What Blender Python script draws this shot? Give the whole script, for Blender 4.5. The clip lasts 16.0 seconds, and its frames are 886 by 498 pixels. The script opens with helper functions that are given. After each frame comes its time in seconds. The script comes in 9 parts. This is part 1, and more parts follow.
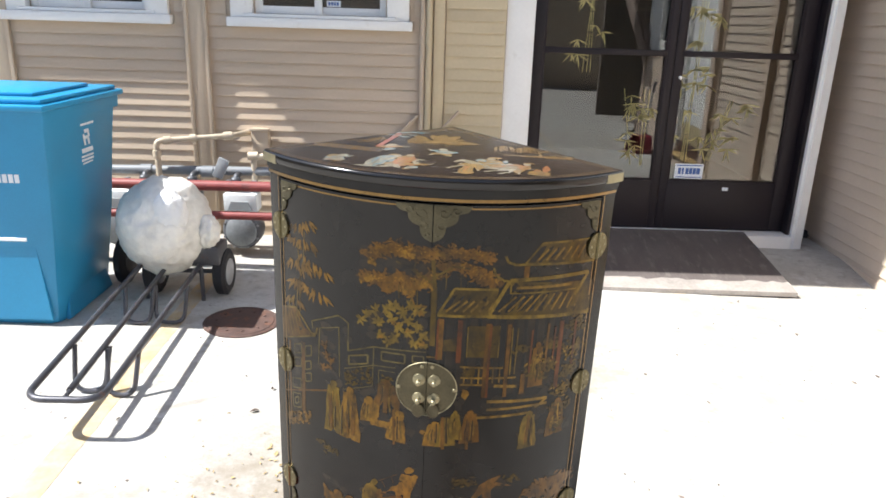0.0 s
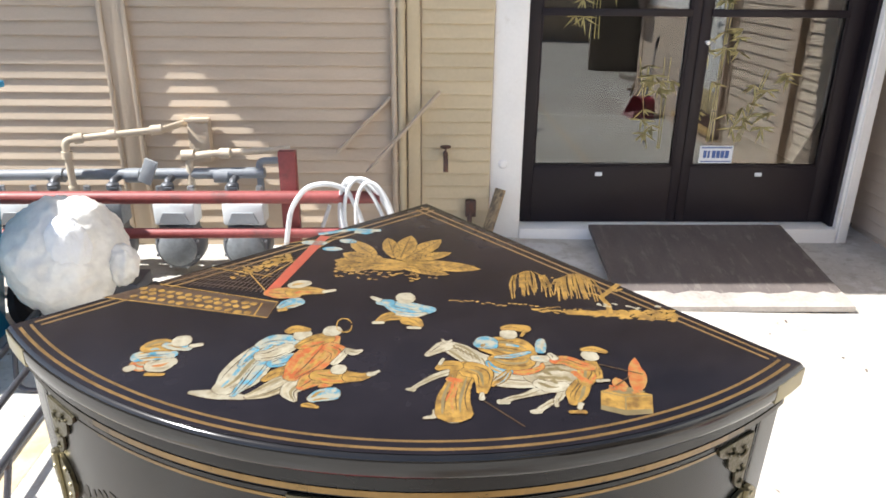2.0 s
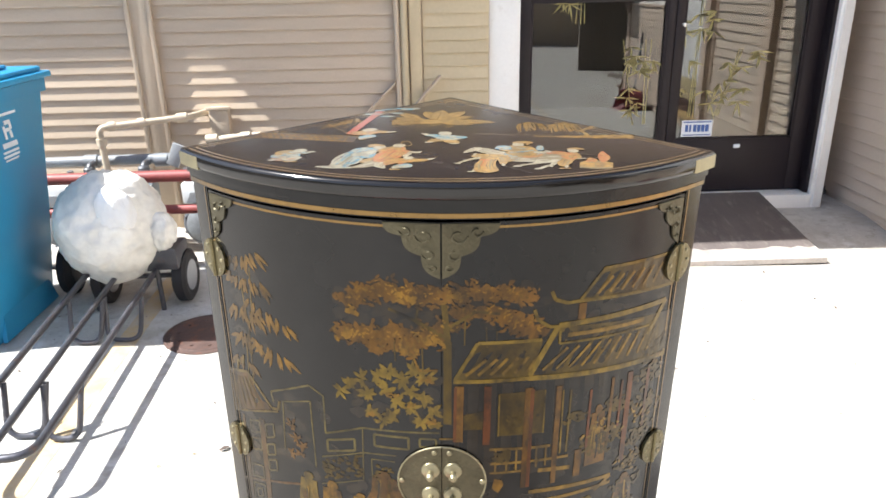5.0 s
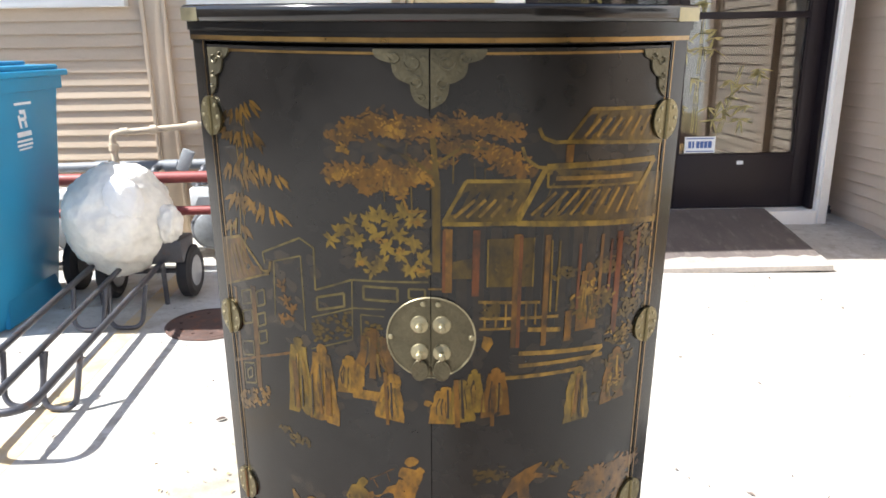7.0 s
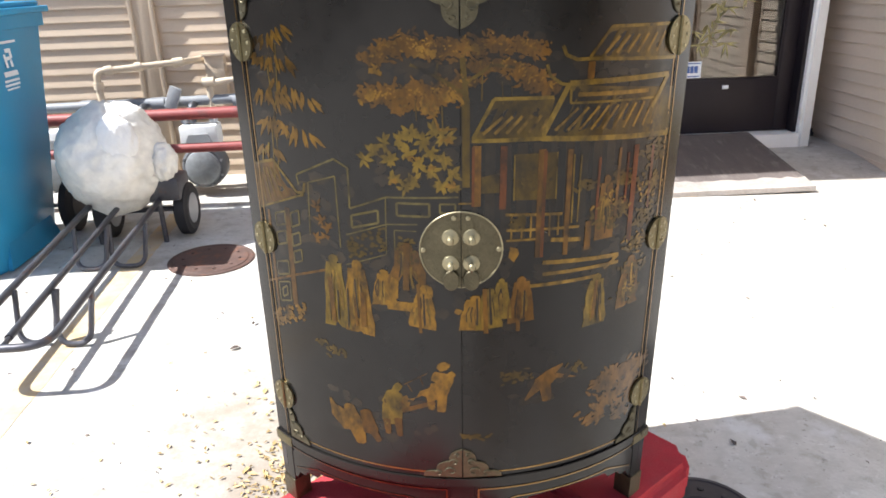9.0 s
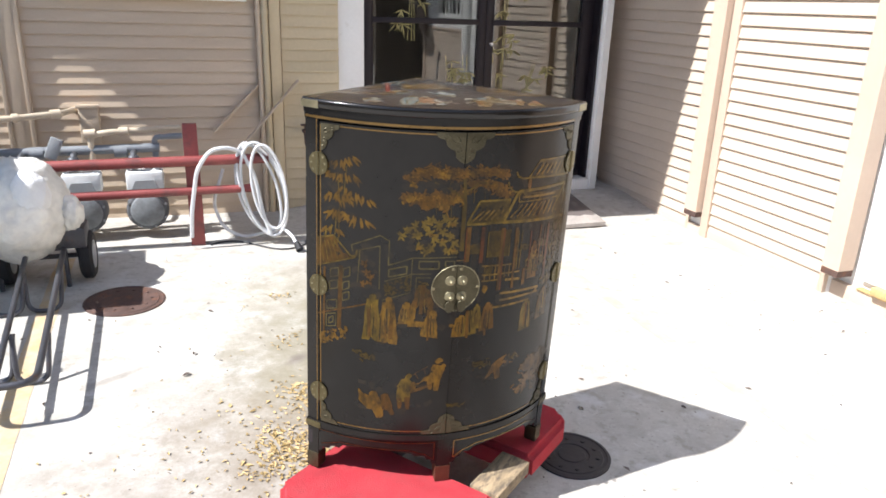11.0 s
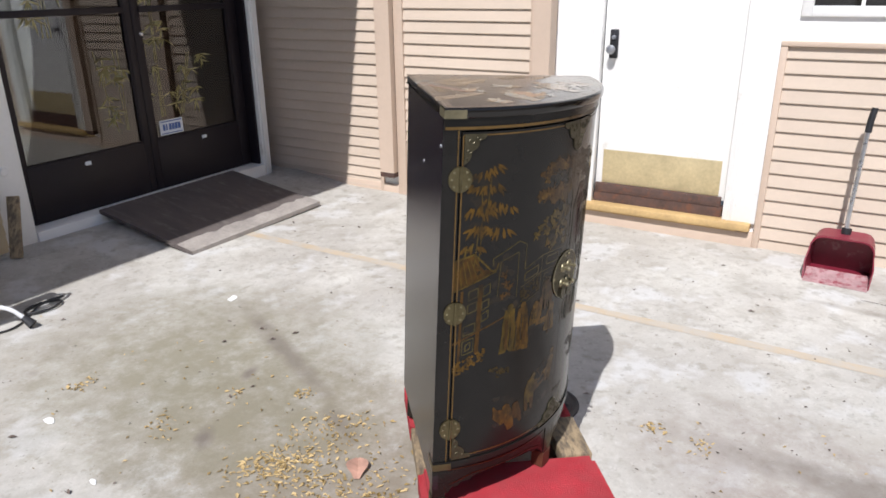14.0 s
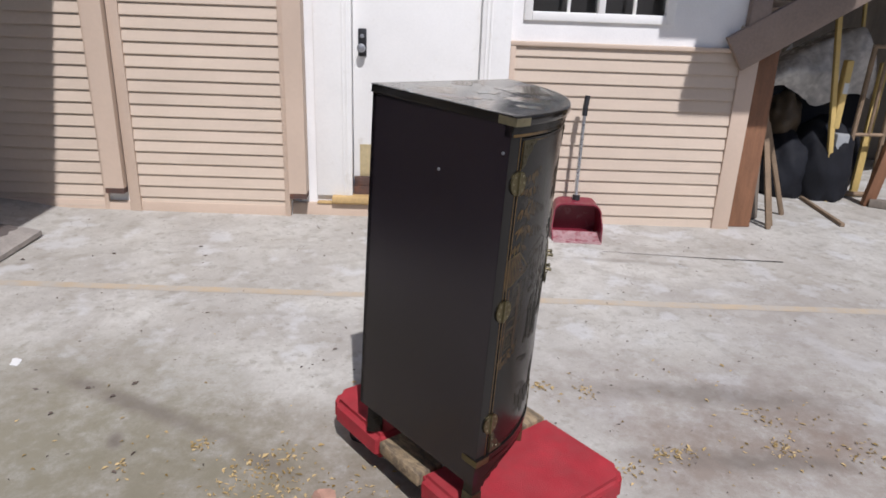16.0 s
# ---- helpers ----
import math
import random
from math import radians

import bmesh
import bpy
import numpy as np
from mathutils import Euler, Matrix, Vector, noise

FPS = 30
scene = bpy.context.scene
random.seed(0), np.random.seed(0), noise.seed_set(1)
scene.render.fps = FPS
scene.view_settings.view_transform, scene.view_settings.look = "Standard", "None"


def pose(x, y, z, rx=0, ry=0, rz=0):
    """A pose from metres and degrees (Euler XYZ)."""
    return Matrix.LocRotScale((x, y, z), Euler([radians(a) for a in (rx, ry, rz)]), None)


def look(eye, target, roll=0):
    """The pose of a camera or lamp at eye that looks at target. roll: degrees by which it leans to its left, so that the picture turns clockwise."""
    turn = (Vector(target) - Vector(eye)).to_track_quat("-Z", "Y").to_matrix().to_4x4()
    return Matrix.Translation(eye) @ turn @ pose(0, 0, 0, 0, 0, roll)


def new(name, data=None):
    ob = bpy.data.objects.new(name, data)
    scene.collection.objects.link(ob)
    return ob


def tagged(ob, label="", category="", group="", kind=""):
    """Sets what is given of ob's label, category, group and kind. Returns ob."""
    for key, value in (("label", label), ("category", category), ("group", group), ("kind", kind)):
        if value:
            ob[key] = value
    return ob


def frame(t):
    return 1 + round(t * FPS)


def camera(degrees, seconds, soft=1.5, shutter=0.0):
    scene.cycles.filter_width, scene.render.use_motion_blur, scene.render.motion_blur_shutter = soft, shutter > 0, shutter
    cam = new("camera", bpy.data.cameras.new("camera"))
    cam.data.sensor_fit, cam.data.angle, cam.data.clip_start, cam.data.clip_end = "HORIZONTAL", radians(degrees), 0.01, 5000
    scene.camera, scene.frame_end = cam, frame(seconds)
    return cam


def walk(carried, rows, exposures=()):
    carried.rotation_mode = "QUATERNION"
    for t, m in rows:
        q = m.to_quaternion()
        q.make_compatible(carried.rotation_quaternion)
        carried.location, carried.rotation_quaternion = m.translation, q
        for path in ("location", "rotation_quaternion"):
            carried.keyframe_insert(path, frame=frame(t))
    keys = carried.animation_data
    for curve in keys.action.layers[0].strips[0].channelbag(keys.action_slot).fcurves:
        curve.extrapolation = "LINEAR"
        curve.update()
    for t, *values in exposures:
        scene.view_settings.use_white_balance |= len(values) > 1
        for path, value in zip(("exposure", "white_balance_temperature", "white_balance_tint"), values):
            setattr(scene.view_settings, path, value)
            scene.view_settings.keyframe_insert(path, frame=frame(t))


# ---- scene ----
cam = camera(64.0, 16.0, soft=1.7)
PATH = [
    (0.0, pose(0.025, 0.107, 1.437, 72.17, -1.68, 0.20)),
    (0.5, pose(0.028, 0.336, 1.465, 74.19, -2.24, -0.18)),
    (1.0, pose(0.005, 0.569, 1.480, 73.24, -0.19, -2.06)),
    (1.5, pose(0.018, 0.767, 1.486, 71.98, -0.75, -2.27)),
    (2.0, pose(0.048, 0.923, 1.488, 68.39, -0.54, -1.32)),
    (2.5, pose(0.054, 0.974, 1.483, 65.08, -0.28, -0.97)),
    (3.0, pose(0.048, 0.972, 1.478, 65.44, -0.40, -0.25)),
    (3.5, pose(0.031, 0.916, 1.465, 64.81, -0.24, -0.60)),
    (4.0, pose(0.012, 0.782, 1.444, 65.43, 0.00, -1.95)),
    (4.5, pose(-0.010, 0.649, 1.424, 67.32, 0.91, -2.38)),
    (7.0, pose(0.009, 0.459, 1.125, 74.16, 0.84, -1.34)),
    (7.5, pose(0.014, 0.461, 1.059, 72.02, 1.50, -1.66)),
    (8.0, pose(0.009, 0.466, 0.997, 69.76, 2.44, -1.93)),
    (10.5, pose(-0.386, 0.025, 1.377, 69.02, -1.17, -12.90)),
    (11.0, pose(-0.569, -0.126, 1.390, 71.02, -1.91, -19.42)),
    (11.5, pose(-0.804, -0.150, 1.406, 72.38, -2.50, -25.49)),
    (12.0, pose(-1.048, -0.074, 1.412, 73.06, -0.75, -32.23)),
    (12.5, pose(-1.157, 0.117, 1.406, 73.56, -0.35, -36.55)),
    (13.0, pose(-1.263, 0.356, 1.420, 72.31, -1.75, -42.23)),
    (13.5, pose(-1.449, 0.588, 1.433, 71.11, 0.65, -54.04)),
    (14.0, pose(-1.529, 0.799, 1.416, 69.42, 0.63, -59.91)),
    (14.5, pose(-1.612, 0.977, 1.417, 68.97, -1.86, -67.98)),
    (15.0, pose(-1.787, 1.222, 1.422, 67.79, 0.28, -77.12)),
    (15.5, pose(-1.803, 1.462, 1.431, 69.22, -0.24, -81.91)),
    (16.0, pose(-1.775, 1.670, 1.445, 69.18, -2.01, -90.57)),
]
walk(cam, PATH, exposures=[(0.0, 1.05, 6400, 10), (2.0, 1.2, 6400, 10), (4.5, 1.42, 6400, 10), (8.0, 1.35, 6400, 11), (11.0, 0.90, 6300, 12), (12.0, 0.62, 6300, 12), (13.0, 0.32, 6250, 13), (13.7, 0.14, 6250, 13), (15.0, -0.22, 6200, 15), (16.0, -0.40, 6200, 16)])

# ---- light ----
world = bpy.data.worlds.new("sky")
scene.world = world
world.use_nodes = True
wn = world.node_tree.nodes
sky = wn.new("ShaderNodeTexSky")
sky.sky_type = 'NISHITA'
sky.sun_disc = False
sky.sun_elevation, sky.sun_rotation = radians(52.3), radians(259.3)
world.node_tree.links.new(sky.outputs[0], wn["Background"].inputs[0])
wn["Background"].inputs[1].default_value = 0.105
sun = new("sun", bpy.data.lights.new("sun", 'SUN'))
sun.data.energy, sun.data.angle, sun.data.color = 5.0, radians(0.5), (1.0, 0.98, 0.95)
sun.matrix_basis = look((0, 0, 8), (0.925, 0.172, 8 - 1.22))


# ---- materials ----
def mat(name, base, rough=0.6, metal=0.0, var=0.15, scale=6.0, fine=60.0, bump=0.15, spec=0.5, rnd=0.0,
        other=None, amount=0.5, sharp=0.15, coat=0.0, rvar=0.1, stretch=(1, 1, 1), coat_ior=1.5, island=0.0, sheen=0.0, film=0.30):
    """A surface with broad and fine variation; other: a second colour that shows in patches."""
    m = bpy.data.materials.new(name)
    m.use_nodes = True
    n, l = m.node_tree.nodes, m.node_tree.links
    b = n["Principled BSDF"]
    b.inputs["Metallic"].default_value = metal
    b.inputs["Specular IOR Level"].default_value = spec
    b.inputs["Coat Weight"].default_value = coat
    b.inputs["Coat Roughness"].default_value = 0.12
    b.inputs["Coat IOR"].default_value = coat_ior
    tc, info = n.new("ShaderNodeTexCoord"), n.new("ShaderNodeObjectInfo")
    mp = n.new("ShaderNodeMapping")
    mp.inputs["Scale"].default_value = stretch
    sh = n.new("ShaderNodeVectorMath")
    sh.operation = 'MULTIPLY_ADD'
    sh.inputs[1].default_value = (9, 5, 7)
    l.new(info.outputs["Random"], sh.inputs[0])
    l.new(tc.outputs["Object"], mp.inputs["Vector"])
    l.new(mp.outputs[0], sh.inputs[2])
    big, small = n.new("ShaderNodeTexNoise"), n.new("ShaderNodeTexNoise")
    for t, s, d in ((big, scale, 5), (small, fine, 3)):
        t.inputs["Scale"].default_value, t.inputs["Detail"].default_value = s, d
        l.new(sh.outputs[0], t.inputs["Vector"])
    mix = n.new("ShaderNodeMath")
    mix.operation = 'MULTIPLY_ADD'
    mix.inputs[1].default_value = 0.65
    l.new(big.outputs["Fac"], mix.inputs[0])
    half = n.new("ShaderNodeMath")
    half.operation = 'MULTIPLY'
    half.inputs[1].default_value = 0.35
    l.new(small.outputs["Fac"], half.inputs[0])
    l.new(half.outputs[0], mix.inputs[2])
    ramp = n.new("ShaderNodeValToRGB")
    lo, hi = [c * (1 - var) for c in base], [min(1, c * (1 + var)) for c in base]
    ramp.color_ramp.elements[0].position, ramp.color_ramp.elements[1].position = 0.33, 0.67
    ramp.color_ramp.elements[0].color, ramp.color_ramp.elements[1].color = (*lo, 1), (*hi, 1)
    l.new(mix.outputs[0], ramp.inputs[0])
    col = ramp.outputs[0]
    if other:
        pat = n.new("ShaderNodeTexNoise")
        pat.inputs["Scale"].default_value, pat.inputs["Detail"].default_value = scale * 1.7, 8
        pat.inputs["Roughness"].default_value = 0.65
        l.new(sh.outputs[0], pat.inputs["Vector"])
        r2 = n.new("ShaderNodeValToRGB")
        at = 0.72 - 0.44 * amount
        r2.color_ramp.elements[0].position, r2.color_ramp.elements[1].position = max(0, at - sharp / 2), min(1, at + sharp / 2)
        l.new(pat.outputs["Fac"], r2.inputs[0])
        mx = n.new("ShaderNodeMix")
        mx.data_type = 'RGBA'
        mx.inputs["B"].default_value = (*other, 1)
        l.new(r2.outputs[0], mx.inputs["Factor"])
        l.new(col, mx.inputs["A"])
        col = mx.outputs["Result"]
    if rnd:
        hsv, mr = n.new("ShaderNodeHueSaturation"), n.new("ShaderNodeMapRange")
        mr.inputs["To Min"].default_value, mr.inputs["To Max"].default_value = 1 - rnd, 1 + rnd
        l.new(info.outputs["Random"], mr.inputs[0])
        l.new(mr.outputs[0], hsv.inputs["Value"])
        l.new(col, hsv.inputs["Color"])
        col = hsv.outputs[0]
    if island:
        geo, ir, hs = n.new("ShaderNodeNewGeometry"), n.new("ShaderNodeValToRGB"), n.new("ShaderNodeMix")
        dark, pale = [c * (1 - island * 0.8) for c in base], [min(0.8, c * (1 + 0.25 * island) + 0.2 * island) for c in base]
        ir.color_ramp.elements[0].color, ir.color_ramp.elements[1].color = (*dark, 1), (*pale, 1)
        l.new(geo.outputs["Random Per Island"], ir.inputs[0])
        hs.data_type = 'RGBA'
        hs.inputs["Factor"].default_value = 0.75
        l.new(col, hs.inputs["A"])
        l.new(ir.outputs[0], hs.inputs["B"])
        col = hs.outputs["Result"]
    l.new(col, b.inputs["Base Color"])
    rr = n.new("ShaderNodeMapRange")
    rr.inputs["To Min"].default_value, rr.inputs["To Max"].default_value = max(0.03, rough - rvar), min(1, rough + rvar)
    l.new(mix.outputs[0], rr.inputs[0])
    rr.inputs["From Min"].default_value, rr.inputs["From Max"].default_value = 0.3, 0.7
    l.new(rr.outputs[0], b.inputs["Roughness"])
    if bump:
        bp = n.new("ShaderNodeBump")
        bp.inputs["Strength"].default_value, bp.inputs["Distance"].default_value = bump, 0.004
        l.new(small.outputs["Fac"], bp.inputs["Height"])
        l.new(bp.outputs[0], b.inputs["Normal"])
    if sheen:
        lw, pw, ml, gl, ms = n.new("ShaderNodeLayerWeight"), n.new("ShaderNodeMath"), n.new("ShaderNodeMath"), n.new("ShaderNodeBsdfGlossy"), n.new("ShaderNodeMixShader")
        pw.operation, pw.inputs[1].default_value = 'POWER', 4.5
        ml.operation, ml.inputs[1].default_value, ml.use_clamp = 'MULTIPLY', sheen, True
        l.new(lw.outputs["Facing"], pw.inputs[0])
        l.new(pw.outputs[0], ml.inputs[0])
        gl.inputs["Color"].default_value = (film * 1.03, film, film * 0.95, 1)
        gl.inputs["Roughness"].default_value = 0.2
        l.new(ml.outputs[0], ms.inputs[0])
        l.new(b.outputs[0], ms.inputs[1])
        l.new(gl.outputs[0], ms.inputs[2])
        l.new(ms.outputs[0], n["Material Output"].inputs[0])
    return m


def concrete():
    """Old light concrete: broad grey blotches, brown stains, fine grain and dark specks."""
    m = mat("concrete", (0.52, 0.505, 0.46), 0.85, var=0.14, scale=1.3, fine=90, bump=0.25, other=(0.37, 0.345, 0.31), amount=0.42, sharp=0.35)
    n, l = m.node_tree.nodes, m.node_tree.links
    b = n["Principled BSDF"]
    src = b.inputs["Base Color"].links[0].from_socket
    tc = n["Texture Coordinate"]
    for sc, lo, hi, colour, k in ((0.8, 0.52, 0.70, (0.36, 0.33, 0.28), 0.5), (2.6, 0.52, 0.70, (0.40, 0.37, 0.32), 0.6), (9, 0.60, 0.74, (0.25, 0.23, 0.20), 0.55),
                                  (22, 0.50, 0.72, (0.36, 0.335, 0.29), 0.55), (38, 0.655, 0.73, (0.15, 0.13, 0.11), 0.75), (55, 0.60, 0.72, (0.64, 0.63, 0.60), 0.5), (4, 0.60, 0.75, (0.62, 0.61, 0.58), 0.7), (6.5, 0.52, 0.61, (0.33, 0.305, 0.26), 0.5), (3.3, 0.55, 0.63, (0.60, 0.605, 0.60), 0.55), (75, 0.64, 0.69, (0.14, 0.125, 0.11), 0.6), (16, 0.58, 0.66, (0.27, 0.25, 0.205), 0.5)):
        t, r, mx, mu = n.new("ShaderNodeTexNoise"), n.new("ShaderNodeValToRGB"), n.new("ShaderNodeMix"), n.new("ShaderNodeMath")
        t.inputs["Scale"].default_value, t.inputs["Detail"].default_value, t.inputs["Roughness"].default_value = sc, 7, 0.6
        l.new(tc.outputs["Object"], t.inputs["Vector"])
        r.color_ramp.elements[0].position, r.color_ramp.elements[1].position = lo, hi
        l.new(t.outputs["Fac"], r.inputs[0])
        mu.operation = 'MULTIPLY'
        mu.inputs[1].default_value = k
        l.new(r.outputs[0], mu.inputs[0])
        mx.data_type = 'RGBA'
        mx.inputs["B"].default_value = (*colour, 1)
        l.new(mu.outputs[0], mx.inputs["Factor"])
        l.new(src, mx.inputs["A"])
        src = mx.outputs["Result"]
    # dirt washed together in a few places
    for x, y, wide, colour, k in ((0.15, 2.95, 0.95, (0.235, 0.215, 0.15), 0.85), (-0.15, 2.1, 0.75, (0.21, 0.18, 0.125), 0.85), (-0.05, 2.45, 0.6, (0.225, 0.205, 0.145), 0.8), (0.57, 0.9, 0.5, (0.29, 0.25, 0.22), 0.6), (0.5, 0.3, 0.5, (0.24, 0.20, 0.17), 0.7),
                                  (0.15, 0.75, 0.4, (0.24, 0.185, 0.145), 0.8), (0.2, 0.3, 0.4, (0.24, 0.185, 0.145), 0.8), (-0.5, 1.6, 0.8, (0.235, 0.195, 0.15), 0.75), (-1.6, 1.6, 0.9, (0.30, 0.27, 0.22), 0.5), (1.2, -0.2, 0.9, (0.31, 0.28, 0.25), 0.5)):
        mp, gr, ns, ad, r, mx = n.new("ShaderNodeMapping"), n.new("ShaderNodeTexGradient"), n.new("ShaderNodeTexNoise"), n.new("ShaderNodeMath"), n.new("ShaderNodeValToRGB"), n.new("ShaderNodeMix")
        mp.vector_type = 'POINT'
        size = 1.0 / wide
        mp.inputs["Scale"].default_value = (size, size, 0.0)
        mp.inputs["Location"].default_value = (-x * size, -y * size, 0)
        l.new(tc.outputs["Object"], mp.inputs["Vector"])
        gr.gradient_type = 'SPHERICAL'
        l.new(mp.outputs[0], gr.inputs[0])
        ns.inputs["Scale"].default_value, ns.inputs["Detail"].default_value, ns.inputs["Roughness"].default_value = 7.5, 12, 0.78
        l.new(tc.outputs["Object"], ns.inputs["Vector"])
        ad.operation = 'MULTIPLY'
        pw = n.new("ShaderNodeMath")
        pw.operation, pw.inputs[1].default_value = 'POWER', 0.45
        l.new(gr.outputs["Fac"], pw.inputs[0])
        l.new(pw.outputs[0], ad.inputs[0])
        l.new(ns.outputs["Fac"], ad.inputs[1])
        r.color_ramp.elements[0].position, r.color_ramp.elements[1].position = 0.20, 0.50
        r.color_ramp.elements[1].color = (k, k, k, 1)
        l.new(ad.outputs[0], r.inputs[0])
        mx.data_type = 'RGBA'
        mx.inputs["B"].default_value = (*colour, 1)
        l.new(r.outputs[0], mx.inputs["Factor"])
        l.new(src, mx.inputs["A"])
        src = mx.outputs["Result"]
    # long smudges over the paving; first and last paint an overhead wire's shadow
    for x, y, turn, ln, wide, k in ((0.38, 2.68, 63, 0.72, 0.07, 0.7), (0.56, 0.6, 86, 0.75, 0.12, 0.6), (0.15, 0.6, 88, 0.6, 0.09, 0.7), (-0.22, 2.49, 40, 0.10, 0.05, 1.0), (0.17, 2.67, 20, 0.08, 0.04, 0.9), (2.0, 0.5, 84, 0.6, 0.05, 0.4),
                                    (-0.9, 2.5, 30, 0.25, 0.04, 0.5), (0.07, 2.15, 60, 0.2, 0.06, 0.6)):
        mp, gr, ns, mu, r, mx = n.new("ShaderNodeMapping"), n.new("ShaderNodeTexGradient"), n.new("ShaderNodeTexNoise"), n.new("ShaderNodeMath"), n.new("ShaderNodeValToRGB"), n.new("ShaderNodeMix")
        mp.vector_type = 'TEXTURE'
        mp.inputs["Location"].default_value = (x, y, 0)
        mp.inputs["Rotation"].default_value = (0, 0, radians(turn))
        mp.inputs["Scale"].default_value = (ln, wide, 1000)
        l.new(tc.outputs["Object"], mp.inputs["Vector"])
        gr.gradient_type = 'SPHERICAL'
        l.new(mp.outputs[0], gr.inputs[0])
        ns.inputs["Scale"].default_value, ns.inputs["Detail"].default_value = 9, 7
        l.new(tc.outputs["Object"], ns.inputs["Vector"])
        mu.operation = 'MULTIPLY'
        l.new(gr.outputs["Fac"], mu.inputs[0])
        l.new(ns.outputs["Fac"], mu.inputs[1])
        r.color_ramp.elements[0].position, r.color_ramp.elements[1].position = 0.08, 0.4
        r.color_ramp.elements[1].color = (k, k, k, 1)
        l.new(mu.outputs[0], r.inputs[0])
        mx.data_type = 'RGBA'
        mx.inputs["B"].default_value = (0.17, 0.145, 0.12, 1)
        l.new(r.outputs[0], mx.inputs["Factor"])
        l.new(src, mx.inputs["A"])
        src = mx.outputs["Result"]
    l.new(src, b.inputs["Base Color"])
    return m


def glass(name, tint=(1, 1, 1), ior=1.6):
    """A clear pane: it lets light through and mirrors by the angle."""
    m = bpy.data.materials.new(name)
    m.use_nodes = True
    n, l = m.node_tree.nodes, m.node_tree.links
    n.remove(n["Principled BSDF"])
    tr, gl, fr, mx = n.new("ShaderNodeBsdfTransparent"), n.new("ShaderNodeBsdfGlossy"), n.new("ShaderNodeFresnel"), n.new("ShaderNodeMixShader")
    tr.inputs[0].default_value = (*tint, 1)
    gl.inputs["Roughness"].default_value = 0.01
    fr.inputs["IOR"].default_value = ior
    l.new(fr.outputs[0], mx.inputs[0])
    l.new(tr.outputs[0], mx.inputs[1])
    l.new(gl.outputs[0], mx.inputs[2])
    l.new(mx.outputs[0], n["Material Output"].inputs[0])
    return m


CONCRETE = concrete()
TAN = mat("tan_paint", (0.52, 0.415, 0.305), 0.7, var=0.07, scale=3, fine=50, bump=0.12, rnd=0.05, stretch=(1, 1, 4))
TAN_TRIM = mat("tan_trim_paint", (0.49, 0.395, 0.29), 0.65, var=0.06, scale=3, fine=40, bump=0.08)
YELLOW_TAN = mat("yellow_tan_paint", (0.54, 0.445, 0.29), 0.7, var=0.07, scale=3, fine=50, bump=0.12, rnd=0.05)
PINK_TAN = mat("pink_tan_paint", (0.56, 0.46, 0.365), 0.65, var=0.05, scale=3, fine=50, bump=0.1, rnd=0.035)
PINK_TRIM = mat("pink_tan_trim", (0.55, 0.43, 0.335), 0.6, var=0.05, scale=3, fine=40, bump=0.08)
WHITE = mat("white_paint", (0.80, 0.79, 0.76), 0.5, var=0.04, scale=4, fine=60, bump=0.06, other=(0.66, 0.63, 0.57), amount=0.12)
STUCCO = mat("white_stucco", (0.80, 0.79, 0.77), 0.85, var=0.05, scale=5, fine=120, bump=0.3)
DARK_METAL = mat("dark_brown_metal", (0.013, 0.009, 0.012), 0.5, var=0.2, scale=4, bump=0.03, spec=0.3)
GLASS = glass("door_glass", (0.72, 0.75, 0.74), 1.95)
WINDOW_GLASS = glass("window_glass", (0.8, 0.82, 0.82), 2.0)
# near black, so the unlit rooms' darkness lies in the colour
INTERIOR = mat("unlit_room_dark", (0.05, 0.045, 0.045), 0.9, var=0.3, scale=1.2, bump=0)
PLY = mat("weathered_plywood", (0.108, 0.09, 0.083), 0.85, var=0.22, scale=5, fine=60, bump=0.3, other=(0.17, 0.15, 0.135), amount=0.22, stretch=(3, 0.9, 1))
# worn plywood paled further, so the sunlit strip is in its colour
PLY_EDGE = mat("sunlit_worn_plywood_lip", (0.32, 0.29, 0.26), 0.9, var=0.25, scale=9, bump=0.3)
RED_PIPE = mat("red_oxide_paint", (0.24, 0.055, 0.05), 0.5, var=0.18, scale=6, bump=0.1, other=(0.15, 0.05, 0.045), amount=0.25)
GREY_PIPE = mat("grey_pipe_paint", (0.20, 0.215, 0.23), 0.5, var=0.12, scale=9, bump=0.1)
METER_GREY = mat("meter_grey", (0.30, 0.315, 0.325), 0.5, var=0.1, scale=8, bump=0.08)
METER_DARK = mat("meter_bellows_grey", (0.10, 0.105, 0.115), 0.5, var=0.2, scale=8, bump=0.1)
METER_BODY = mat("dusty_meter_grey", (0.20, 0.215, 0.225), 0.55, var=0.25, scale=14, bump=0.15)
VALVE = mat("dark_valve_iron", (0.085, 0.09, 0.10), 0.5, metal=0.3, var=0.3, scale=18, bump=0.2)
METER_WHITE = mat("meter_white", (0.66, 0.68, 0.68), 0.5, var=0.08, scale=8, bump=0.05)
TAN_PIPE = mat("tan_pipe_paint", (0.52, 0.44, 0.33), 0.55, var=0.12, scale=9, bump=0.1)
BIN_BLUE = mat("blue_polyethylene", (0.022, 0.245, 0.45), 0.42, var=0.1, scale=3, fine=150, bump=0.12)
BIN_LID = mat("blue_lid_polyethylene", (0.022, 0.29, 0.54), 0.4, var=0.08, scale=3, fine=150, bump=0.1)
PRINT_WHITE = mat("white_print", (0.75, 0.78, 0.8), 0.6, var=0.08, bump=0)
PRINT_BLUE = mat("blue_print", (0.06, 0.12, 0.32), 0.6, var=0.05, bump=0)
RUBBER = mat("black_rubber", (0.018, 0.017, 0.018), 0.8, var=0.3, scale=20, bump=0.2)
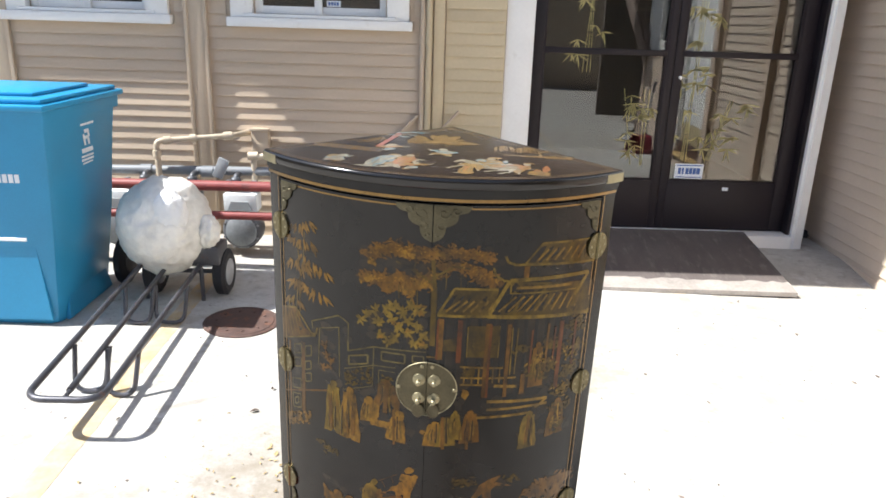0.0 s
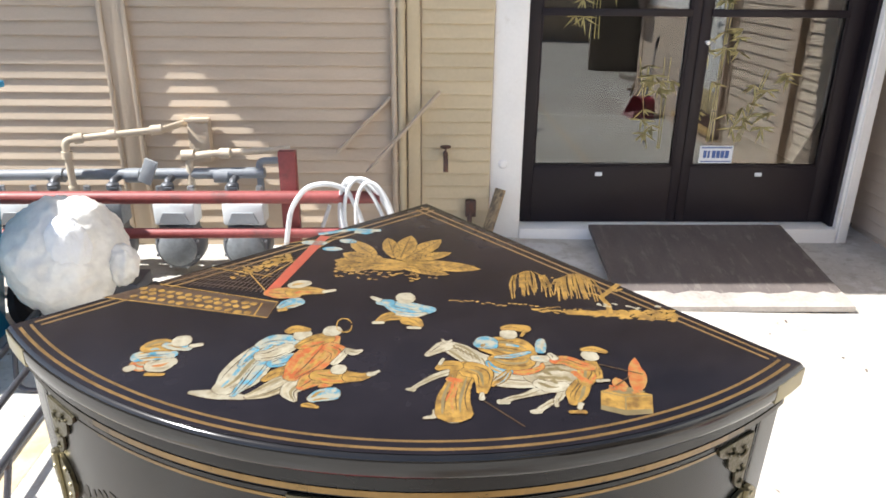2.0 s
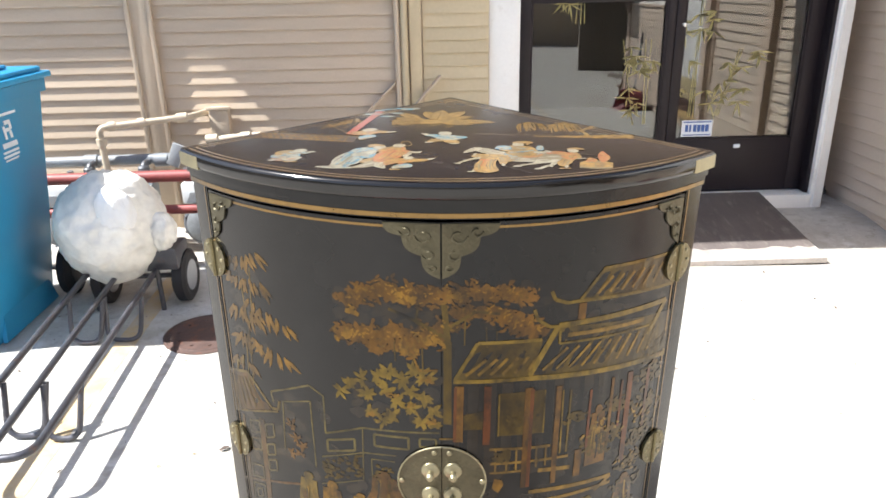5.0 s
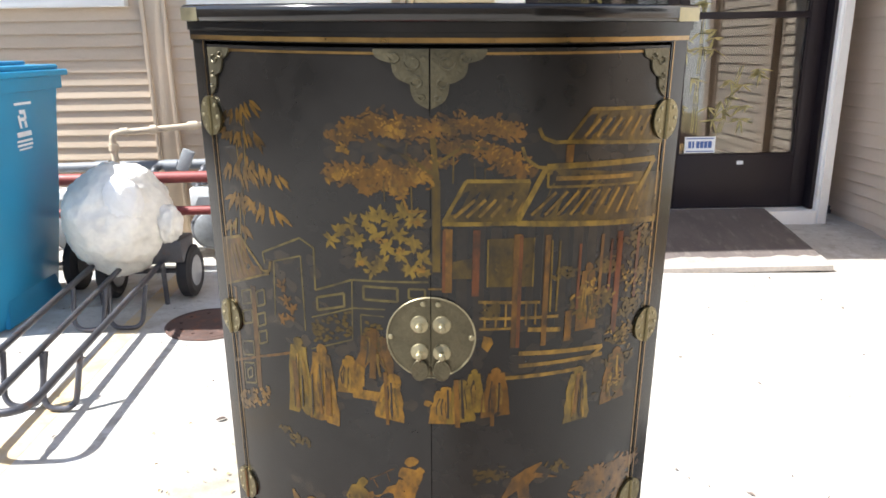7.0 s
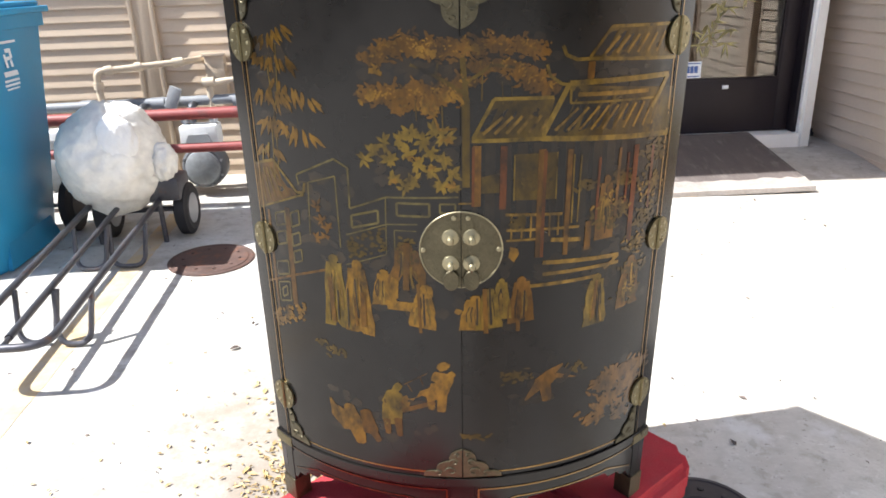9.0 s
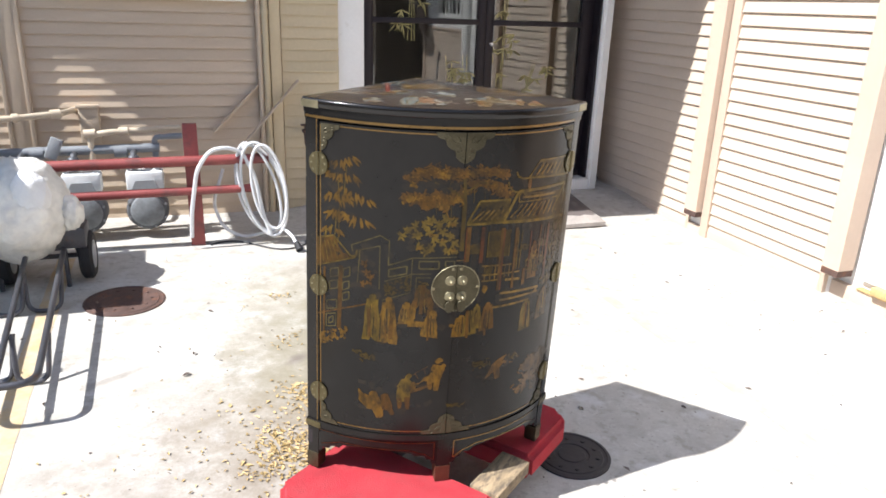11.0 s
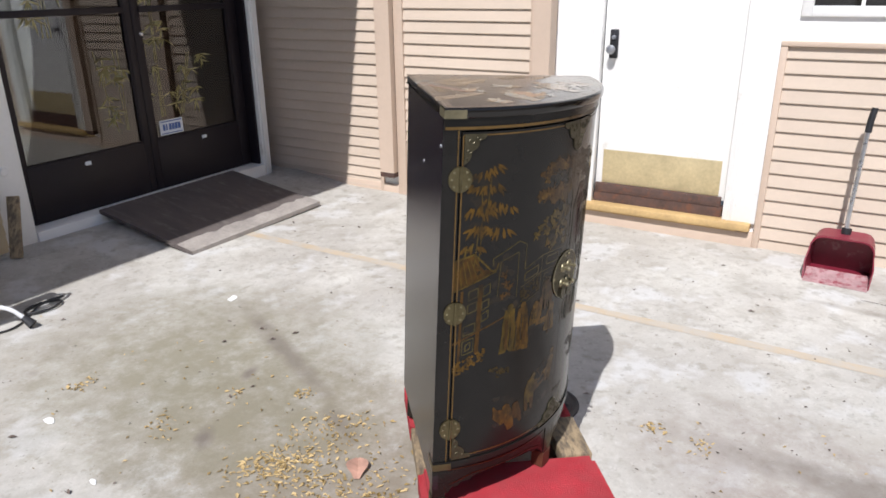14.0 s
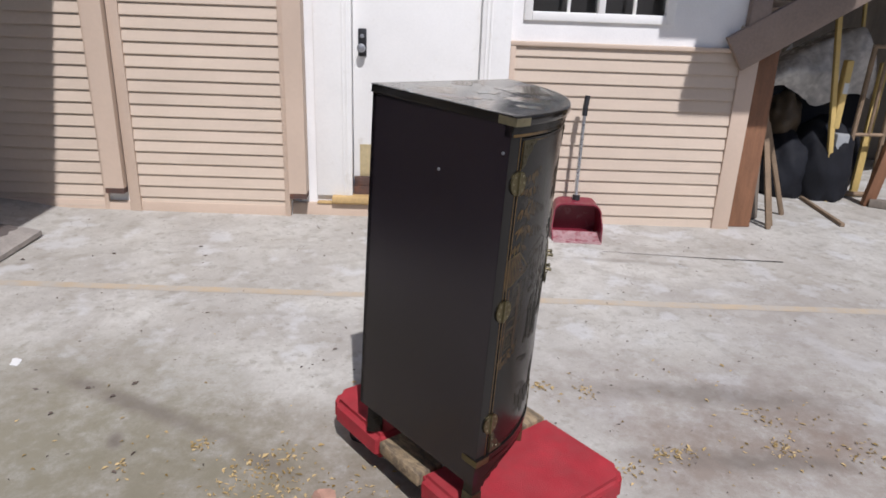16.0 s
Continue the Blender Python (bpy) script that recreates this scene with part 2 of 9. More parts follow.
STEEL = mat("galvanised_steel", (0.36, 0.37, 0.39), 0.42, metal=0.8, var=0.15, scale=10, bump=0.05)
TUBE = mat("dark_steel_tube", (0.085, 0.085, 0.095), 0.42, metal=0.55, var=0.25, scale=9, bump=0.06, other=(0.13, 0.07, 0.045), amount=0.12)
WRAP = mat("crinkled_white_plastic", (0.80, 0.78, 0.71), 0.4, var=0.12, scale=7, fine=28, bump=0.8, other=(0.64, 0.63, 0.58), amount=0.28, sharp=0.25)
# white for the painted sun patch on the drum and for the loose chips
WRAP_WHITE = mat("sunlit_patch_and_chip_white", (0.80, 0.80, 0.78), 0.6, var=0.06, scale=8, fine=40, bump=0.5)
RUST = mat("rusty_cast_iron", (0.085, 0.05, 0.04), 0.75, var=0.35, scale=12, bump=0.4, other=(0.14, 0.06, 0.035), amount=0.3)
IRON = mat("black_cast_iron", (0.035, 0.03, 0.03), 0.7, var=0.3, scale=14, bump=0.3)
LACQUER = mat("black_lacquer", (0.010, 0.009, 0.008), 0.22, var=0.35, scale=3, fine=30, bump=0.008, spec=0.29, rvar=0.05)
TOP_LACQUER = mat("black_top_lacquer", (0.010, 0.008, 0.009), 0.25, var=0.35, scale=4, fine=40, bump=0.008, spec=0.12, rvar=0.05, coat=0.05, coat_ior=1.5, sheen=0.9, film=0.75)
RIM_LACQUER = mat("polished_black_rim", (0.010, 0.009, 0.008), 0.13, var=0.3, scale=5, fine=40, bump=0.006, spec=0.5, rvar=0.03)
SIDE_LACQUER = mat("black_side_lacquer", (0.013, 0.009, 0.013), 0.26, var=0.25, scale=2, fine=40, bump=0.0, spec=0.55, rvar=0.02)
WORN_CAP = mat("worn_red_brass", (0.11, 0.045, 0.025), 0.5, metal=0.3, var=0.3, scale=25, bump=0.05)
GAP = mat("dark_gap", (0.005, 0.004, 0.004), 0.9, bump=0)
HINGE_BRASS = mat("hinge_brass", (0.150, 0.128, 0.070), 0.36, metal=0.95, var=0.30, scale=25, fine=220, bump=0.3, rvar=0.12)
BRASS = mat("aged_brass", (0.088, 0.077, 0.047), 0.42, metal=0.75, var=0.30, scale=25, fine=220, bump=0.3, rvar=0.12)
BRASS_BRIGHT = mat("bright_brass", (0.27, 0.24, 0.15), 0.42, metal=0.8, var=0.2, scale=30, bump=0.05)
LEAF_GOLD = mat("gold_line_paint", (0.215, 0.130, 0.042), 0.33, metal=0.9, var=0.22, scale=30, fine=150, bump=0.0, spec=0.4, coat=0.3, sheen=7, film=0.13)
DARK = (0.016, 0.014, 0.012)
OCHRE = mat("worn_ochre_paint", (0.187, 0.100, 0.015), 0.38, metal=0.95, coat=0.35, var=0.35, scale=26, fine=140, bump=0.0, spec=0.35, rvar=0.04, other=DARK, amount=0.34, sharp=0.3, stretch=(1, 1, 0.6), sheen=7, film=0.13)
RUSSET = mat("worn_russet_paint", (0.118, 0.058, 0.012), 0.38, metal=0.95, coat=0.35, var=0.4, scale=22, fine=120, bump=0.0, spec=0.35, rvar=0.04, other=DARK, amount=0.36, sharp=0.3, stretch=(1, 1, 0.6), sheen=7, film=0.13)
WASH = mat("dark_brown_wash", (0.020, 0.014, 0.008), 0.24, var=0.6, scale=16, fine=90, bump=0.0, spec=0.28, rvar=0.04, other=DARK, amount=0.5, sharp=0.4, sheen=7, film=0.13)
OLIVE = mat("worn_olive_paint", (0.145, 0.096, 0.017), 0.38, metal=0.95, coat=0.35, var=0.35, scale=24, fine=130, bump=0.0, spec=0.35, rvar=0.04, other=DARK, amount=0.34, sharp=0.3, stretch=(1, 1, 0.6), sheen=7, film=0.13)
PALE_OLIVE = mat("pale_olive_line", (0.099, 0.079, 0.028), 0.38, metal=0.95, coat=0.35, var=0.3, scale=24, fine=130, bump=0.0, spec=0.35, rvar=0.04, other=DARK, amount=0.30, sharp=0.3, stretch=(1, 1, 0.6), sheen=7, film=0.13)
GOLD_BROWN = mat("gold_brown_paint", (0.189, 0.113, 0.020), 0.38, metal=0.95, coat=0.35, var=0.4, scale=20, fine=120, bump=0.0, spec=0.35, rvar=0.04, other=DARK, amount=0.38, sharp=0.3, stretch=(1, 1, 0.6), sheen=7, film=0.13)
FADED = mat("faded_olive_wash", (0.073, 0.048, 0.010), 0.38, metal=0.95, coat=0.35, var=0.45, scale=16, fine=110, bump=0.0, spec=0.35, rvar=0.04, other=DARK, amount=0.40, sharp=0.3, stretch=(1, 1, 0.6), sheen=7, film=0.13)
BRICK_RED = mat("worn_red_paint", (0.098, 0.033, 0.012), 0.38, metal=0.95, coat=0.35, var=0.3, scale=26, fine=140, bump=0.0, spec=0.35, rvar=0.04, other=DARK, amount=0.34, sharp=0.3, stretch=(1, 1, 0.6), sheen=7, film=0.13)
TOP_LINE = mat("gold_border_paint", (0.2, 0.115, 0.036), 0.4, metal=0.5, var=0.2, scale=45, fine=170, bump=0.0, coat=0.6, sheen=0.9, film=0.75)
TOP_RED = mat("red_post_paint", (0.3, 0.052, 0.026), 0.4, metal=0.2, var=0.25, scale=45, fine=170, bump=0.0, coat=0.6, sheen=0.9, film=0.75)
TOP_GOLD = mat("bright_gold_paint", (0.34, 0.195, 0.042), 0.4, metal=0.3, var=0.25, scale=55, fine=170, bump=0.02, spec=0.4, rvar=0.05, other=(0.145, 0.078, 0.022), sharp=0.2, amount=0.4, coat=0.6, coat_ior=1.5, sheen=0.9, film=0.75)
TOP_CREAM = mat("cream_paint", (0.36, 0.325, 0.235), 0.4, metal=0.3, var=0.15, scale=55, fine=170, bump=0.02, spec=0.4, rvar=0.05, other=(0.215, 0.175, 0.105), sharp=0.25, amount=0.36, coat=0.6, coat_ior=1.5, sheen=0.9, film=0.75)
TOP_TAN = mat("tan_paint_dab", (0.3, 0.255, 0.165), 0.4, metal=0.2, var=0.2, scale=55, fine=170, bump=0.0, coat=0.6, sheen=1.3, other=(0.17, 0.135, 0.075), sharp=0.25, amount=0.4)
TOP_BLUE = mat("pale_blue_paint", (0.06, 0.205, 0.275), 0.4, metal=0.3, var=0.25, scale=60, fine=170, bump=0.02, spec=0.4, rvar=0.05, other=(0.3, 0.29, 0.22), sharp=0.12, amount=0.5, coat=0.6, coat_ior=1.5, sheen=0.9, film=0.75)
TOP_ORANGE = mat("orange_paint", (0.35, 0.085, 0.024), 0.4, metal=0.3, var=0.2, scale=60, fine=170, bump=0.02, spec=0.4, rvar=0.05, other=(0.32, 0.185, 0.055), sharp=0.16, amount=0.48, coat=0.6, coat_ior=1.5, sheen=0.9, film=0.75)
TOP_OLIVE = mat("olive_fold_paint", (0.17, 0.13, 0.06), 0.4, metal=0.3, var=0.25, scale=45, fine=170, bump=0.0, coat=0.6, sheen=0.9, film=0.75)
TOP_WASH = mat("dark_path_wash", (0.040, 0.022, 0.012), 0.35, var=0.3, scale=45, fine=170, bump=0.0, coat=0.3, sheen=0.9, film=0.75)
TOP_BROWN = mat("brown_gold_paint", (0.07, 0.04, 0.017), 0.4, metal=0.4, var=0.3, scale=45, fine=170, bump=0.02, spec=0.4, rvar=0.05, other=(0.040, 0.024, 0.012), amount=0.40, coat=0.6, coat_ior=1.5, sheen=0.9, film=0.75)
CARPET = mat("red_carpet", (0.40, 0.038, 0.048), 0.95, var=0.25, scale=9, fine=300, bump=0.6, spec=0.15, other=(0.33, 0.055, 0.06), amount=0.3, sharp=0.4)
RAW_WOOD = mat("worn_pine", (0.30, 0.225, 0.135), 0.85, var=0.35, scale=14, fine=70, bump=0.4, other=(0.13, 0.10, 0.07), amount=0.45, sharp=0.15, stretch=(1, 3, 1))
BROWN_WOOD = mat("brown_board", (0.22, 0.105, 0.055), 0.7, var=0.25, scale=6, bump=0.25, stretch=(5, 5, 0.7))
STICK_WOOD = mat("weathered_stick", (0.24, 0.17, 0.11), 0.8, var=0.25, scale=8, bump=0.25)
PAN_RED = mat("red_dustpan_plastic", (0.20, 0.018, 0.035), 0.4, var=0.15, scale=7, bump=0.08, other=(0.32, 0.16, 0.15), amount=0.15)
PAN_LIP = mat("scuffed_pan_lip", (0.40, 0.25, 0.25), 0.6, var=0.25, scale=14, bump=0.15, other=(0.26, 0.04, 0.06), amount=0.35)
BLACK_PLASTIC = mat("black_plastic", (0.018, 0.018, 0.02), 0.45, var=0.2, bump=0.05)
ALU = mat("aluminium_tube", (0.60, 0.61, 0.63), 0.3, metal=0.9, var=0.1, bump=0.03)
KICK = mat("brass_kick_plate", (0.55, 0.45, 0.26), 0.4, metal=0.35, var=0.2, scale=5, bump=0.08)
SILL_WOOD = mat("ochre_painted_sill", (0.50, 0.34, 0.15), 0.7, var=0.2, scale=6, bump=0.2)
HOSE = mat("white_vinyl_hose", (0.62, 0.63, 0.64), 0.4, var=0.08, scale=20, bump=0.04)
LINE_PAINT = mat("faded_yellow_paint", (0.50, 0.36, 0.18), 0.85, var=0.12, scale=6, fine=90, bump=0.2, other=(0.44, 0.40, 0.335), amount=0.42, sharp=0.4)
LINE_FAINT = mat("nearly_gone_line_paint", (0.49, 0.385, 0.255), 0.85, var=0.1, scale=6, fine=90, bump=0.2, other=(0.44, 0.415, 0.37), amount=0.5, sharp=0.4)
LEAF_YELLOW = mat("dry_yellow_leaf", (0.41, 0.275, 0.078), 0.7, var=0.25, scale=30, bump=0.1, island=0.85)
LEAF_BROWN = mat("dark_dry_leaf", (0.10, 0.065, 0.045), 0.75, var=0.3, scale=30, bump=0.1, island=0.6)
DECAL = mat("pale_etched_print", (0.36, 0.315, 0.13), 0.7, var=0.2, scale=20, bump=0)
TARP = mat("clear_plastic_sheet", (0.58, 0.56, 0.52), 0.25, var=0.35, scale=5, fine=20, bump=0.5)
# dark bag plastic taken near black to carry the shade low in the heap
SHADE_GREEN = mat("shaded_bag_plastic", (0.011, 0.012, 0.016), 0.75, var=0.4, scale=5, bump=0.3, spec=0.25)
YELLOW_POST = mat("yellow_lumber", (0.58, 0.42, 0.15), 0.7, var=0.15, scale=6, bump=0.15)
# stair paint browned so that its colour holds the shade it stands in
STAIR_PAINT = mat("shaded_stair_paint", (0.25, 0.19, 0.155), 0.75, var=0.2, scale=4, bump=0.15)
SACK = mat("brown_sack", (0.085, 0.06, 0.035), 0.6, var=0.3, scale=6, bump=0.3)
ROOF = mat("roof_underside", (0.35, 0.28, 0.2), 0.8, var=0.1, scale=3, bump=0.1)
FENCE_WOOD = mat("grey_fence", (0.20, 0.17, 0.14), 0.85, var=0.25, scale=3, bump=0.25, stretch=(3, 3, 0.5))


# ---- building helpers ----
def gz(x, y):
    """Height of the paving, which falls gently and lifts a little before the glass doors."""
    rise = max(0.0, min(1.0, (y - 3.95) / 0.6)) * max(0.0, min(1.0, (x + 0.1) / 0.5))
    return -0.005 - 0.016 * x + 0.006 * y + 0.058 * rise * rise * (3 - 2 * rise)


def box(bm, x0, x1, y0, y1, z0, z1, bev=0.0):
    before = set(bm.verts)
    r = bmesh.ops.create_cube(bm, size=1)
    vs = r["verts"]
    for v in vs:
        v.co = ((x0 + x1) / 2 + v.co.x * (x1 - x0), (y0 + y1) / 2 + v.co.y * (y1 - y0), (z0 + z1) / 2 + v.co.z * (z1 - z0))
    if bev:
        es = {e for v in vs for e in v.link_edges}
        bmesh.ops.bevel(bm, geom=list(es), offset=bev, segments=2, affect='EDGES', profile=0.5)
    return [v for v in bm.verts if v not in before]


def moved(bm, vs, m):
    bmesh.ops.transform(bm, matrix=m, verts=vs)


def tube(bm, pts, r, seg=10, closed=False):
    """A round tube along points, its bends taken as they come."""
    pts = [Vector(p) for p in pts]
    n = len(pts)
    rings, up = [], None
    for i, p in enumerate(pts):
        a, b = (pts[i - 1] if i or closed else p), (pts[(i + 1) % n] if i < n - 1 or closed else p)
        d = (b - a).normalized()
        if up is None:
            up = d.orthogonal().normalized()
        up = (up - d * up.dot(d)).normalized()
        s = d.cross(up)
        k = r(i / max(1, n - 1)) if callable(r) else r
        rings.append([bm.verts.new(p + (up * math.cos(2 * math.pi * j / seg) + s * math.sin(2 * math.pi * j / seg)) * k) for j in range(seg)])
    for i in range(n if closed else n - 1):
        a, b = rings[i], rings[(i + 1) % n]
        for j in range(seg):
            bm.faces.new((a[j], a[(j + 1) % seg], b[(j + 1) % seg], b[j]))
    if not closed:
        bm.faces.new(rings[0][::-1])
        bm.faces.new(rings[-1])


def rounded(pts, r=0.05, n=5):
    """The same run of points with its corners rounded off."""
    pts = [Vector(p) for p in pts]
    out = [pts[0]]
    for a, b, c in zip(pts, pts[1:], pts[2:]):
        u, w = (a - b), (c - b)
        k = min(r, u.length * 0.45, w.length * 0.45)
        p, q = b + u.normalized() * k, b + w.normalized() * k
        out += [p.lerp(b, t).lerp(b.lerp(q, t), t) for t in [i / n for i in range(n + 1)]]
    return out + [pts[-1]]


def cyl(bm, p0, p1, r, seg=16, r1=None):
    tube(bm, [p0, p1], (lambda t: r + ((r if r1 is None else r1) - r) * t), seg)


def lathe(bm, prof, seg=24, m=None):
    """A turned form from (radius, height) pairs."""
    rings = []
    vs = []
    for r, z in prof:
        ring = [bm.verts.new((r * math.cos(2 * math.pi * j / seg), r * math.sin(2 * math.pi * j / seg), z)) for j in range(seg)]
        rings.append(ring)
        vs += ring
    for a, b in zip(rings, rings[1:]):
        for j in range(seg):
            bm.faces.new((a[j], a[(j + 1) % seg], b[(j + 1) % seg], b[j]))
    bm.faces.new(rings[0][::-1])
    bm.faces.new(rings[-1])
    if m:
        moved(bm, vs, m)
    return vs


def prism(bm, outline, z0, z1, m=None):
    """A flat outline (x, y) given thickness."""
    a = [bm.verts.new((x, y, z0)) for x, y in outline]
    b = [bm.verts.new((x, y, z1)) for x, y in outline]
    n = len(a)
    bm.faces.new(a[::-1])
    bm.faces.new(b)
    for i in range(n):
        bm.faces.new((a[i], a[(i + 1) % n], b[(i + 1) % n], b[i]))
    if m:
        moved(bm, a + b, m)
    return a + b


def mesh_of(name, bm, material, smooth=35):
    me = bpy.data.meshes.new(name)
    bmesh.ops.recalc_face_normals(bm, faces=bm.faces)
    bm.to_mesh(me)
    bm.free()
    me.materials.append(material)
    if smooth:
        me.shade_smooth()
        me.set_sharp_from_angle(angle=radians(smooth))
    return me


def part(name, bm, material, parent=None, label="", smooth=35):
    ob = new(name, mesh_of(name, bm, material, smooth))
    ob.parent = parent
    return tagged(ob, label)


def parts(name, bm, material, parent=None, label="", smooth=35):
    """Each loose piece of the bmesh as a part of its own."""
    left = set(bm.verts)
    while left:
        heap = [left.pop()]
        isle = set(heap)
        while heap:
            for e in heap.pop().link_edges:
                for v in e.verts:
                    if v not in isle:
                        isle.add(v)
                        heap.append(v)
        left -= isle
        one = bmesh.new()
        to = {v: one.verts.new(v.co) for v in isle}
        for f in {f for v in isle for f in v.link_faces}:
            one.faces.new([to[v] for v in f.verts])
        part(name, one, material, parent, label, smooth)
    bm.free()


def thing(name, label, category, m=Matrix(), group="", kind=""):
    ob = new(name)
    ob.empty_display_size = 0.1
    ob.matrix_basis = m
    return tagged(ob, label, category, group, kind)


def piece(name, me, parent, m):
    ob = new(name, me)
    ob.parent = parent
    ob.matrix_basis = m
    return ob


def B():
    return bmesh.new()


# ---- ground ----
def build_ground():
    bm = B()
    xs = [-400, -60, -12] + [i * 0.5 for i in range(-16, 0)] + [i * 0.125 for i in range(0, 25)] + [i * 0.5 for i in range(7, 17)] + [12, 60, 400]
    ys = [-400, -60, -12] + [i * 0.5 for i in range(-16, 8)] + [3.75 + i * 0.1 for i in range(13)] + [i * 0.5 for i in range(10, 17)] + [12, 60, 400]
    rows = []
    for y in ys:
        row = []
        for x in xs:
            cx, cy = max(-12, min(12, x)), max(-12, min(12, y))
            row.append(bm.verts.new((x, y, gz(cx, cy))))
        rows.append(row)
    for a, b in zip(rows, rows[1:]):
        for i in range(len(xs) - 1):
            bm.faces.new((a[i], a[i + 1], b[i + 1], b[i]))
    g = part("ground", bm, CONCRETE, None, "pale stained concrete paving with dry leaves on it", smooth=60)
    tagged(g, category="ground", kind="structure")


build_ground()


def line_mark(x0, y0, x1, y1, w, paint):
    bm = B()
    d = Vector((x1 - x0, y1 - y0, 0))
    s = Vector((-d.y, d.x, 0)).normalized() * w / 2
    n = 24
    prev = None
    for i in range(n + 1):
        p = Vector((x0, y0, 0)) + d * i / n
        cur = []
        for k in (-1, 1):
            q = p + s * k * (1 + 0.12 * noise.noise(Vector((i * 0.8, k * 4, x0))))
            cur.append(bm.verts.new((q.x, q.y, gz(q.x, q.y) + 0.0012)))
        if prev:
            bm.faces.new((prev[0], prev[1], cur[1], cur[0]))
        prev = cur
    ob = part("painted_line", bm, paint, None, "faded yellow parking line on the concrete", smooth=0)
    tagged(ob, category="line", kind="structure")


line_mark(1.405, 3.95, 1.40, -2.5, 0.064, LINE_FAINT)
line_mark(-1.24, 3.9, -1.19, 0.9, 0.085, LINE_PAINT)


# ---- back wall with windows and glass doors ----
WY = 4.66     # face of the wall core behind the boards
TOPZ = 3.2


def clapboard(length, exposure, lip, name, material):
    """One wedge-shaped board along x, its lower edge thick, its face towards -y."""
    bm = B()
    h = exposure * 1.12
    prof = [(0, 0.012), (-lip * 0.3, 0.007), (-lip + 0.004, 0.004), (-lip, 0.0), (-lip, 0.005), (-lip * 0.2, h), (0, h)]
    rings = []
    for i in range(2):
        x = i * length
        rings.append([bm.verts.new((x, y, z)) for y, z in prof])
    a, b = rings
    for j in range(len(prof)):
        k = (j + 1) % len(prof)
        bm.faces.new((a[j], a[k], b[k], b[j]))
    bm.faces.new(a[::-1])
    bm.faces.new(b)
    return mesh_of(name, bm, material, smooth=0)


def side_run(wall, x0, x1, y, z0, z1, exposure, lip, material, turn=0.0, skip=()):
    """Boards from x0 to x1 (along the wall), stacked from z0 to z1."""
    me = clapboard(x1 - x0, exposure, lip, "clapboard", material)
    z = z0
    while z < z1 - 0.02:
        if not any(a < z + exposure * 0.5 < b for a, b in skip):
            if turn:
                m = Matrix.Translation((y, x1, z)) @ Matrix.Rotation(radians(turn), 4, 'Z')
            else:
                m = Matrix.Translation((x0, y, z))
            piece("clapboard", me, wall, m)
        z += exposure


def build_back_wall():
    bm = B()
    wins = [(-2.53, -1.78), (-1.14, -0.34)]
    zb, zt = 1.44, 2.5
    xs = [-7.0]
    for a, b in wins:
        xs += [a, b]
    xs += [0.399]
    for i in range(0, len(xs) - 1):
        a, b = xs[i], xs[i + 1]
        if (a, b) in wins:
            box(bm, a, b, WY, WY + 0.16, -0.3, zb)
            box(bm, a, b, WY, WY + 0.16, zt, TOPZ)
        else:
            box(bm, a, b, WY, WY + 0.16, -0.3, TOPZ)
    box(bm, 0.40, 2.95, WY + 0.04, WY + 0.2, 2.42, TOPZ)
    box(bm, 2.467, 2.74, 5.062, 5.2, -0.3, 2.418)
    wall = part("wall_north", bm, TAN, None, "tan painted clapboard wall with two white windows", smooth=0)
    tagged(wall, category="wall", kind="structure")
    z0, e, lip = 0.03, 0.0705, 0.016
    for a, b in ((-4.6, -2.81), (-2.64, -1.56), (-1.43, -0.13)):
        if a == -4.6:
            side_run(wall, a, b, WY, z0, 2.9, e, lip, TAN)
        else:
            w0, w1 = (-2.67, -1.64) if a == -2.64 else (-1.30, -0.176)
            side_run(wall, a, b, WY, z0, 1.35, e, lip, TAN)
            if b > w1 + 0.02:
                side_run(wall, w1 + 0.012, b, WY, z0 + e * 19, 2.9, e, lip, TAN)
            if a < w0 - 0.02:
                side_run(wall, a, w0 - 0.012, WY, z0 + e * 19, 2.9, e, lip, TAN)
    side_run(wall, 0.030, 0.397, WY, z0, 2.9, e, lip, YELLOW_TAN)
    for a, b, d in ((-2.81, -2.64, 0.03), (-1.56, -1.43, 0.03)):
        t = B()
        box(t, a, b, WY - d, WY + 0.002, -0.05, TOPZ, 0.004)
        # a raised bead down each edge of the board
        box(t, a - 0.006, a + 0.018, WY - d - 0.012, WY - d + 0.004, -0.05, TOPZ, 0.003)
        box(t, b - 0.018, b + 0.006, WY - d - 0.012, WY - d + 0.004, -0.05, TOPZ, 0.003)
        ob = part("trim", t, TAN_TRIM, None, "tan vertical batten on the clapboard wall")
        tagged(ob, category="trim", kind="structure")
    t = B()
    box(t, -0.045, 0.022, WY - 0.035, WY + 0.1, -0.05, TOPZ, 0.005)
    tagged(part("trim", t, YELLOW_TAN, None, "pale yellow-tan corner board beside the conduits"), category="trim", kind="structure")
    return wall


build_back_wall()


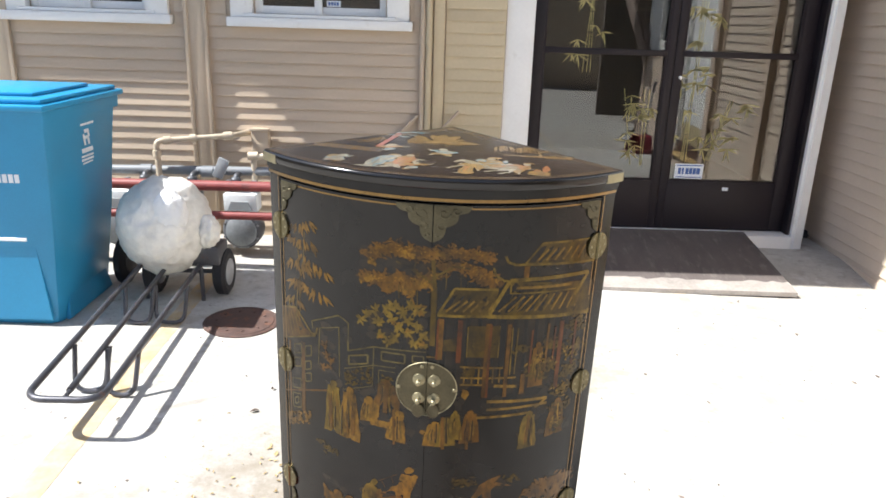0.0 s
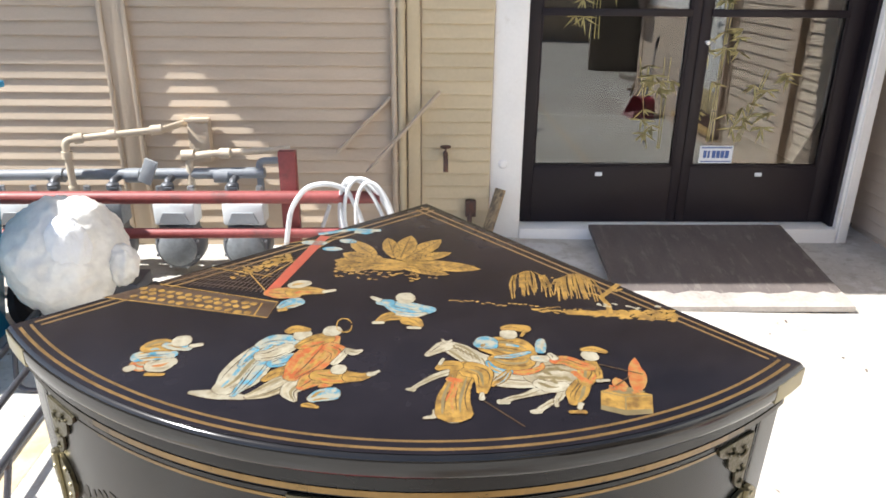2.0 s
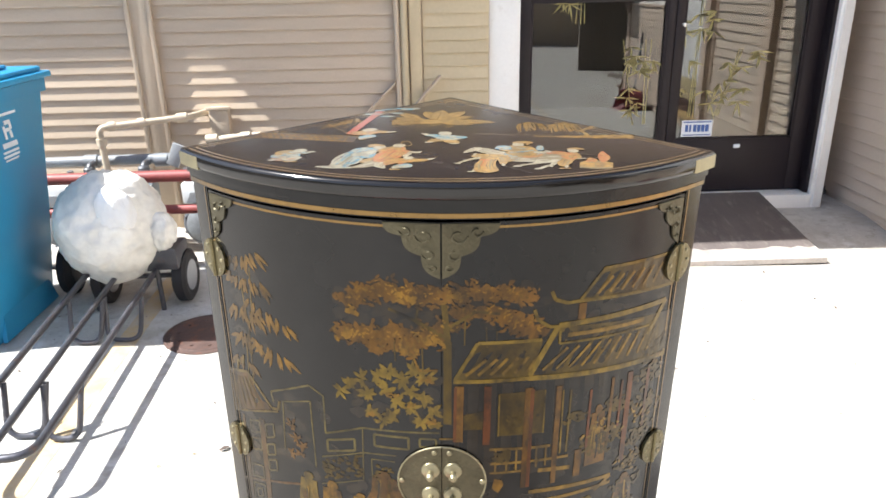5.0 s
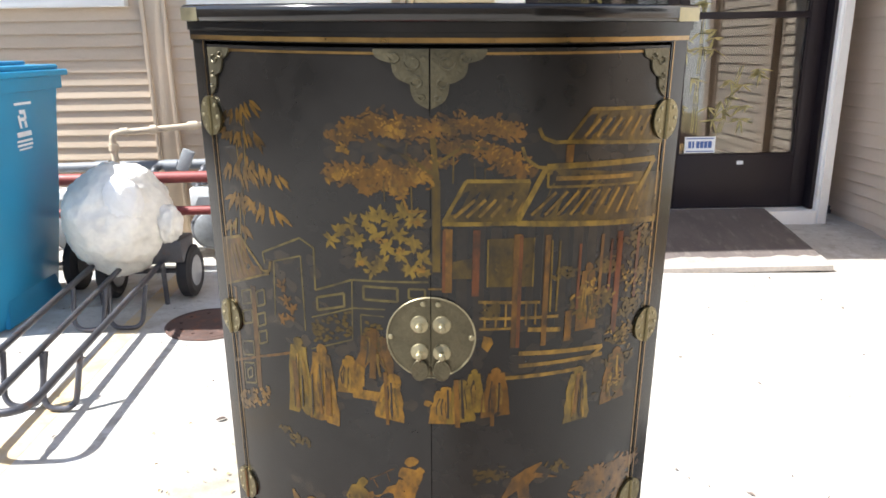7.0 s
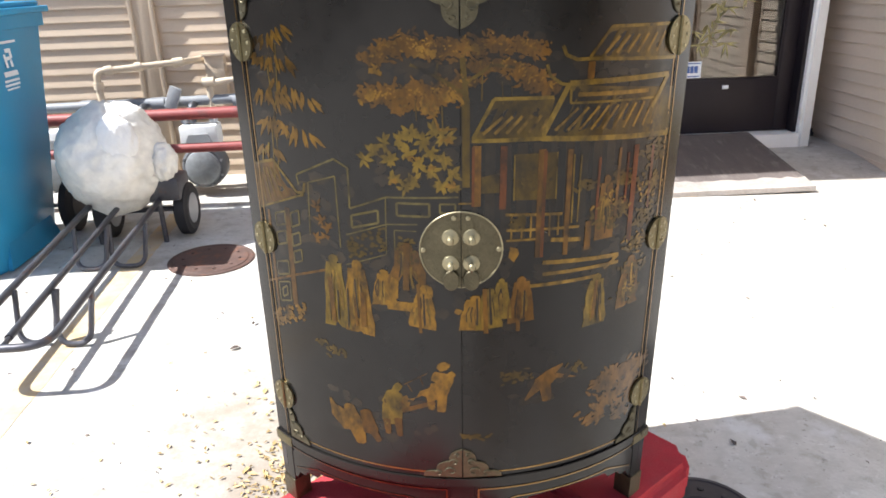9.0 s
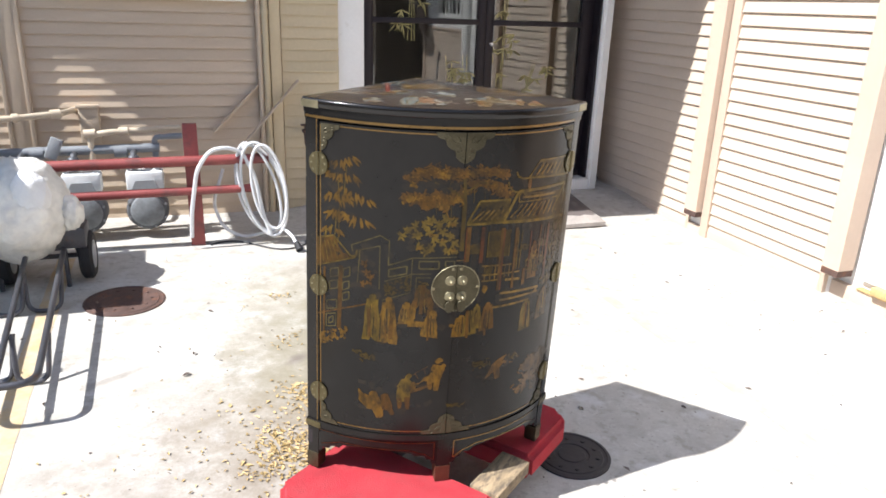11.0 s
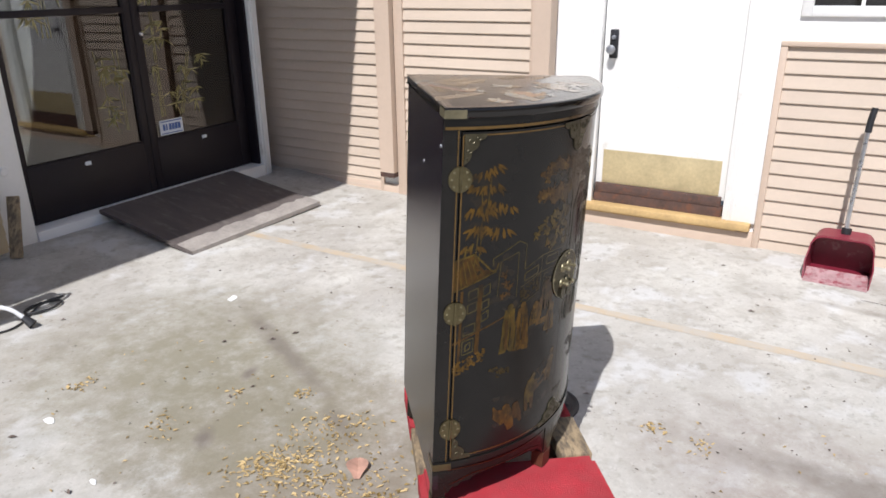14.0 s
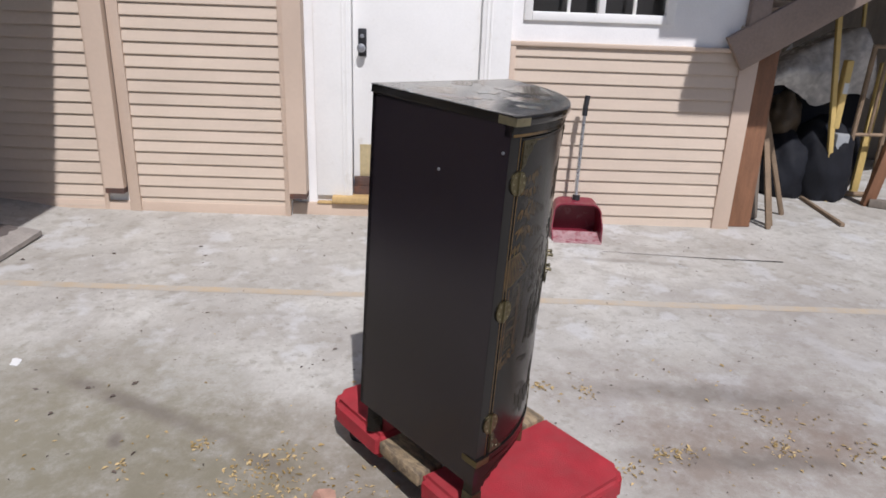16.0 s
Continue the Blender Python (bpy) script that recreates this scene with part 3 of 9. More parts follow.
def build_window(name, x0, x1, label):
    """A white-cased sliding window; x0 and x1 bound the casing."""
    w = thing(name, label, "window", kind="structure")
    zs, zt = 1.37, 2.66
    f = B()
    box(f, x0 + 0.02, x0 + 0.155, WY - 0.035, WY + 0.02, zs + 0.055, zt, 0.004)
    box(f, x1 - 0.155, x1 - 0.02, WY - 0.035, WY + 0.02, zs + 0.055, zt, 0.004)
    box(f, x0 + 0.155, x1 - 0.155, WY - 0.035, WY + 0.02, zt - 0.13, zt, 0.004)
    part("window_frame", f, WHITE, w)
    s = B()
    box(s, x0, x1, WY - 0.062, WY + 0.02, zs, zs + 0.055, 0.005)
    box(s, x0 + 0.1, x1 - 0.1, WY - 0.045, WY + 0.05, zs + 0.056, zs + 0.078, 0.004)
    part("window_sill", s, WHITE, w)
    a, b = x0 + 0.16, x1 - 0.16
    mid = (a + b) / 2 - 0.02
    for k, (p, q, y) in enumerate(((a, mid + 0.025, WY + 0.035), (mid - 0.025, b, WY + 0.065))):
        r = B()
        for (u0, u1, v0, v1) in ((p, p + 0.045, zs + 0.08, zt - 0.13), (q - 0.045, q, zs + 0.08, zt - 0.13),
                                 (p + 0.045, q - 0.045, zs + 0.08, zs + 0.125), (p + 0.045, q - 0.045, zt - 0.175, zt - 0.13)):
            box(r, u0, u1, y - 0.014, y + 0.014, v0, v1, 0.003)
        sash = part("sash", r, WHITE, w)
        g = B()
        box(g, p + 0.043, q - 0.043, y - 0.003, y + 0.003, zs + 0.123, zt - 0.173)
        pane = part("pane", g, WINDOW_GLASS, sash, smooth=0)
        pane.visible_shadow = False
    st = B()
    box(st, mid + 0.05, mid + 0.135, WY + 0.054, WY + 0.058, zs + 0.13, zs + 0.165)
    stick = part("sticker", st, PRINT_WHITE, w, "small white security sticker", smooth=0)
    st = B()
    for i in range(4):
        box(st, mid + 0.06 + i * 0.017, mid + 0.072 + i * 0.017, WY + 0.051, WY + 0.0535, zs + 0.138, zs + 0.157)
    part("print", st, PRINT_BLUE, stick, smooth=0)


build_window("window_1", -2.67, -1.637, "white sliding window with a deep painted sill")
build_window("window_2", -1.30, -0.176, "white sliding window with a small sticker on its pane")


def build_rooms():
    """Rooms added behind the windows and the glass doors, their dimness put into the colour."""
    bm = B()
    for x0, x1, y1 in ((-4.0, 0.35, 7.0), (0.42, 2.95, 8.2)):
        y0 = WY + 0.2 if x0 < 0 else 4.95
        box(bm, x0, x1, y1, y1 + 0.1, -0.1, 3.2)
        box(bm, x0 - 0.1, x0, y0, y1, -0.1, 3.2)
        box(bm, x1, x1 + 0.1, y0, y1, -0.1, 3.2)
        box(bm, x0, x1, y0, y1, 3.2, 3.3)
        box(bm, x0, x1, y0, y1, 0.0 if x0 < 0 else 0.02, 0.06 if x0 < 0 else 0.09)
    tagged(part("wall_inside", bm, INTERIOR, None, "added plain room walls behind the glass, darkness put into their colour", smooth=0), category="wall", kind="structure")


build_rooms()


def build_glass_doors():
    casing = B()
    box(casing, 0.400, 0.575, 4.672, 4.86, -0.02, 2.42, 0.006)
    box(casing, 2.385, 2.465, 4.672, 5.06, 0.03, 2.42, 0.006)
    box(casing, 0.575, 2.385, 4.672, 4.86, 2.28, 2.42, 0.006)
    box(casing, 2.40, 2.416, 4.66, 4.673, 0.03, 2.42, 0.003)
    tagged(part("door_casing", casing, WHITE, None, "white painted casing round the glass doors"), category="door frame", kind="structure")
    stop = B()
    box(stop, 2.3625, 2.3845, 4.70, 4.86, 0.129, 2.279, 0.003)
    tagged(part("door_stop", stop, DARK_METAL, None, "dark brown metal door stop beside the white jamb"), category="door frame", kind="structure")
    sill = B()
    box(sill, 0.575, 2.385, 4.66, 4.9, -0.05, 0.128, 0.006)
    tagged(part("door_sill", sill, WHITE, None, "white painted sill under the glass doors"), category="sill", kind="structure")
    y = 4.80
    for n, (x0, x1, knob) in enumerate(((0.577, 1.489, 1.455), (1.492, 2.362, 1.540)), 1):
        d = thing("door_%d" % n, "dark brown metal-framed glass door, closed", "door", kind="structure")
        fr = B()
        z0, z1 = 0.131, 2.27
        sl, sr = (0.075, 0.05) if n == 1 else (0.05, 0.09)
        for u0, u1, v0, v1 in ((x0, x0 + sl, z0, z1), (x1 - sr, x1, z0, z1), (x0 + sl, x1 - sr, z0, 0.46), (x0 + sl, x1 - sr, 2.13, z1)):
            box(fr, u0, u1, y - 0.022, y + 0.022, v0, v1, 0.003)
        part("door_frame", fr, DARK_METAL, d)
        bar = B()
        box(bar, x0 + sl + 0.001, x1 - sr - 0.001, y - 0.034, y - 0.0225, 1.265, 1.302, 0.003)
        part("push_bar", bar, DARK_METAL, d)
        g = B()
        box(g, x0 + sl - 0.002, x1 - sr + 0.002, y - 0.004, y + 0.004, 0.458, 2.132)
        part("pane", g, GLASS, d, smooth=0).visible_shadow = False
        st = B()
        # thin beads round the pane
        for u0, u1, v0, v1 in ((x0 + sl, x0 + sl + 0.012, 0.46, 2.13), (x1 - sr - 0.012, x1 - sr, 0.46, 2.13), (x0 + sl + 0.012, x1 - sr - 0.012, 0.46, 0.472)):
            box(st, u0, u1, y - 0.018, y - 0.0045, v0, v1, 0.002)
        part("glazing_bead", st, DARK_METAL, d)
        lk = B()
        lathe(lk, [(0.0145, 0), (0.0145, 0.006), (0.010, 0.012), (0.001, 0.014)], 14, pose(knob, y - 0.022, 1.135, 90))
        if n == 2:
            part("lock_cylinder", lk, ALU, d)
        else:
            lk.free()
        xc = 1.024 if n == 1 else 1.934
        la = B()
        box(la, xc - 0.02, xc + 0.02, y - 0.03, y - 0.0225, 0.405, 0.428, 0.003)
        part("floor_bolt", la, PRINT_WHITE, d)
        if n == 2:
            s = B()
            box(s, 1.588, 1.777, y - 0.0085, y - 0.0055, 0.478, 0.577)
            stick = part("sticker", s, PRINT_WHITE, d, "white sticker with blue print", smooth=0)
            s = B()
            for i, wd in enumerate((0.018, 0.012, 0.02, 0.02, 0.02, 0.022)):
                box(s, 1.610 + i * 0.0245, 1.610 + i * 0.0245 + wd, y - 0.011, y - 0.009, 0.508, 0.550)
            box(s, 1.597, 1.768, y - 0.011, y - 0.009, 0.563, 0.570)
            box(s, 1.597, 1.768, y - 0.011, y - 0.009, 0.485, 0.491)
            part("print", s, PRINT_BLUE, stick, smooth=0)


build_glass_doors()


def bamboo_print(x, z, h, seed, lean=0.0):
    """Pale bamboo stems and leaves printed on the pane."""
    rnd = random.Random(seed)
    bm = B()
    y = 4.7945

    def quad(p, q, w0, w1):
        d = Vector((q[0] - p[0], q[1] - p[1]))
        s = Vector((-d.y, d.x)).normalized()
        vs = [bm.verts.new((p[0] + s.x * k, y, p[1] + s.y * k)) for k in (-w0, w0)] + [bm.verts.new((q[0] + s.x * k, y, q[1] + s.y * k)) for k in (w1, -w1)]
        bm.faces.new(vs)
    for k in range(3):
        sx, ln = x + rnd.uniform(-0.03, 0.05), lean + rnd.uniform(-0.05, 0.06)
        for i in range(6):
            quad((sx + ln * i / 6, z + h * i / 6), (sx + ln * (i + 0.95) / 6, z + h * (i + 0.95) / 6), 0.0022, 0.0016)
    for i in range(int(9 + 9 * h)):
        t = rnd.random() ** 0.8
        px, pz = x + lean * t + rnd.uniform(-0.10, 0.12), z + h * (0.12 + 0.88 * t)
        for k in range(rnd.randint(4, 6)):
            a = radians(-90 + rnd.uniform(-95, 95))
            ln = rnd.uniform(0.045, 0.10)
            m = (px + math.cos(a) * ln * 0.4, pz + math.sin(a) * ln * 0.4)
            quad((px, pz), m, 0.001, 0.0048)
            quad(m, (px + math.cos(a) * ln, pz + math.sin(a) * ln), 0.0048, 0.0004)
    ob = part("bamboo_print", bm, DECAL, None, "pale bamboo pattern printed on the door glass", smooth=0)
    tagged(ob, category="decal")


bamboo_print(0.93, 1.15, 0.75, 1)
bamboo_print(1.31, 0.56, 0.50, 2, -0.05)
bamboo_print(1.63, 0.60, 1.05, 3, 0.02)
bamboo_print(1.80, 0.60, 0.40, 4, 0.14)


def build_ramp():
    r = thing("plywood_ramp", "weathered dark plywood ramp laid against the door sill", "ramp")
    bm = B()
    x0, x1 = 0.968, 2.075
    ys = (4.67, 3.885)
    zs = (0.152, gz(1.6, 3.885) + 0.03)
    vs = [bm.verts.new(p) for p in ((x0, ys[0], zs[0]), (x1 - 0.015, ys[0], zs[0]), (x1, ys[1], zs[1]), (x0, ys[1] + 0.005, zs[1]))]
    lo = [bm.verts.new((v.co.x, v.co.y, v.co.z - 0.024)) for v in vs]
    bm.faces.new(vs)
    bm.faces.new(lo[::-1])
    for i in range(4):
        j = (i + 1) % 4
        bm.faces.new((vs[i], lo[i], lo[j], vs[j]))
    bmesh.ops.subdivide_edges(bm, edges=bm.edges[:], cuts=3, use_grid_fill=True)
    part("board", bm, PLY, r, smooth=30)
    # front strip with wear and the sun's brightness painted in, jagged at its back
    lip = B()
    n = 24
    rnd = random.Random(5)
    top, bot = [], []
    for i in range(n + 1):
        x = x0 + (x1 - x0) * i / n
        y = ys[1] + 0.005 * (1 - i / n)
        d = 0.115 + rnd.uniform(-0.014, 0.014)
        s = (zs[0] - zs[1]) / (ys[0] - ys[1])
        top.append(lip.verts.new((x, y + d, zs[1] + d * s + 0.0022)))
        bot.append(lip.verts.new((x, y - 0.004, zs[1] + 0.001)))
    low = [lip.verts.new((v.co.x, v.co.y - 0.001, v.co.z - 0.026)) for v in bot]
    for i in range(n):
        lip.faces.new((top[i], top[i + 1], bot[i + 1], bot[i]))
        lip.faces.new((bot[i], bot[i + 1], low[i + 1], low[i]))
    part("worn_edge", lip, PLY_EDGE, r, "worn front edge, paled to carry the sunlight on it")


build_ramp()


# ---- right-hand wall ----
WX = 2.72     # door and stucco plane
WX2 = 2.66    # boxed-out clapboard part


def square_pipe(bm, x0, x1, y0, y1, z0, z1, t):
    """An open square tube with walls t thick."""
    rings = []
    for k, z in ((0, z0), (0, z1), (t, z1), (t, z0)):
        rings.append([bm.verts.new(p) for p in ((x0 + k, y0 + k, z), (x1 - k, y0 + k, z), (x1 - k, y1 - k, z), (x0 + k, y1 - k, z))])
    for i in range(4):
        a, b = rings[i], rings[(i + 1) % 4]
        for j in range(4):
            k = (j + 1) % 4
            bm.faces.new((a[j], a[k], b[k], b[j]))


def build_right_wall():
    bm = B()
    box(bm, WX, WX + 0.16, 2.20, 2.565, -0.3, 3.6)
    box(bm, WX2, WX + 0.16, 2.565, 5.06, -0.3, 3.6)
    box(bm, WX, WX + 0.16, -0.335, 1.37, -0.3, 1.235)
    box(bm, WX, WX + 0.16, -0.335, 0.22, 1.235, 3.6)
    box(bm, WX, WX + 0.16, 1.13, 1.37, 1.235, 3.6)
    box(bm, WX, WX + 0.16, 0.22, 1.13, 2.3, 3.6)
    box(bm, WX, WX + 0.16, 1.37, 2.20, 2.1, 3.6)
    wall = part("wall_east", bm, STUCCO, None, "white stucco and pink-tan clapboard wall with a white door", smooth=0)
    tagged(wall, category="wall", kind="structure")
    e = 0.0745
    for a, b in ((3.765, 5.06), (2.60, 3.53)):
        side_run(wall, a, b, WX2, -0.005, 3.3, e, 0.019, PINK_TAN, turn=-90)
    side_run(wall, -0.222, 1.165, WX, -0.1375, 1.075, 0.0775, 0.018, PINK_TAN, turn=-90)
    for nm, (y0, y1, z0, z1, d) in (("trim", (3.53, 3.60, -0.04, 3.4, 0.03)), ("trim", (2.565, 2.60, -0.05, 3.4, 0.03)),
                                    ("trim", (3.735, 3.765, -0.03, 3.4, 0.02)),
                                    ("trim", (-0.335, -0.222, -0.12, 1.085, 0.03)), ("trim", (1.165, 1.20, -0.06, 1.085, 0.03)),
                                    ("trim", (-0.335, 1.20, 1.086, 1.112, 0.034)), ("trim", (1.20, 2.565, -0.12, 0.045, 0.035)),
                                    ("baseboard", (2.60, 3.53, -0.1, 0.035, 0.02)), ("baseboard", (3.60, 5.06, -0.1, 0.035, 0.018))):
        t = B()
        X = WX2 if y0 > 2.56 else WX
        box(t, X - d, X + 0.002, y0, y1, z0, z1, 0.004)
        tagged(part(nm, t, PINK_TRIM, None, "pink-tan painted trim board"), category="trim", kind="structure")
    for y0, y1 in ((3.607, 3.725), (2.452, 2.56)):
        sp = thing("downspout", "square tan downspout with a rusty open end", "downspout", group="downspouts on the wall")
        x0, x1 = 2.585, (2.645 if y0 > 3 else 2.69)
        z0 = 0.10
        t = B()
        square_pipe(t, x0, x1, y0, y1, z0 + 0.035, 3.4, 0.004)
        part("pipe", t, PINK_TRIM, sp, smooth=0)
        t = B()
        square_pipe(t, x0 - 0.001, x1 - 0.001, y0 + 0.001, y1 - 0.001, z0, z0 + 0.034, 0.004)
        part("rusty_end", t, RUST, sp, "rust-eaten lower end", smooth=0)
        # added sheet inside the pipe, its black standing in for the shaded hollow
        t = B()
        box(t, x0 + 0.005, x1 - 0.005, y0 + 0.005, y1 - 0.005, z0 + 0.2, z0 + 0.21)
        part("blockage", t, GAP, sp, smooth=0)
        t = B()
        for z in (0.9, 2.1):
            box(t, x1, (WX2 if y0 > 3 else WX) - 0.001, (y0 + y1) / 2 - 0.015, (y0 + y1) / 2 + 0.015, z, z + 0.03)
        parts("strap", t, PINK_TRIM, sp, smooth=0)
    return wall


build_right_wall()


def build_white_door():
    d = thing("door_3", "white painted door with a dark lock plate and brass kick plate", "door", kind="structure")
    s = B()
    box(s, WX + 0.02, WX + 0.06, 1.385, 2.165, 0.20, 2.05, 0.003)
    part("slab", s, WHITE, d)
    k = B()
    box(k, WX + 0.0155, WX + 0.0195, 1.42, 2.125, 0.225, 0.435, 0.0015)
    part("kick_plate", k, KICK, d, "scuffed brass kick plate")
    # dark strip whose colour stands in for the shaded gap under the door
    k = B()
    box(k, WX - 0.002, WX + 0.0195, 1.40, 2.16, 0.165, 0.224, 0.004)
    part("door_sweep", k, RUST, d, "dark brown strip coloured as the shaded gap under the door")
    k = B()
    box(k, WX + 0.008, WX + 0.0195, 2.080, 2.132, 0.985, 1.15, 0.006)
    plate = part("lock_plate", k, BLACK_PLASTIC, d, "dark bronze lock plate")
    k = B()
    lathe(k, [(0.012, 0), (0.012, 0.03), (0.024, 0.04), (0.027, 0.055), (0.02, 0.068), (0.004, 0.072)], 18, pose(WX + 0.008, 2.107, 1.04, 0, -90))
    part("knob", k, STEEL, plate, "round steel knob")
    k = B()
    lathe(k, [(0.013, 0), (0.013, 0.008), (0.009, 0.012), (0.001, 0.013)], 14, pose(WX + 0.008, 2.107, 1.105, 0, -90))
    part("lock_cylinder", k, STEEL, plate)
    c = B()
    box(c, WX - 0.03, WX + 0.05, 2.17, 2.40, 0.10, 2.2, 0.004)
    box(c, WX - 0.03, WX + 0.05, 1.20, 1.38, 0.10, 2.2, 0.004)
    box(c, WX - 0.03, WX + 0.05, 1.38, 2.17, 2.06, 2.2, 0.004)
    for y in (2.20, 2.225, 1.35, 1.325):
        box(c, WX - 0.038, WX - 0.0305, y - 0.006, y + 0.006, 0.10, 2.06, 0.002)
    tagged(part("door_casing", c, WHITE, None, "white painted casing round the side door"), category="door frame", kind="structure")
    c = B()
    box(c, WX - 0.075, WX + 0.06, 1.22, 2.30, 0.06, 0.105, 0.008)
    box(c, WX - 0.045, WX - 0.005, 1.30, 2.40, 0.046, 0.0595, 0.004)
    tagged(part("door_sill", c, SILL_WOOD, None, "worn ochre wooden sill under the white door"), category="sill", kind="structure")
    # lower half of the door gap, its shade given as a dark colour
    c = B()
    box(c, WX - 0.004, WX + 0.06, 1.39, 2.165, 0.106, 0.164)
    tagged(part("threshold", c, RUST, None, "dark strip coloured as the shaded gap above the sill"), category="threshold", kind="structure")


build_white_door()


def build_side_window():
    w = thing("window_3", "white-framed window high in the stucco wall", "window", kind="structure")
    f = B()
    y0, y1, z0, z1 = 0.22, 1.13, 1.235, 2.3
    for a, b, c, e in ((y0, y0 + 0.05, z0, z1), (y1 - 0.05, y1, z0, z1), (y0 + 0.05, y1 - 0.05, z0, z0 + 0.05), (y0 + 0.05, y1 - 0.05, z1 - 0.05, z1), (0.645, 0.685, z0 + 0.05, z1 - 0.05)):
        box(f, WX - 0.02, WX + 0.05, a, b, c, e, 0.003)
    part("window_frame", f, WHITE, w)
    f = B()
    for y in (0.46, 0.86):
        box(f, WX + 0.012, WX + 0.03, y - 0.009, y + 0.009, z0 + 0.05, z1 - 0.05, 0.002)
    parts("glazing_bar", f, WHITE, w)
    f = B()
    box(f, WX + 0.032, WX + 0.037, y0 + 0.05, y1 - 0.05, z0 + 0.05, z1 - 0.05)
    part("pane", f, WINDOW_GLASS, w, smooth=0).visible_shadow = False
    # added dark sheet behind the pane in place of an unlit room
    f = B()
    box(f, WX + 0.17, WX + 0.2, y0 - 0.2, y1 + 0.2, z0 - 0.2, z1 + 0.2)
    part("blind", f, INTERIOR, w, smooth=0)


build_side_window()


# ---- roof edges that shade the door wall, and plain walls that close the yard ----
def build_closing():
    bm = B()
    box(bm, -2.78, 2.72, 3.63, 4.9, TOPZ + 0.002, TOPZ + 0.14)
    tagged(part("roof", bm, ROOF, None, "projecting roof over the glass doors", smooth=0), category="roof", kind="structure")
    bm = B()
    box(bm, -7.2, -2.782, 4.335, 4.9, TOPZ + 0.002, TOPZ + 0.14)
    tagged(part("roof", bm, ROOF, None, "narrow eave over the clapboard wall", smooth=0), category="roof", kind="structure")
    bm = B()
    box(bm, -7.2, -7.0, -9, 4.66, -0.5, 2.4)
    tagged(part("wall_west", bm, FENCE_WOOD, None, "weathered grey fence closing the yard", smooth=0), category="fence", kind="structure")
    bm = B()
    box(bm, -7.2, 8.0, -9.2, -9.0, -0.6, 4.2)
    tagged(part("wall_south", bm, TAN, None, "plain tan wall across the yard", smooth=0), category="wall", kind="structure")
    bm = B()
    # unseen landing set to cast the shadow on the wall end
    box(bm, 0.96, 2.7, -1.05, -0.302, 3.0, 3.12)
    # this span is added over the junk to block sky light
    box(bm, 2.702, 5.2, -4.4, -0.302, 3.0, 3.12)
    box(bm, 0.96, 2.716, -0.30, -0.21, 3.0, 3.12)
    box(bm, 1.32, 2.716, -0.208, 0.04, 3.0, 3.12)
    tagged(part("landing", bm, ROOF, None, "unseen wooden landing by the outdoor stair, extended to darken the junk", smooth=0), category="landing", kind="structure")
    bm = B()
    box(bm, 5.2, 5.4, -9.0, -0.1, -0.6, 3.4)
    box(bm, WX + 0.16, 5.2, -0.3, -0.1, -0.6, 3.4)
    # unseen cross wall added to keep sky and bounced light off the junk
    box(bm, 2.75, 5.2, -3.4, -3.3, -0.6, 2.9)
    tagged(part("wall_far", bm, FENCE_WOOD, None, "dark boarded walls round the stored junk, one added to cut light", smooth=0), category="wall", kind="structure")


build_closing()


# ---- lacquer corner cabinet ----
CR = 0.506           # radius of the bowed front, centred on the back corner
CH = 1.02            # height
CAB = Matrix.Translation((0.0345, 1.8591, 0.2197)) @ Matrix.Rotation(radians(-4.08), 4, 'Z') @ Matrix.Rotation(radians(2.3), 4, 'X') @ Matrix.Rotation(radians(1.0), 4, 'Y') @ Matrix.Scale(0.957, 4)


def arc(a, z, r=CR):
    """A place on the bowed front: degrees from the middle, height, radius."""
    a = radians(a)
    return Vector((r * math.sin(a), -r * math.cos(a), z))


def arc_slab(bm, a0, a1, z0, z1, r0, r1, n=24):
    """A curved panel with thickness."""
    sect = []
    for i in range(n + 1):
        a = a0 + (a1 - a0) * i / n
        sect.append([bm.verts.new(arc(a, z, r)) for r, z in ((r0, z0), (r1, z0), (r1, z1), (r0, z1))])
    for p, q in zip(sect, sect[1:]):
        for j in range(4):
            k = (j + 1) % 4
            bm.faces.new((p[j], p[k], q[k], q[j]))
    bm.faces.new(sect[0][::-1])
    bm.faces.new(sect[-1])


def sector(bm, r, z0, z1, n=40, back=0.0, bev=0.004):
    """The quarter-round board of the top or bottom, with softened edges."""
    turn = [math.pi / 2 * k / 3 for k in range(4)]
    layers = [(r - bev + bev * math.sin(t), z0 + bev - bev * math.cos(t), back + bev - bev * math.sin(t)) for t in turn]
    layers += [(r - bev + bev * math.cos(t), z1 - bev + bev * math.sin(t), back + bev - bev * math.cos(t)) for t in turn]
    rings = []
    for rr, z, bk in layers:
        ring = [bm.verts.new(arc(-45 + 90 * i / n, z, rr)) for i in range(n + 1)]
        ring.append(bm.verts.new((0, bk * 0.7 - 0.0, z)))
        rings.append(ring)
    for a, b in zip(rings, rings[1:]):
        m = len(a)
        for j in range(m):
            k = (j + 1) % m
            bm.faces.new((a[j], a[k], b[k], b[j]))
    bm.faces.new(rings[0][::-1])
    bm.faces.new(rings[-1])


def curved(bm, outline, r, thick=0.0):
    """A flat outline of (degrees, height) laid on the bowed front."""
    vs = [bm.verts.new(arc(a, z, r)) for a, z in outline]
    f = bm.faces.new(vs)
    if thick:
        lo = [bm.verts.new(arc(a, z, r - thick)) for a, z in outline]
        m = len(vs)
        for i in range(m):
            j = (i + 1) % m
            bm.faces.new((vs[i], lo[i], lo[j], vs[j]))
    return f


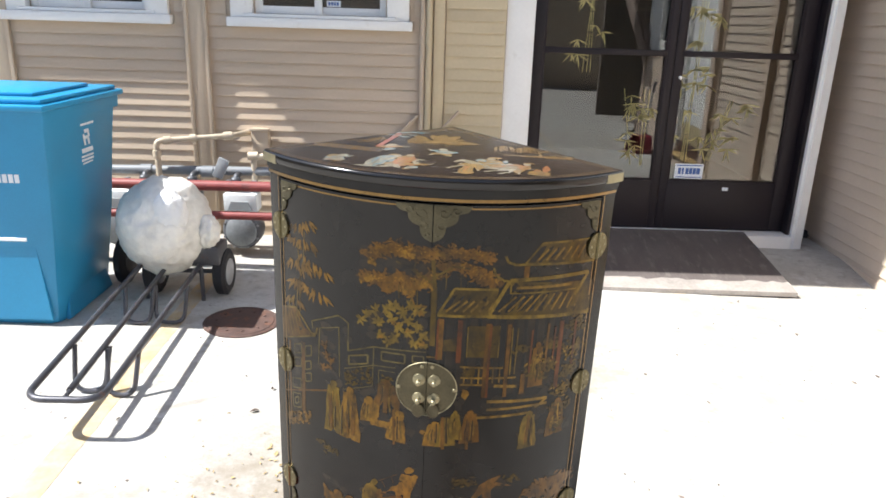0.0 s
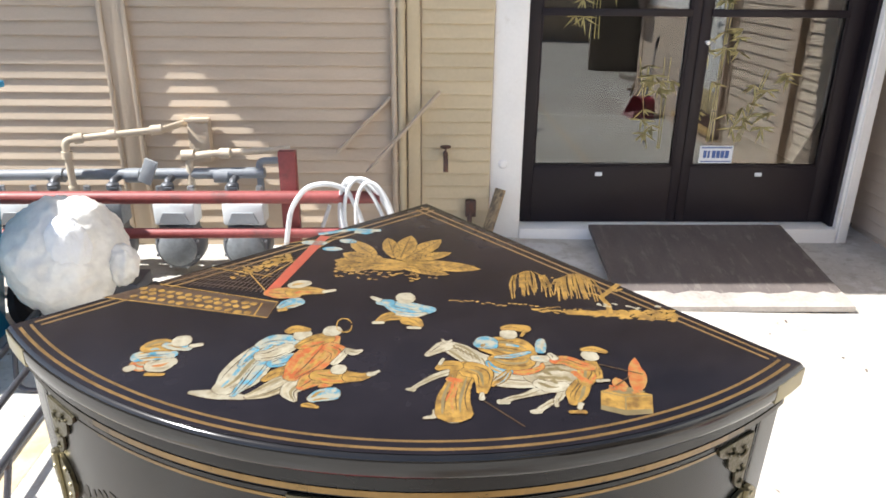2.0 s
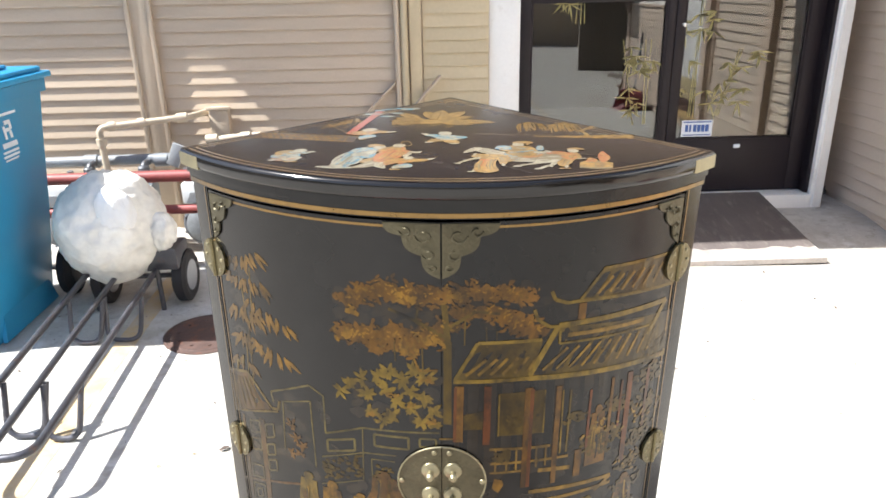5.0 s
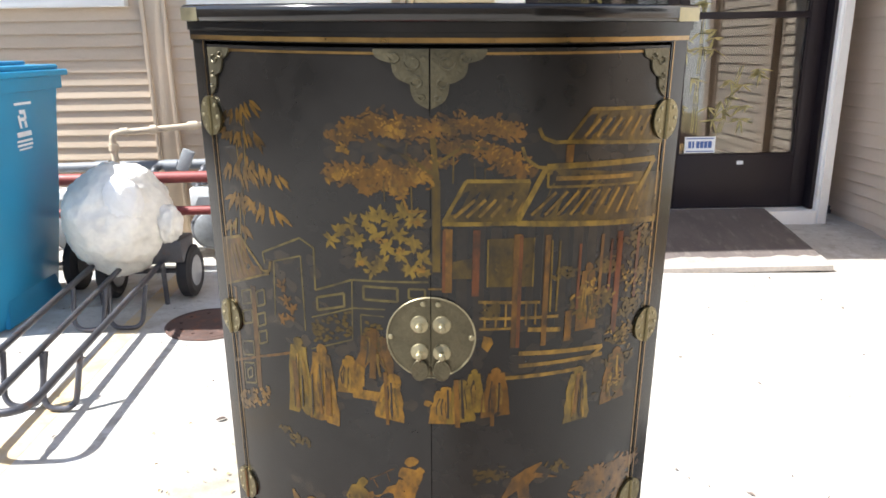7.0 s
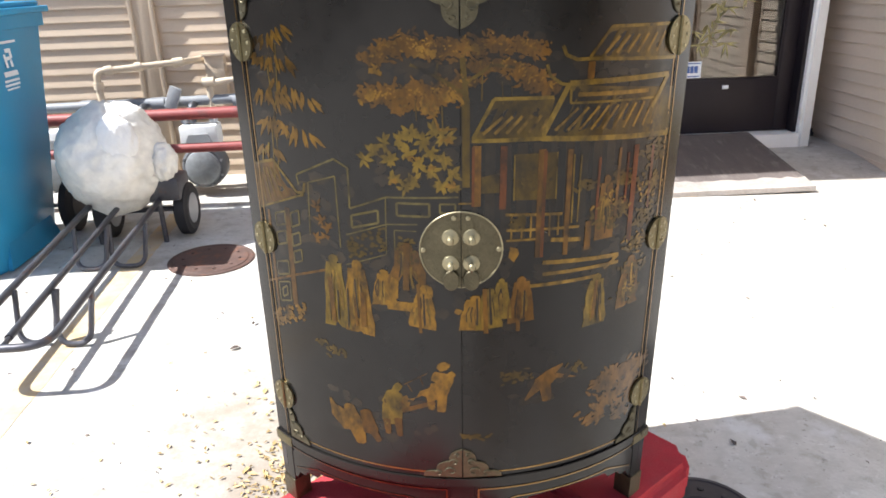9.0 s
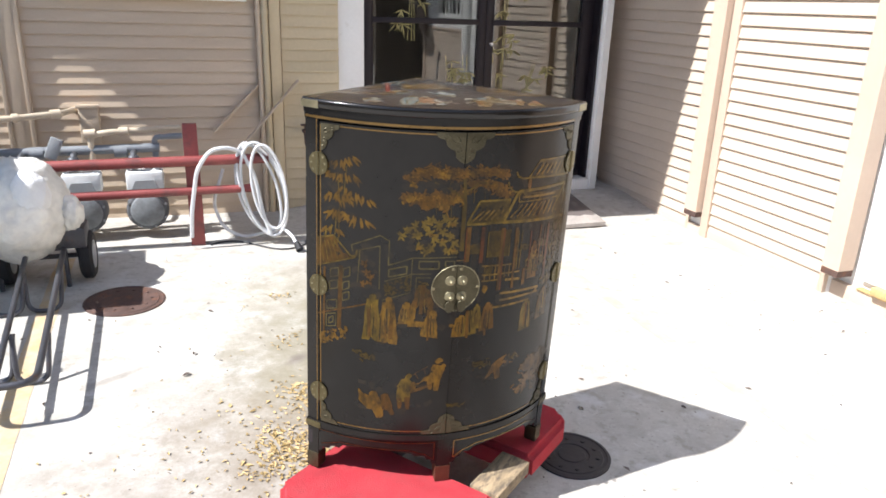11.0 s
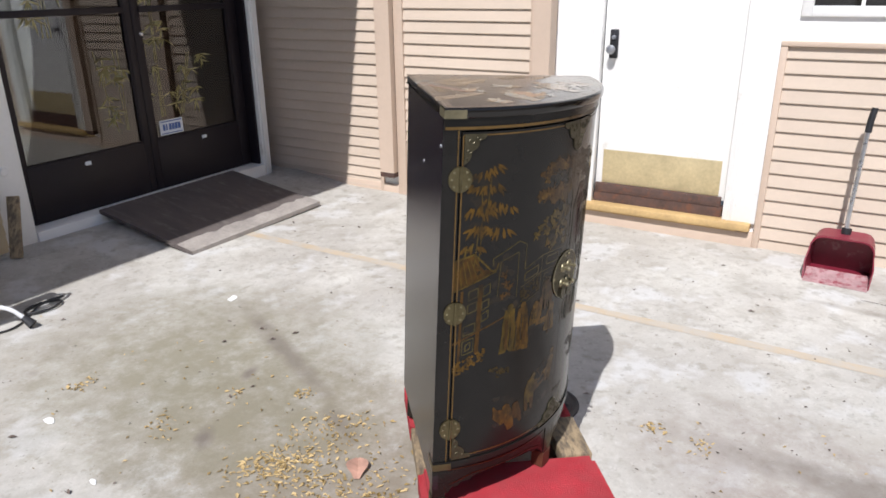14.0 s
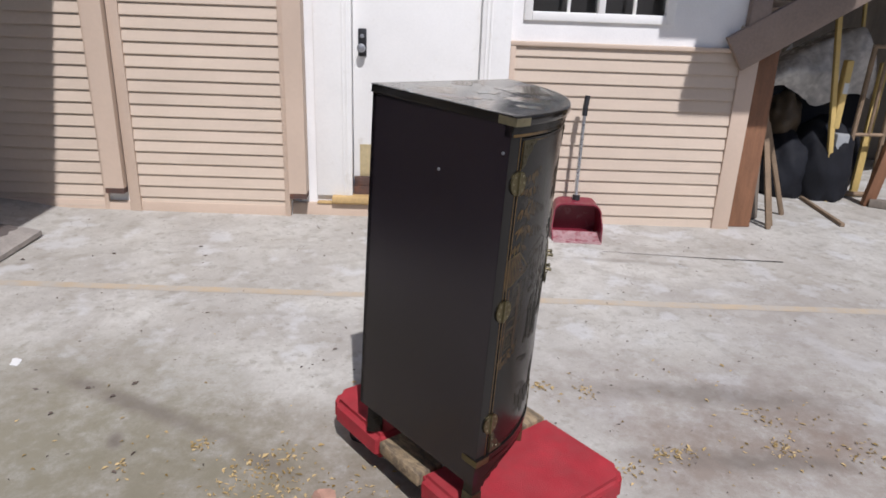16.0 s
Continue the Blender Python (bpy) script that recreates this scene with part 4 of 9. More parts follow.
def band(bm, a0, z0, a1, z1, w, r, n=None):
    """A painted stroke from one place of the front to another, w wide (metres)."""
    n = n or max(1, int(abs(a1 - a0) / 3) + 1)
    du, dz = (a1 - a0) * math.pi / 180 * CR, z1 - z0
    ln = math.hypot(du, dz) or 1
    oa, oz = -dz / ln * w / 2 / CR * 180 / math.pi, du / ln * w / 2
    prev = None
    for i in range(n + 1):
        t = i / n
        a, z = a0 + (a1 - a0) * t, z0 + (z1 - z0) * t
        cur = (bm.verts.new(arc(a - oa, z - oz, r)), bm.verts.new(arc(a + oa, z + oz, r)))
        if prev:
            bm.faces.new((prev[0], prev[1], cur[1], cur[0]))
        prev = cur


def field(bm, a, b, c, d, r, n=6):
    """A four-cornered painted field of (degrees, height) corners, bent round the front."""
    rows = []
    for i in range(n + 1):
        t = i / n
        lo = (a[0] + (b[0] - a[0]) * t, a[1] + (b[1] - a[1]) * t)
        hi = (d[0] + (c[0] - d[0]) * t, d[1] + (c[1] - d[1]) * t)
        rows.append((bm.verts.new(arc(*lo, r)), bm.verts.new(arc(*hi, r))))
    for p, q in zip(rows, rows[1:]):
        bm.faces.new((p[0], q[0], q[1], p[1]))


def dab(bm, a, z, w, h, r, rnd, turn=0.0, n=9, rough=0.35):
    """One uneven brush dab, w by h metres."""
    pts = []
    for i in range(n):
        t = 2 * math.pi * i / n
        k = 1 - rough * rnd.random()
        x, y = math.cos(t) * w / 2 * k, math.sin(t) * h / 2 * k
        c, s = math.cos(turn), math.sin(turn)
        pts.append((a + (x * c - y * s) / CR * 180 / math.pi, z + x * s + y * c))
    curved(bm, pts, r)


def foliage(bm, spots, r, rnd, many=14, size=0.014, spread=0.03):
    """Clusters of pointed leaves round the given (degrees, height) spots."""
    for a, z, k in spots:
        for _ in range(int(many * k)):
            da, dz = rnd.gauss(0, spread * k), rnd.gauss(0, spread * 0.55 * k)
            dab(bm, a + da / CR * 57.3, z + dz, size * rnd.uniform(0.7, 1.5), size * rnd.uniform(0.35, 0.7), r + rnd.random() * 0.00025, rnd, rnd.uniform(-1.2, 1.2), 6)


def scallop(w, h, lobes, up=-1):
    """Half-outline of a pierced brass mount: a wavy edge from its top corner to its tip."""
    pts = []
    for i in range(lobes * 6 + 1):
        t = i / (lobes * 6)
        x, y = w * (1 - t), h * t ** 1.35
        k = abs(math.sin(math.pi * lobes * t)) * 0.16 * w
        nx, ny = 0.6, 0.8
        pts.append((x + k * nx, up * (y + k * ny * 0.5)))
    return pts


def mount(cab, name, a, z, w, h, up, both, label):
    """A brass mount with a wavy edge and a chased scroll pattern; both: mirrored about its middle."""
    bm = B()
    edge = scallop(w, h, 3, up)
    lift = CR + 0.003
    sides = (1, -1) if both is True else (both,)
    for s in sides:
        pts = [(0.0, 0.0)] + edge
        pts = [(a + s * (x + 0.0012) / CR * 57.3, z + y) for x, y in pts]
        if s < 0:
            pts = pts[::-1]
        curved(bm, pts, lift, thick=0.0025)
    ob = part(name, bm, BRASS, cab, label)
    bm = B()
    for s in sides:
        for cx, cy, rr in ((0.30, 0.22, 0.16), (0.62, 0.14, 0.11), (0.22, 0.55, 0.12), (0.14, 0.8, 0.07)):
            path = []
            for i in range(15):
                t = i / 14 * 1.6 * math.pi
                k = rr * (1 - 0.55 * i / 14)
                path.append(arc(a + s * (cx + k * math.cos(t)) * w / CR * 57.3, z + up * (cy * h + k * w * math.sin(t) * 0.9), lift + 0.0004))
            tube(bm, path, 0.0016, 5)
    parts("scroll", bm, BRASS, ob)
    return ob


def build_cabinet():
    cab = thing("corner_cabinet", "black lacquer corner cabinet with bowed doors and gold painted scenery", "cabinet", CAB)
    # top board with its moulding
    bm = B()
    sector(bm, CR + 0.013, CH - 0.022, CH, back=0.006, bev=0.006)
    part("top", bm, RIM_LACQUER, cab)
    bm = B()
    sector(bm, CR + 0.0085, CH + 0.0001, CH + 0.0004, back=-0.004, bev=0.0001)
    part("top_panel", bm, TOP_LACQUER, cab)
    bm = B()
    arc_slab(bm, -45, 45, CH - 0.034, CH - 0.0222, CR - 0.02, CR + 0.006, 32)
    part("moulding", bm, LACQUER, cab)
    bm = B()
    arc_slab(bm, -45, 45, 0.972, CH - 0.0342, CR - 0.02, CR + 0.003, 32)
    part("top_rail", bm, LACQUER, cab)
    # sides and inner core
    for s in (-1, 1):
        bm = B()
        d = Vector((s * math.sin(radians(45)), -math.cos(radians(45)), 0))
        inn = Vector((-s * math.cos(radians(45)), -math.sin(radians(45)), 0)) * 0.016
        p0, p1 = Vector((0, 0, 0)), d * (CR - 0.001)
        lo = [p0, p1, p1 + inn, p0 + inn]
        a = [bm.verts.new((v.x, v.y, 0.05)) for v in lo]
        b = [bm.verts.new((v.x, v.y, CH - 0.0225)) for v in lo]
        bm.faces.new(a[::-1])
        bm.faces.new(b)
        for i in range(4):
            j = (i + 1) % 4
            bm.faces.new((a[i], a[j], b[j], b[i]))
        part("side_panel", bm, SIDE_LACQUER, cab)
        bm = B()
        for t, z in ((0.035, 0.935), (0.444, 0.852)):
            lathe(bm, [(0.0045, 0), (0.004, 0.0016), (0.0005, 0.002)], 10, Matrix.Translation(d * (CR * (1 - t)) - inn.normalized() * 0.0002 + Vector((0, 0, z))) @ (-inn).to_track_quat('Z', 'Y').to_matrix().to_4x4())
        parts("nail_head", bm, STEEL, cab)
    bm = B()
    sector(bm, CR - 0.05, 0.09, 0.115, back=-0.02)
    part("bottom_board", bm, GAP, cab)
    # stiles at both ends, doors between them
    for s in (-1, 1):
        bm = B()
        arc_slab(bm, s * 40.65, s * 44.95, 0.095, 0.9718, CR - 0.03, CR, 4)
        part("stile", bm, LACQUER, cab)
        bm = B()
        arc_slab(bm, s * 0.06, s * 40.25, 0.136, 0.9672, CR - 0.02, CR, 32)
        door = part("door", bm, LACQUER, cab, "bowed black door with gold painted scenery")
        bm = B()
        for z in (0.146, 0.9605):
            band(bm, s * 0.3, z, s * 39.9, z, 0.0032, CR + 0.0006, 20)
        band(bm, s * 39.95, 0.146, s * 39.95, 0.9605, 0.0028, CR + 0.0006, 1)
        part("gold_line", bm, LEAF_GOLD, door, smooth=0)
        for z in (0.866, 0.547, 0.231):
            bm = B()
            for k in (-1, 1):
                pts = [(s * 40.45 + k * (0.0012 + 0.0255 * math.sin(math.pi * i / 12)) / CR * 57.3, z + 0.0285 * math.cos(math.pi * i / 12)) for i in range(13)]
                if k * 1 < 0:
                    pts = pts[::-1]
                curved(bm, pts, CR + 0.0045, thick=0.004)
            hinge = part("hinge", bm, HINGE_BRASS, cab, "round brass hinge plate")
            bm = B()
            cyl(bm, arc(s * 40.45, z - 0.0285, CR + 0.005), arc(s * 40.45, z + 0.0285, CR + 0.005), 0.0032, 8)
            part("pin", bm, HINGE_BRASS, hinge)
            bm = B()
            for k in (-1, 1):
                for y in (-0.016, 0.0, 0.016):
                    xo = 0.014 if y else 0.019
                    p = arc(s * 40.45 + k * xo / CR * 57.3, z + y, CR + 0.0045)
                    lathe(bm, [(0.003, 0), (0.0025, 0.0012), (0.0004, 0.0018)], 8, Matrix.Translation(p) @ Vector((p.x, p.y, 0)).to_track_quat('Z', 'Y').to_matrix().to_4x4())
            parts("nail_head", bm, BRASS_BRIGHT, hinge)
    bm = B()
    arc_slab(bm, -41.5, 41.5, 0.12, 0.98, CR - 0.031, CR - 0.0205, 24)
    part("lining", bm, GAP, cab)
    # gold lines on the rails
    bm = B()
    band(bm, -44.6, 0.9765, 44.6, 0.9765, 0.006, CR + 0.0037, 36)
    band(bm, -42.3, 0.128, 42.3, 0.128, 0.003, CR + 0.0007, 36)
    for s in (-1, 1):
        band(bm, s * 41.2, 0.13, s * 41.2, 0.974, 0.0026, CR + 0.0007, 1)
    part("gold_line", bm, LEAF_GOLD, cab, "thin gold border lines", smooth=0)
    # bottom rail, shaped apron and feet
    bm = B()
    arc_slab(bm, -45, 45, 0.118, 0.134, CR - 0.03, CR + 0.004, 32)
    part("bottom_rail", bm, LACQUER, cab)
    for s in (-1, 1):
        bm = B()
        n = 40
        rows = []
        for i in range(n + 1):
            a = 2.4 + (41.0 - 2.4) * i / n
            t = i / n
            e = min(t, 1 - t)
            low = 0.034 if e < 0.05 else 0.05 if e < 0.10 else 0.062 if e < 0.2 else 0.072 + 0.008 * math.sin((e - 0.2) / 0.3 * math.pi / 2)
            rows.append([bm.verts.new(arc(s * a, z, r)) for r, z in ((CR - 0.02, low), (CR - 0.002, low), (CR - 0.002, 0.1178), (CR - 0.02, 0.1178))])
        for p, q in zip(rows, rows[1:]):
            for j in range(4):
                k = (j + 1) % 4
                bm.faces.new((p[j], p[k], q[k], q[j]))
        bm.faces.new(rows[0][::-1])
        bm.faces.new(rows[-1])
        apron = part("apron", bm, LACQUER, cab, smooth=50)
        bm = B()
        band(bm, s * 3.2, 0.106, s * 40.5, 0.106, 0.003, CR - 0.0008, 20)
        band(bm, s * 3.2, 0.106, s * 3.2, 0.05, 0.003, CR - 0.0008, 1)
        band(bm, s * 3.2, 0.05, s * 6.0, 0.068, 0.003, CR - 0.0008, 2)
        band(bm, s * 6.0, 0.068, s * 11, 0.083, 0.003, CR - 0.0008, 2)
        band(bm, s * 11, 0.083, s * 33, 0.083, 0.003, CR - 0.0008, 8)
        band(bm, s * 33, 0.083, s * 40, 0.060, 0.003, CR - 0.0008, 3)
        part("gold_line", bm, BRICK_RED if s < 0 else LEAF_GOLD, apron, smooth=0)
        bm = B()
        arc_slab(bm, s * 41.0, s * 44.9, -0.026, 0.1178, CR - 0.035, CR - 0.001, 3)
        foot = part("foot", bm, LACQUER, cab)
        bm = B()
        arc_slab(bm, s * 40.9, s * 45.1, -0.0265, 0.022, CR - 0.036, CR + 0.0012, 3)
        part("foot_cap", bm, BRASS, foot, "dull gold brass foot cap")
    bm = B()
    arc_slab(bm, -2.3, 2.3, -0.022, 0.1178, CR - 0.035, CR, 4)
    foot = part("foot", bm, LACQUER, cab)
    bm = B()
    arc_slab(bm, -2.4, 2.4, -0.0225, 0.026, CR - 0.036, CR + 0.0012, 4)
    part("foot_cap", bm, WORN_CAP, foot, "worn reddish foot cap")
    bm = B()
    box(bm, -0.021, 0.021, -0.075, -0.028, -0.045, 0.06, 0.002)
    part("foot", bm, LACQUER, cab)
    # brass mounts
    mount(cab, "crest_mount", 0, 0.9660, 0.071, 0.074, -1, True, "pierced brass mount with scrolls")
    mount(cab, "base_mount", 0, 0.1375, 0.067, 0.060, 1, True, "pierced brass mount with scrolls")
    for s in (-1, 1):
        mount(cab, "corner_mount", s * 39.8, 0.9635, 0.050, 0.066, -1, -s, "pierced brass corner mount")
        mount(cab, "corner_mount", s * 39.8, 0.1385, 0.050, 0.066, 1, -s, "pierced brass corner mount")
        d = Vector((s * math.sin(radians(45)), -math.cos(radians(45)), 0))
        for z0, z1, r in ((0.9985, 1.0165, CR + 0.0132), (0.112, 0.130, CR + 0.0052)):
            bm = B()
            arc_slab(bm, s * 39.8, s * 45.05, z0, z1, r - 0.003, r, 5)
            o = Vector((s * math.cos(radians(45)), math.sin(radians(45)), 0))
            p, q = d * r, d * (r - 0.055)
            vs = [p, q, q + o * 0.0012, p + o * 0.0012]
            a = [bm.verts.new((v.x, v.y, z0)) for v in vs]
            b = [bm.verts.new((v.x, v.y, z1)) for v in vs]
            for i in range(4):
                j = (i + 1) % 4
                bm.faces.new((a[i], a[j], b[j], b[i]))
            bm.faces.new(a[::-1])
            bm.faces.new(b)
            part("corner_cap", bm, HINGE_BRASS if z0 < 0.5 else BRASS_BRIGHT, cab, "engraved brass corner cap")
    # round lock plate across both doors
    zc = 0.571
    for s in (-1, 1):
        bm = B()
        pts = [(s * (0.0006 + 0.062 * math.sin(math.pi * i / 20)) / CR * 57.3, zc + 0.062 * math.cos(math.pi * i / 20)) for i in range(21)]
        m = [(s * 0.07, zc + 0.062 * math.cos(math.pi * i / 20)) for i in range(21)]
        top, bot = [bm.verts.new(arc(a, z, CR + 0.0025)) for a, z in pts], [bm.verts.new(arc(a, z, CR + 0.0025)) for a, z in m]
        mid = [bm.verts.new(arc((a + b) / 2, z, CR + 0.0025)) for (a, z), (b, _) in zip(pts, m)]
        for i in range(20):
            bm.faces.new((top[i], top[i + 1], mid[i + 1], mid[i]))
            bm.faces.new((mid[i], mid[i + 1], bot[i + 1], bot[i]))
        bmesh.ops.remove_doubles(bm, verts=bm.verts, dist=0.00005)
        plate = part("lock_plate", bm, BRASS, cab, "round brass lock plate")
        bm = B()
        tube(bm, [arc(a, z, CR + 0.003) for a, z in pts], 0.0013, 6)
        part("rim", bm, BRASS_BRIGHT, plate)
        for z in (0.592, 0.549):
            bm = B()
            p = arc(s * 1.78, z, CR + 0.002)
            m4 = Matrix.Translation(p) @ Vector((p.x, p.y, 0)).to_track_quat('Z', 'Y').to_matrix().to_4x4()
            lathe(bm, [(0.0135, 0), (0.0125, 0.003), (0.008, 0.0045), (0.0045, 0.006), (0.0045, 0.013), (0.006, 0.016), (0.004, 0.020), (0.0006, 0.021)], 18, m4)
            part("knob", bm, BRASS_BRIGHT, plate, "turned brass knob")
        bm = B()
        lathe(bm, [(0.0118, -0.0012), (0.0126, 0), (0.0118, 0.0012)], 20, Matrix.Translation(arc(s * 1.74, 0.5225, CR + 0.008)) @ Matrix.Rotation(radians(90), 4, 'X') @ Matrix.Scale(1.35, 4, (0, 1, 0)))
        cyl(bm, arc(s * 1.78, 0.549, CR + 0.014), arc(s * 1.74, 0.536, CR + 0.0095), 0.0018, 6)
        part("drop_pull", bm, BRASS, plate, "oval brass drop pull")
        bm = B()
        for a, z in ((s * 7.0 * 0.93, zc), (s * 1.2, zc + 0.052)):
            p = arc(a, z, CR + 0.0025)
            lathe(bm, [(0.0042, 0), (0.0035, 0.002), (0.0006, 0.003)], 10, Matrix.Translation(p) @ Vector((p.x, p.y, 0)).to_track_quat('Z', 'Y').to_matrix().to_4x4())
        parts("nail_head", bm, BRASS_BRIGHT, plate)
    return cab


cabinet = build_cabinet()
R1, R2, R3 = CR + 0.0003, CR + 0.0006, CR + 0.0009


def paint_front(cab):
    rnd = random.Random(11)
    DEG = 57.3 / CR

    def p(name, bm, m, label=""):
        return tagged(part(name, bm, m, cab, label, smooth=0), kind="stuff")

    def finger(bm, a, z, ang, ln, w, r):
        """One brush-drawn leaf, blunt at the stalk and pointed at its end."""
        c, s = math.cos(radians(ang)), math.sin(radians(ang))
        bow = rnd.uniform(-0.12, 0.12) * ln
        side = ((0.0, 0.35), (0.3, 1.0), (0.65, 0.8))
        pts = [(t * ln, h * w / 2 + bow * t * t) for t, h in side] + [(ln, bow)] + [(t * ln, -h * w / 2 + bow * t * t) for t, h in side[::-1]]
        curved(bm, [(a + (u * c - v * s) * DEG, z + u * s + v * c) for u, v in pts], r + rnd.random() * 0.0003)

    def tier(bm, a0, z0, a1, z1, n, ln):
        """A twig hung with drooping leaves."""
        for i in range(n):
            t = (i + rnd.uniform(-0.3, 0.3)) / max(1, n - 1)
            side = t * 2 - 1
            for _ in range(2):
                finger(bm, a0 + (a1 - a0) * t, z0 + (z1 - z0) * t + rnd.uniform(-0.003, 0.006), -90 + side * 48 + rnd.uniform(-24, 24), ln * rnd.uniform(0.6, 1.1), 0.0066, R1)

    def rosette(bm, a, z, n, ln, w, r, lo=0.0, hi=360.0):
        for i in range(n):
            finger(bm, a + rnd.uniform(-0.4, 0.4), z + rnd.uniform(-0.003, 0.003), lo + (hi - lo) * (i + rnd.uniform(-0.25, 0.25)) / n, ln * rnd.uniform(0.7, 1.15), w * rnd.uniform(0.7, 1.2), r)

    def line(bm, w, r, *pts):
        for (a0, z0), (a1, z1) in zip(pts, pts[1:]):
            band(bm, a0, z0, a1, z1, w, r)

    def frame4(bm, a, z, wa, h, w, r, skew=0.0):
        line(bm, w, r, (a - wa, z - h - skew), (a + wa, z - h + skew), (a + wa, z + h + skew), (a - wa, z + h - skew), (a - wa, z - h - skew))

    # thin brown wash laid under the drawing
    bm = B()
    for a, z, w, h, k in ((-33, 0.80, 0.06, 0.17, 26), (-9, 0.835, 0.12, 0.09, 36), (6, 0.85, 0.12, 0.07, 26), (-7, 0.71, 0.12, 0.09, 30), (-36, 0.56, 0.05, 0.20, 24), (-24, 0.62, 0.10, 0.14, 24), (-21, 0.49, 0.09, 0.14, 26),
                          (-9, 0.51, 0.11, 0.13, 28), (5, 0.47, 0.10, 0.09, 22), (18, 0.56, 0.20, 0.14, 40), (33, 0.56, 0.10, 0.30, 46), (26, 0.47, 0.06, 0.11, 14), (-16, 0.25, 0.20, 0.10, 26), (34, 0.28, 0.09, 0.11, 22), (15, 0.31, 0.10, 0.06, 12), (25, 0.80, 0.24, 0.14, 40)):
        for _ in range(k):
            dab(bm, min(40, max(-40, a + max(-1.3, min(1.3, rnd.gauss(0, 1))) * w / 2.8 * DEG)), z + max(-1.3, min(1.3, rnd.gauss(0, 1))) * h / 3.4, rnd.uniform(0.014, 0.036), rnd.uniform(0.010, 0.026), R1 - 0.00024 + rnd.random() * 0.0001, rnd, rnd.uniform(-0.6, 0.6), 11, 0.3)
    p("painted_ground_wash", bm, WASH)
    # bamboo at the hinge side: tiers of drooping leaves up a pale stem
    bm = B()
    for q in ((-36.2, 0.872, -30.2, 0.890, 6, 0.026), (-37.0, 0.848, -29.2, 0.846, 9, 0.026), (-33.0, 0.814, -25.0, 0.790, 8, 0.030), (-37.2, 0.797, -31.0, 0.792, 7, 0.030),
              (-36.4, 0.752, -32.5, 0.752, 6, 0.032), (-32.0, 0.748, -25.6, 0.735, 7, 0.028), (-37.5, 0.708, -34.0, 0.706, 4, 0.026)):
        tier(bm, *q)
    p("painted_bamboo", bm, OCHRE)
    bm = B()
    line(bm, 0.0024, R1, (-35.6, 0.66), (-34.9, 0.74), (-32.6, 0.80), (-32.0, 0.868))
    line(bm, 0.0020, R1, (-34.4, 0.67), (-33.8, 0.76), (-34.6, 0.85))
    p("painted_stem", bm, OLIVE)
    # great tree: soft clumps, brighter sprays on them, trunk and hanging roots
    clumps = [(-13.6, 0.855, 0.7), (-11.2, 0.869, 0.9), (-8.2, 0.871, 1.0), (-5.2, 0.867, 1.0), (-1.8, 0.866, 0.9), (2.0, 0.868, 0.9), (5.6, 0.871, 0.8), (9.4, 0.868, 0.9), (12.2, 0.862, 0.7),
              (-14.6, 0.802, 0.7), (-12.2, 0.806, 0.8), (-10.0, 0.797, 0.9), (-7.4, 0.808, 1.0), (-4.8, 0.798, 0.9), (-2.0, 0.808, 0.9), (0.8, 0.822, 0.7), (3.0, 0.842, 0.6), (7.2, 0.842, 0.7),
              (9.6, 0.832, 0.8), (12.0, 0.820, 0.8), (14.4, 0.809, 0.6), (-9.6, 0.786, 0.5), (-4.9, 0.783, 0.5)]
    bm = B()
    foliage(bm, clumps, R1, rnd, 95, 0.0108, 0.013)
    p("painted_canopy", bm, RUSSET)
    bm = B()
    foliage(bm, [(a + 0.3, z + 0.004, k * 0.8) for a, z, k in clumps], R2, rnd, 16, 0.006, 0.013)
    foliage(bm, [(-4.9, 0.784, 0.6), (-14.8, 0.801, 0.6), (-13.6, 0.838, 0.5), (-5.2, 0.862, 0.6), (-1.6, 0.803, 0.6), (2.2, 0.866, 0.6)], R2, rnd, 34, 0.010, 0.012)
    p("painted_leaf_spray", bm, OCHRE)
    bm = B()
    for q in ((0.9, 0.67, 0.9, 0.80, 0.011), (0.9, 0.80, 0.4, 0.855, 0.008), (0.9, 0.805, -3.8, 0.830, 0.006), (-3.8, 0.830, -7.8, 0.846, 0.004), (-3.8, 0.830, -3.4, 0.848, 0.003), (0.9, 0.82, 5, 0.845, 0.005), (5, 0.845, 8.6, 0.84, 0.004),
              (3.4, 0.795, 3.5, 0.832, 0.0018), (6.8, 0.79, 6.6, 0.822, 0.0018), (-7.0, 0.768, -7.1, 0.798, 0.0018), (-2.8, 0.755, -2.9, 0.79, 0.002), (8.2, 0.787, 8.2, 0.815, 0.0018)):
        band(bm, *q[:4], q[4], R2)
    p("painted_trunk", bm, FADED)
    # flowering shrub in leaf sprays and open heads
    bm = B()
    for a, z, n, ln in ((-16.2, 0.709, 6, 0.016), (-14.4, 0.722, 7, 0.015), (-12.8, 0.734, 8, 0.016), (-11.6, 0.712, 9, 0.014), (-11.2, 0.684, 10, 0.013), (-9.8, 0.740, 8, 0.015), (-8.2, 0.751, 9, 0.017), (-8.6, 0.722, 9, 0.014), (-6.8, 0.704, 9, 0.014),
                        (-6.2, 0.740, 9, 0.015), (-4.2, 0.756, 9, 0.016), (-2.4, 0.746, 10, 0.017), (-4.8, 0.722, 9, 0.014), (-4.6, 0.694, 9, 0.014), (-7.8, 0.680, 8, 0.013), (-2.6, 0.712, 9, 0.015), (-1.4, 0.690, 7, 0.016), (-3.2, 0.672, 8, 0.014), (-9.6, 0.668, 7, 0.012), (-1.2, 0.668, 6, 0.014)):
        rosette(bm, a, z, n, ln, 0.0066, R1)
    p("painted_shrub", bm, OLIVE)
    bm = B()
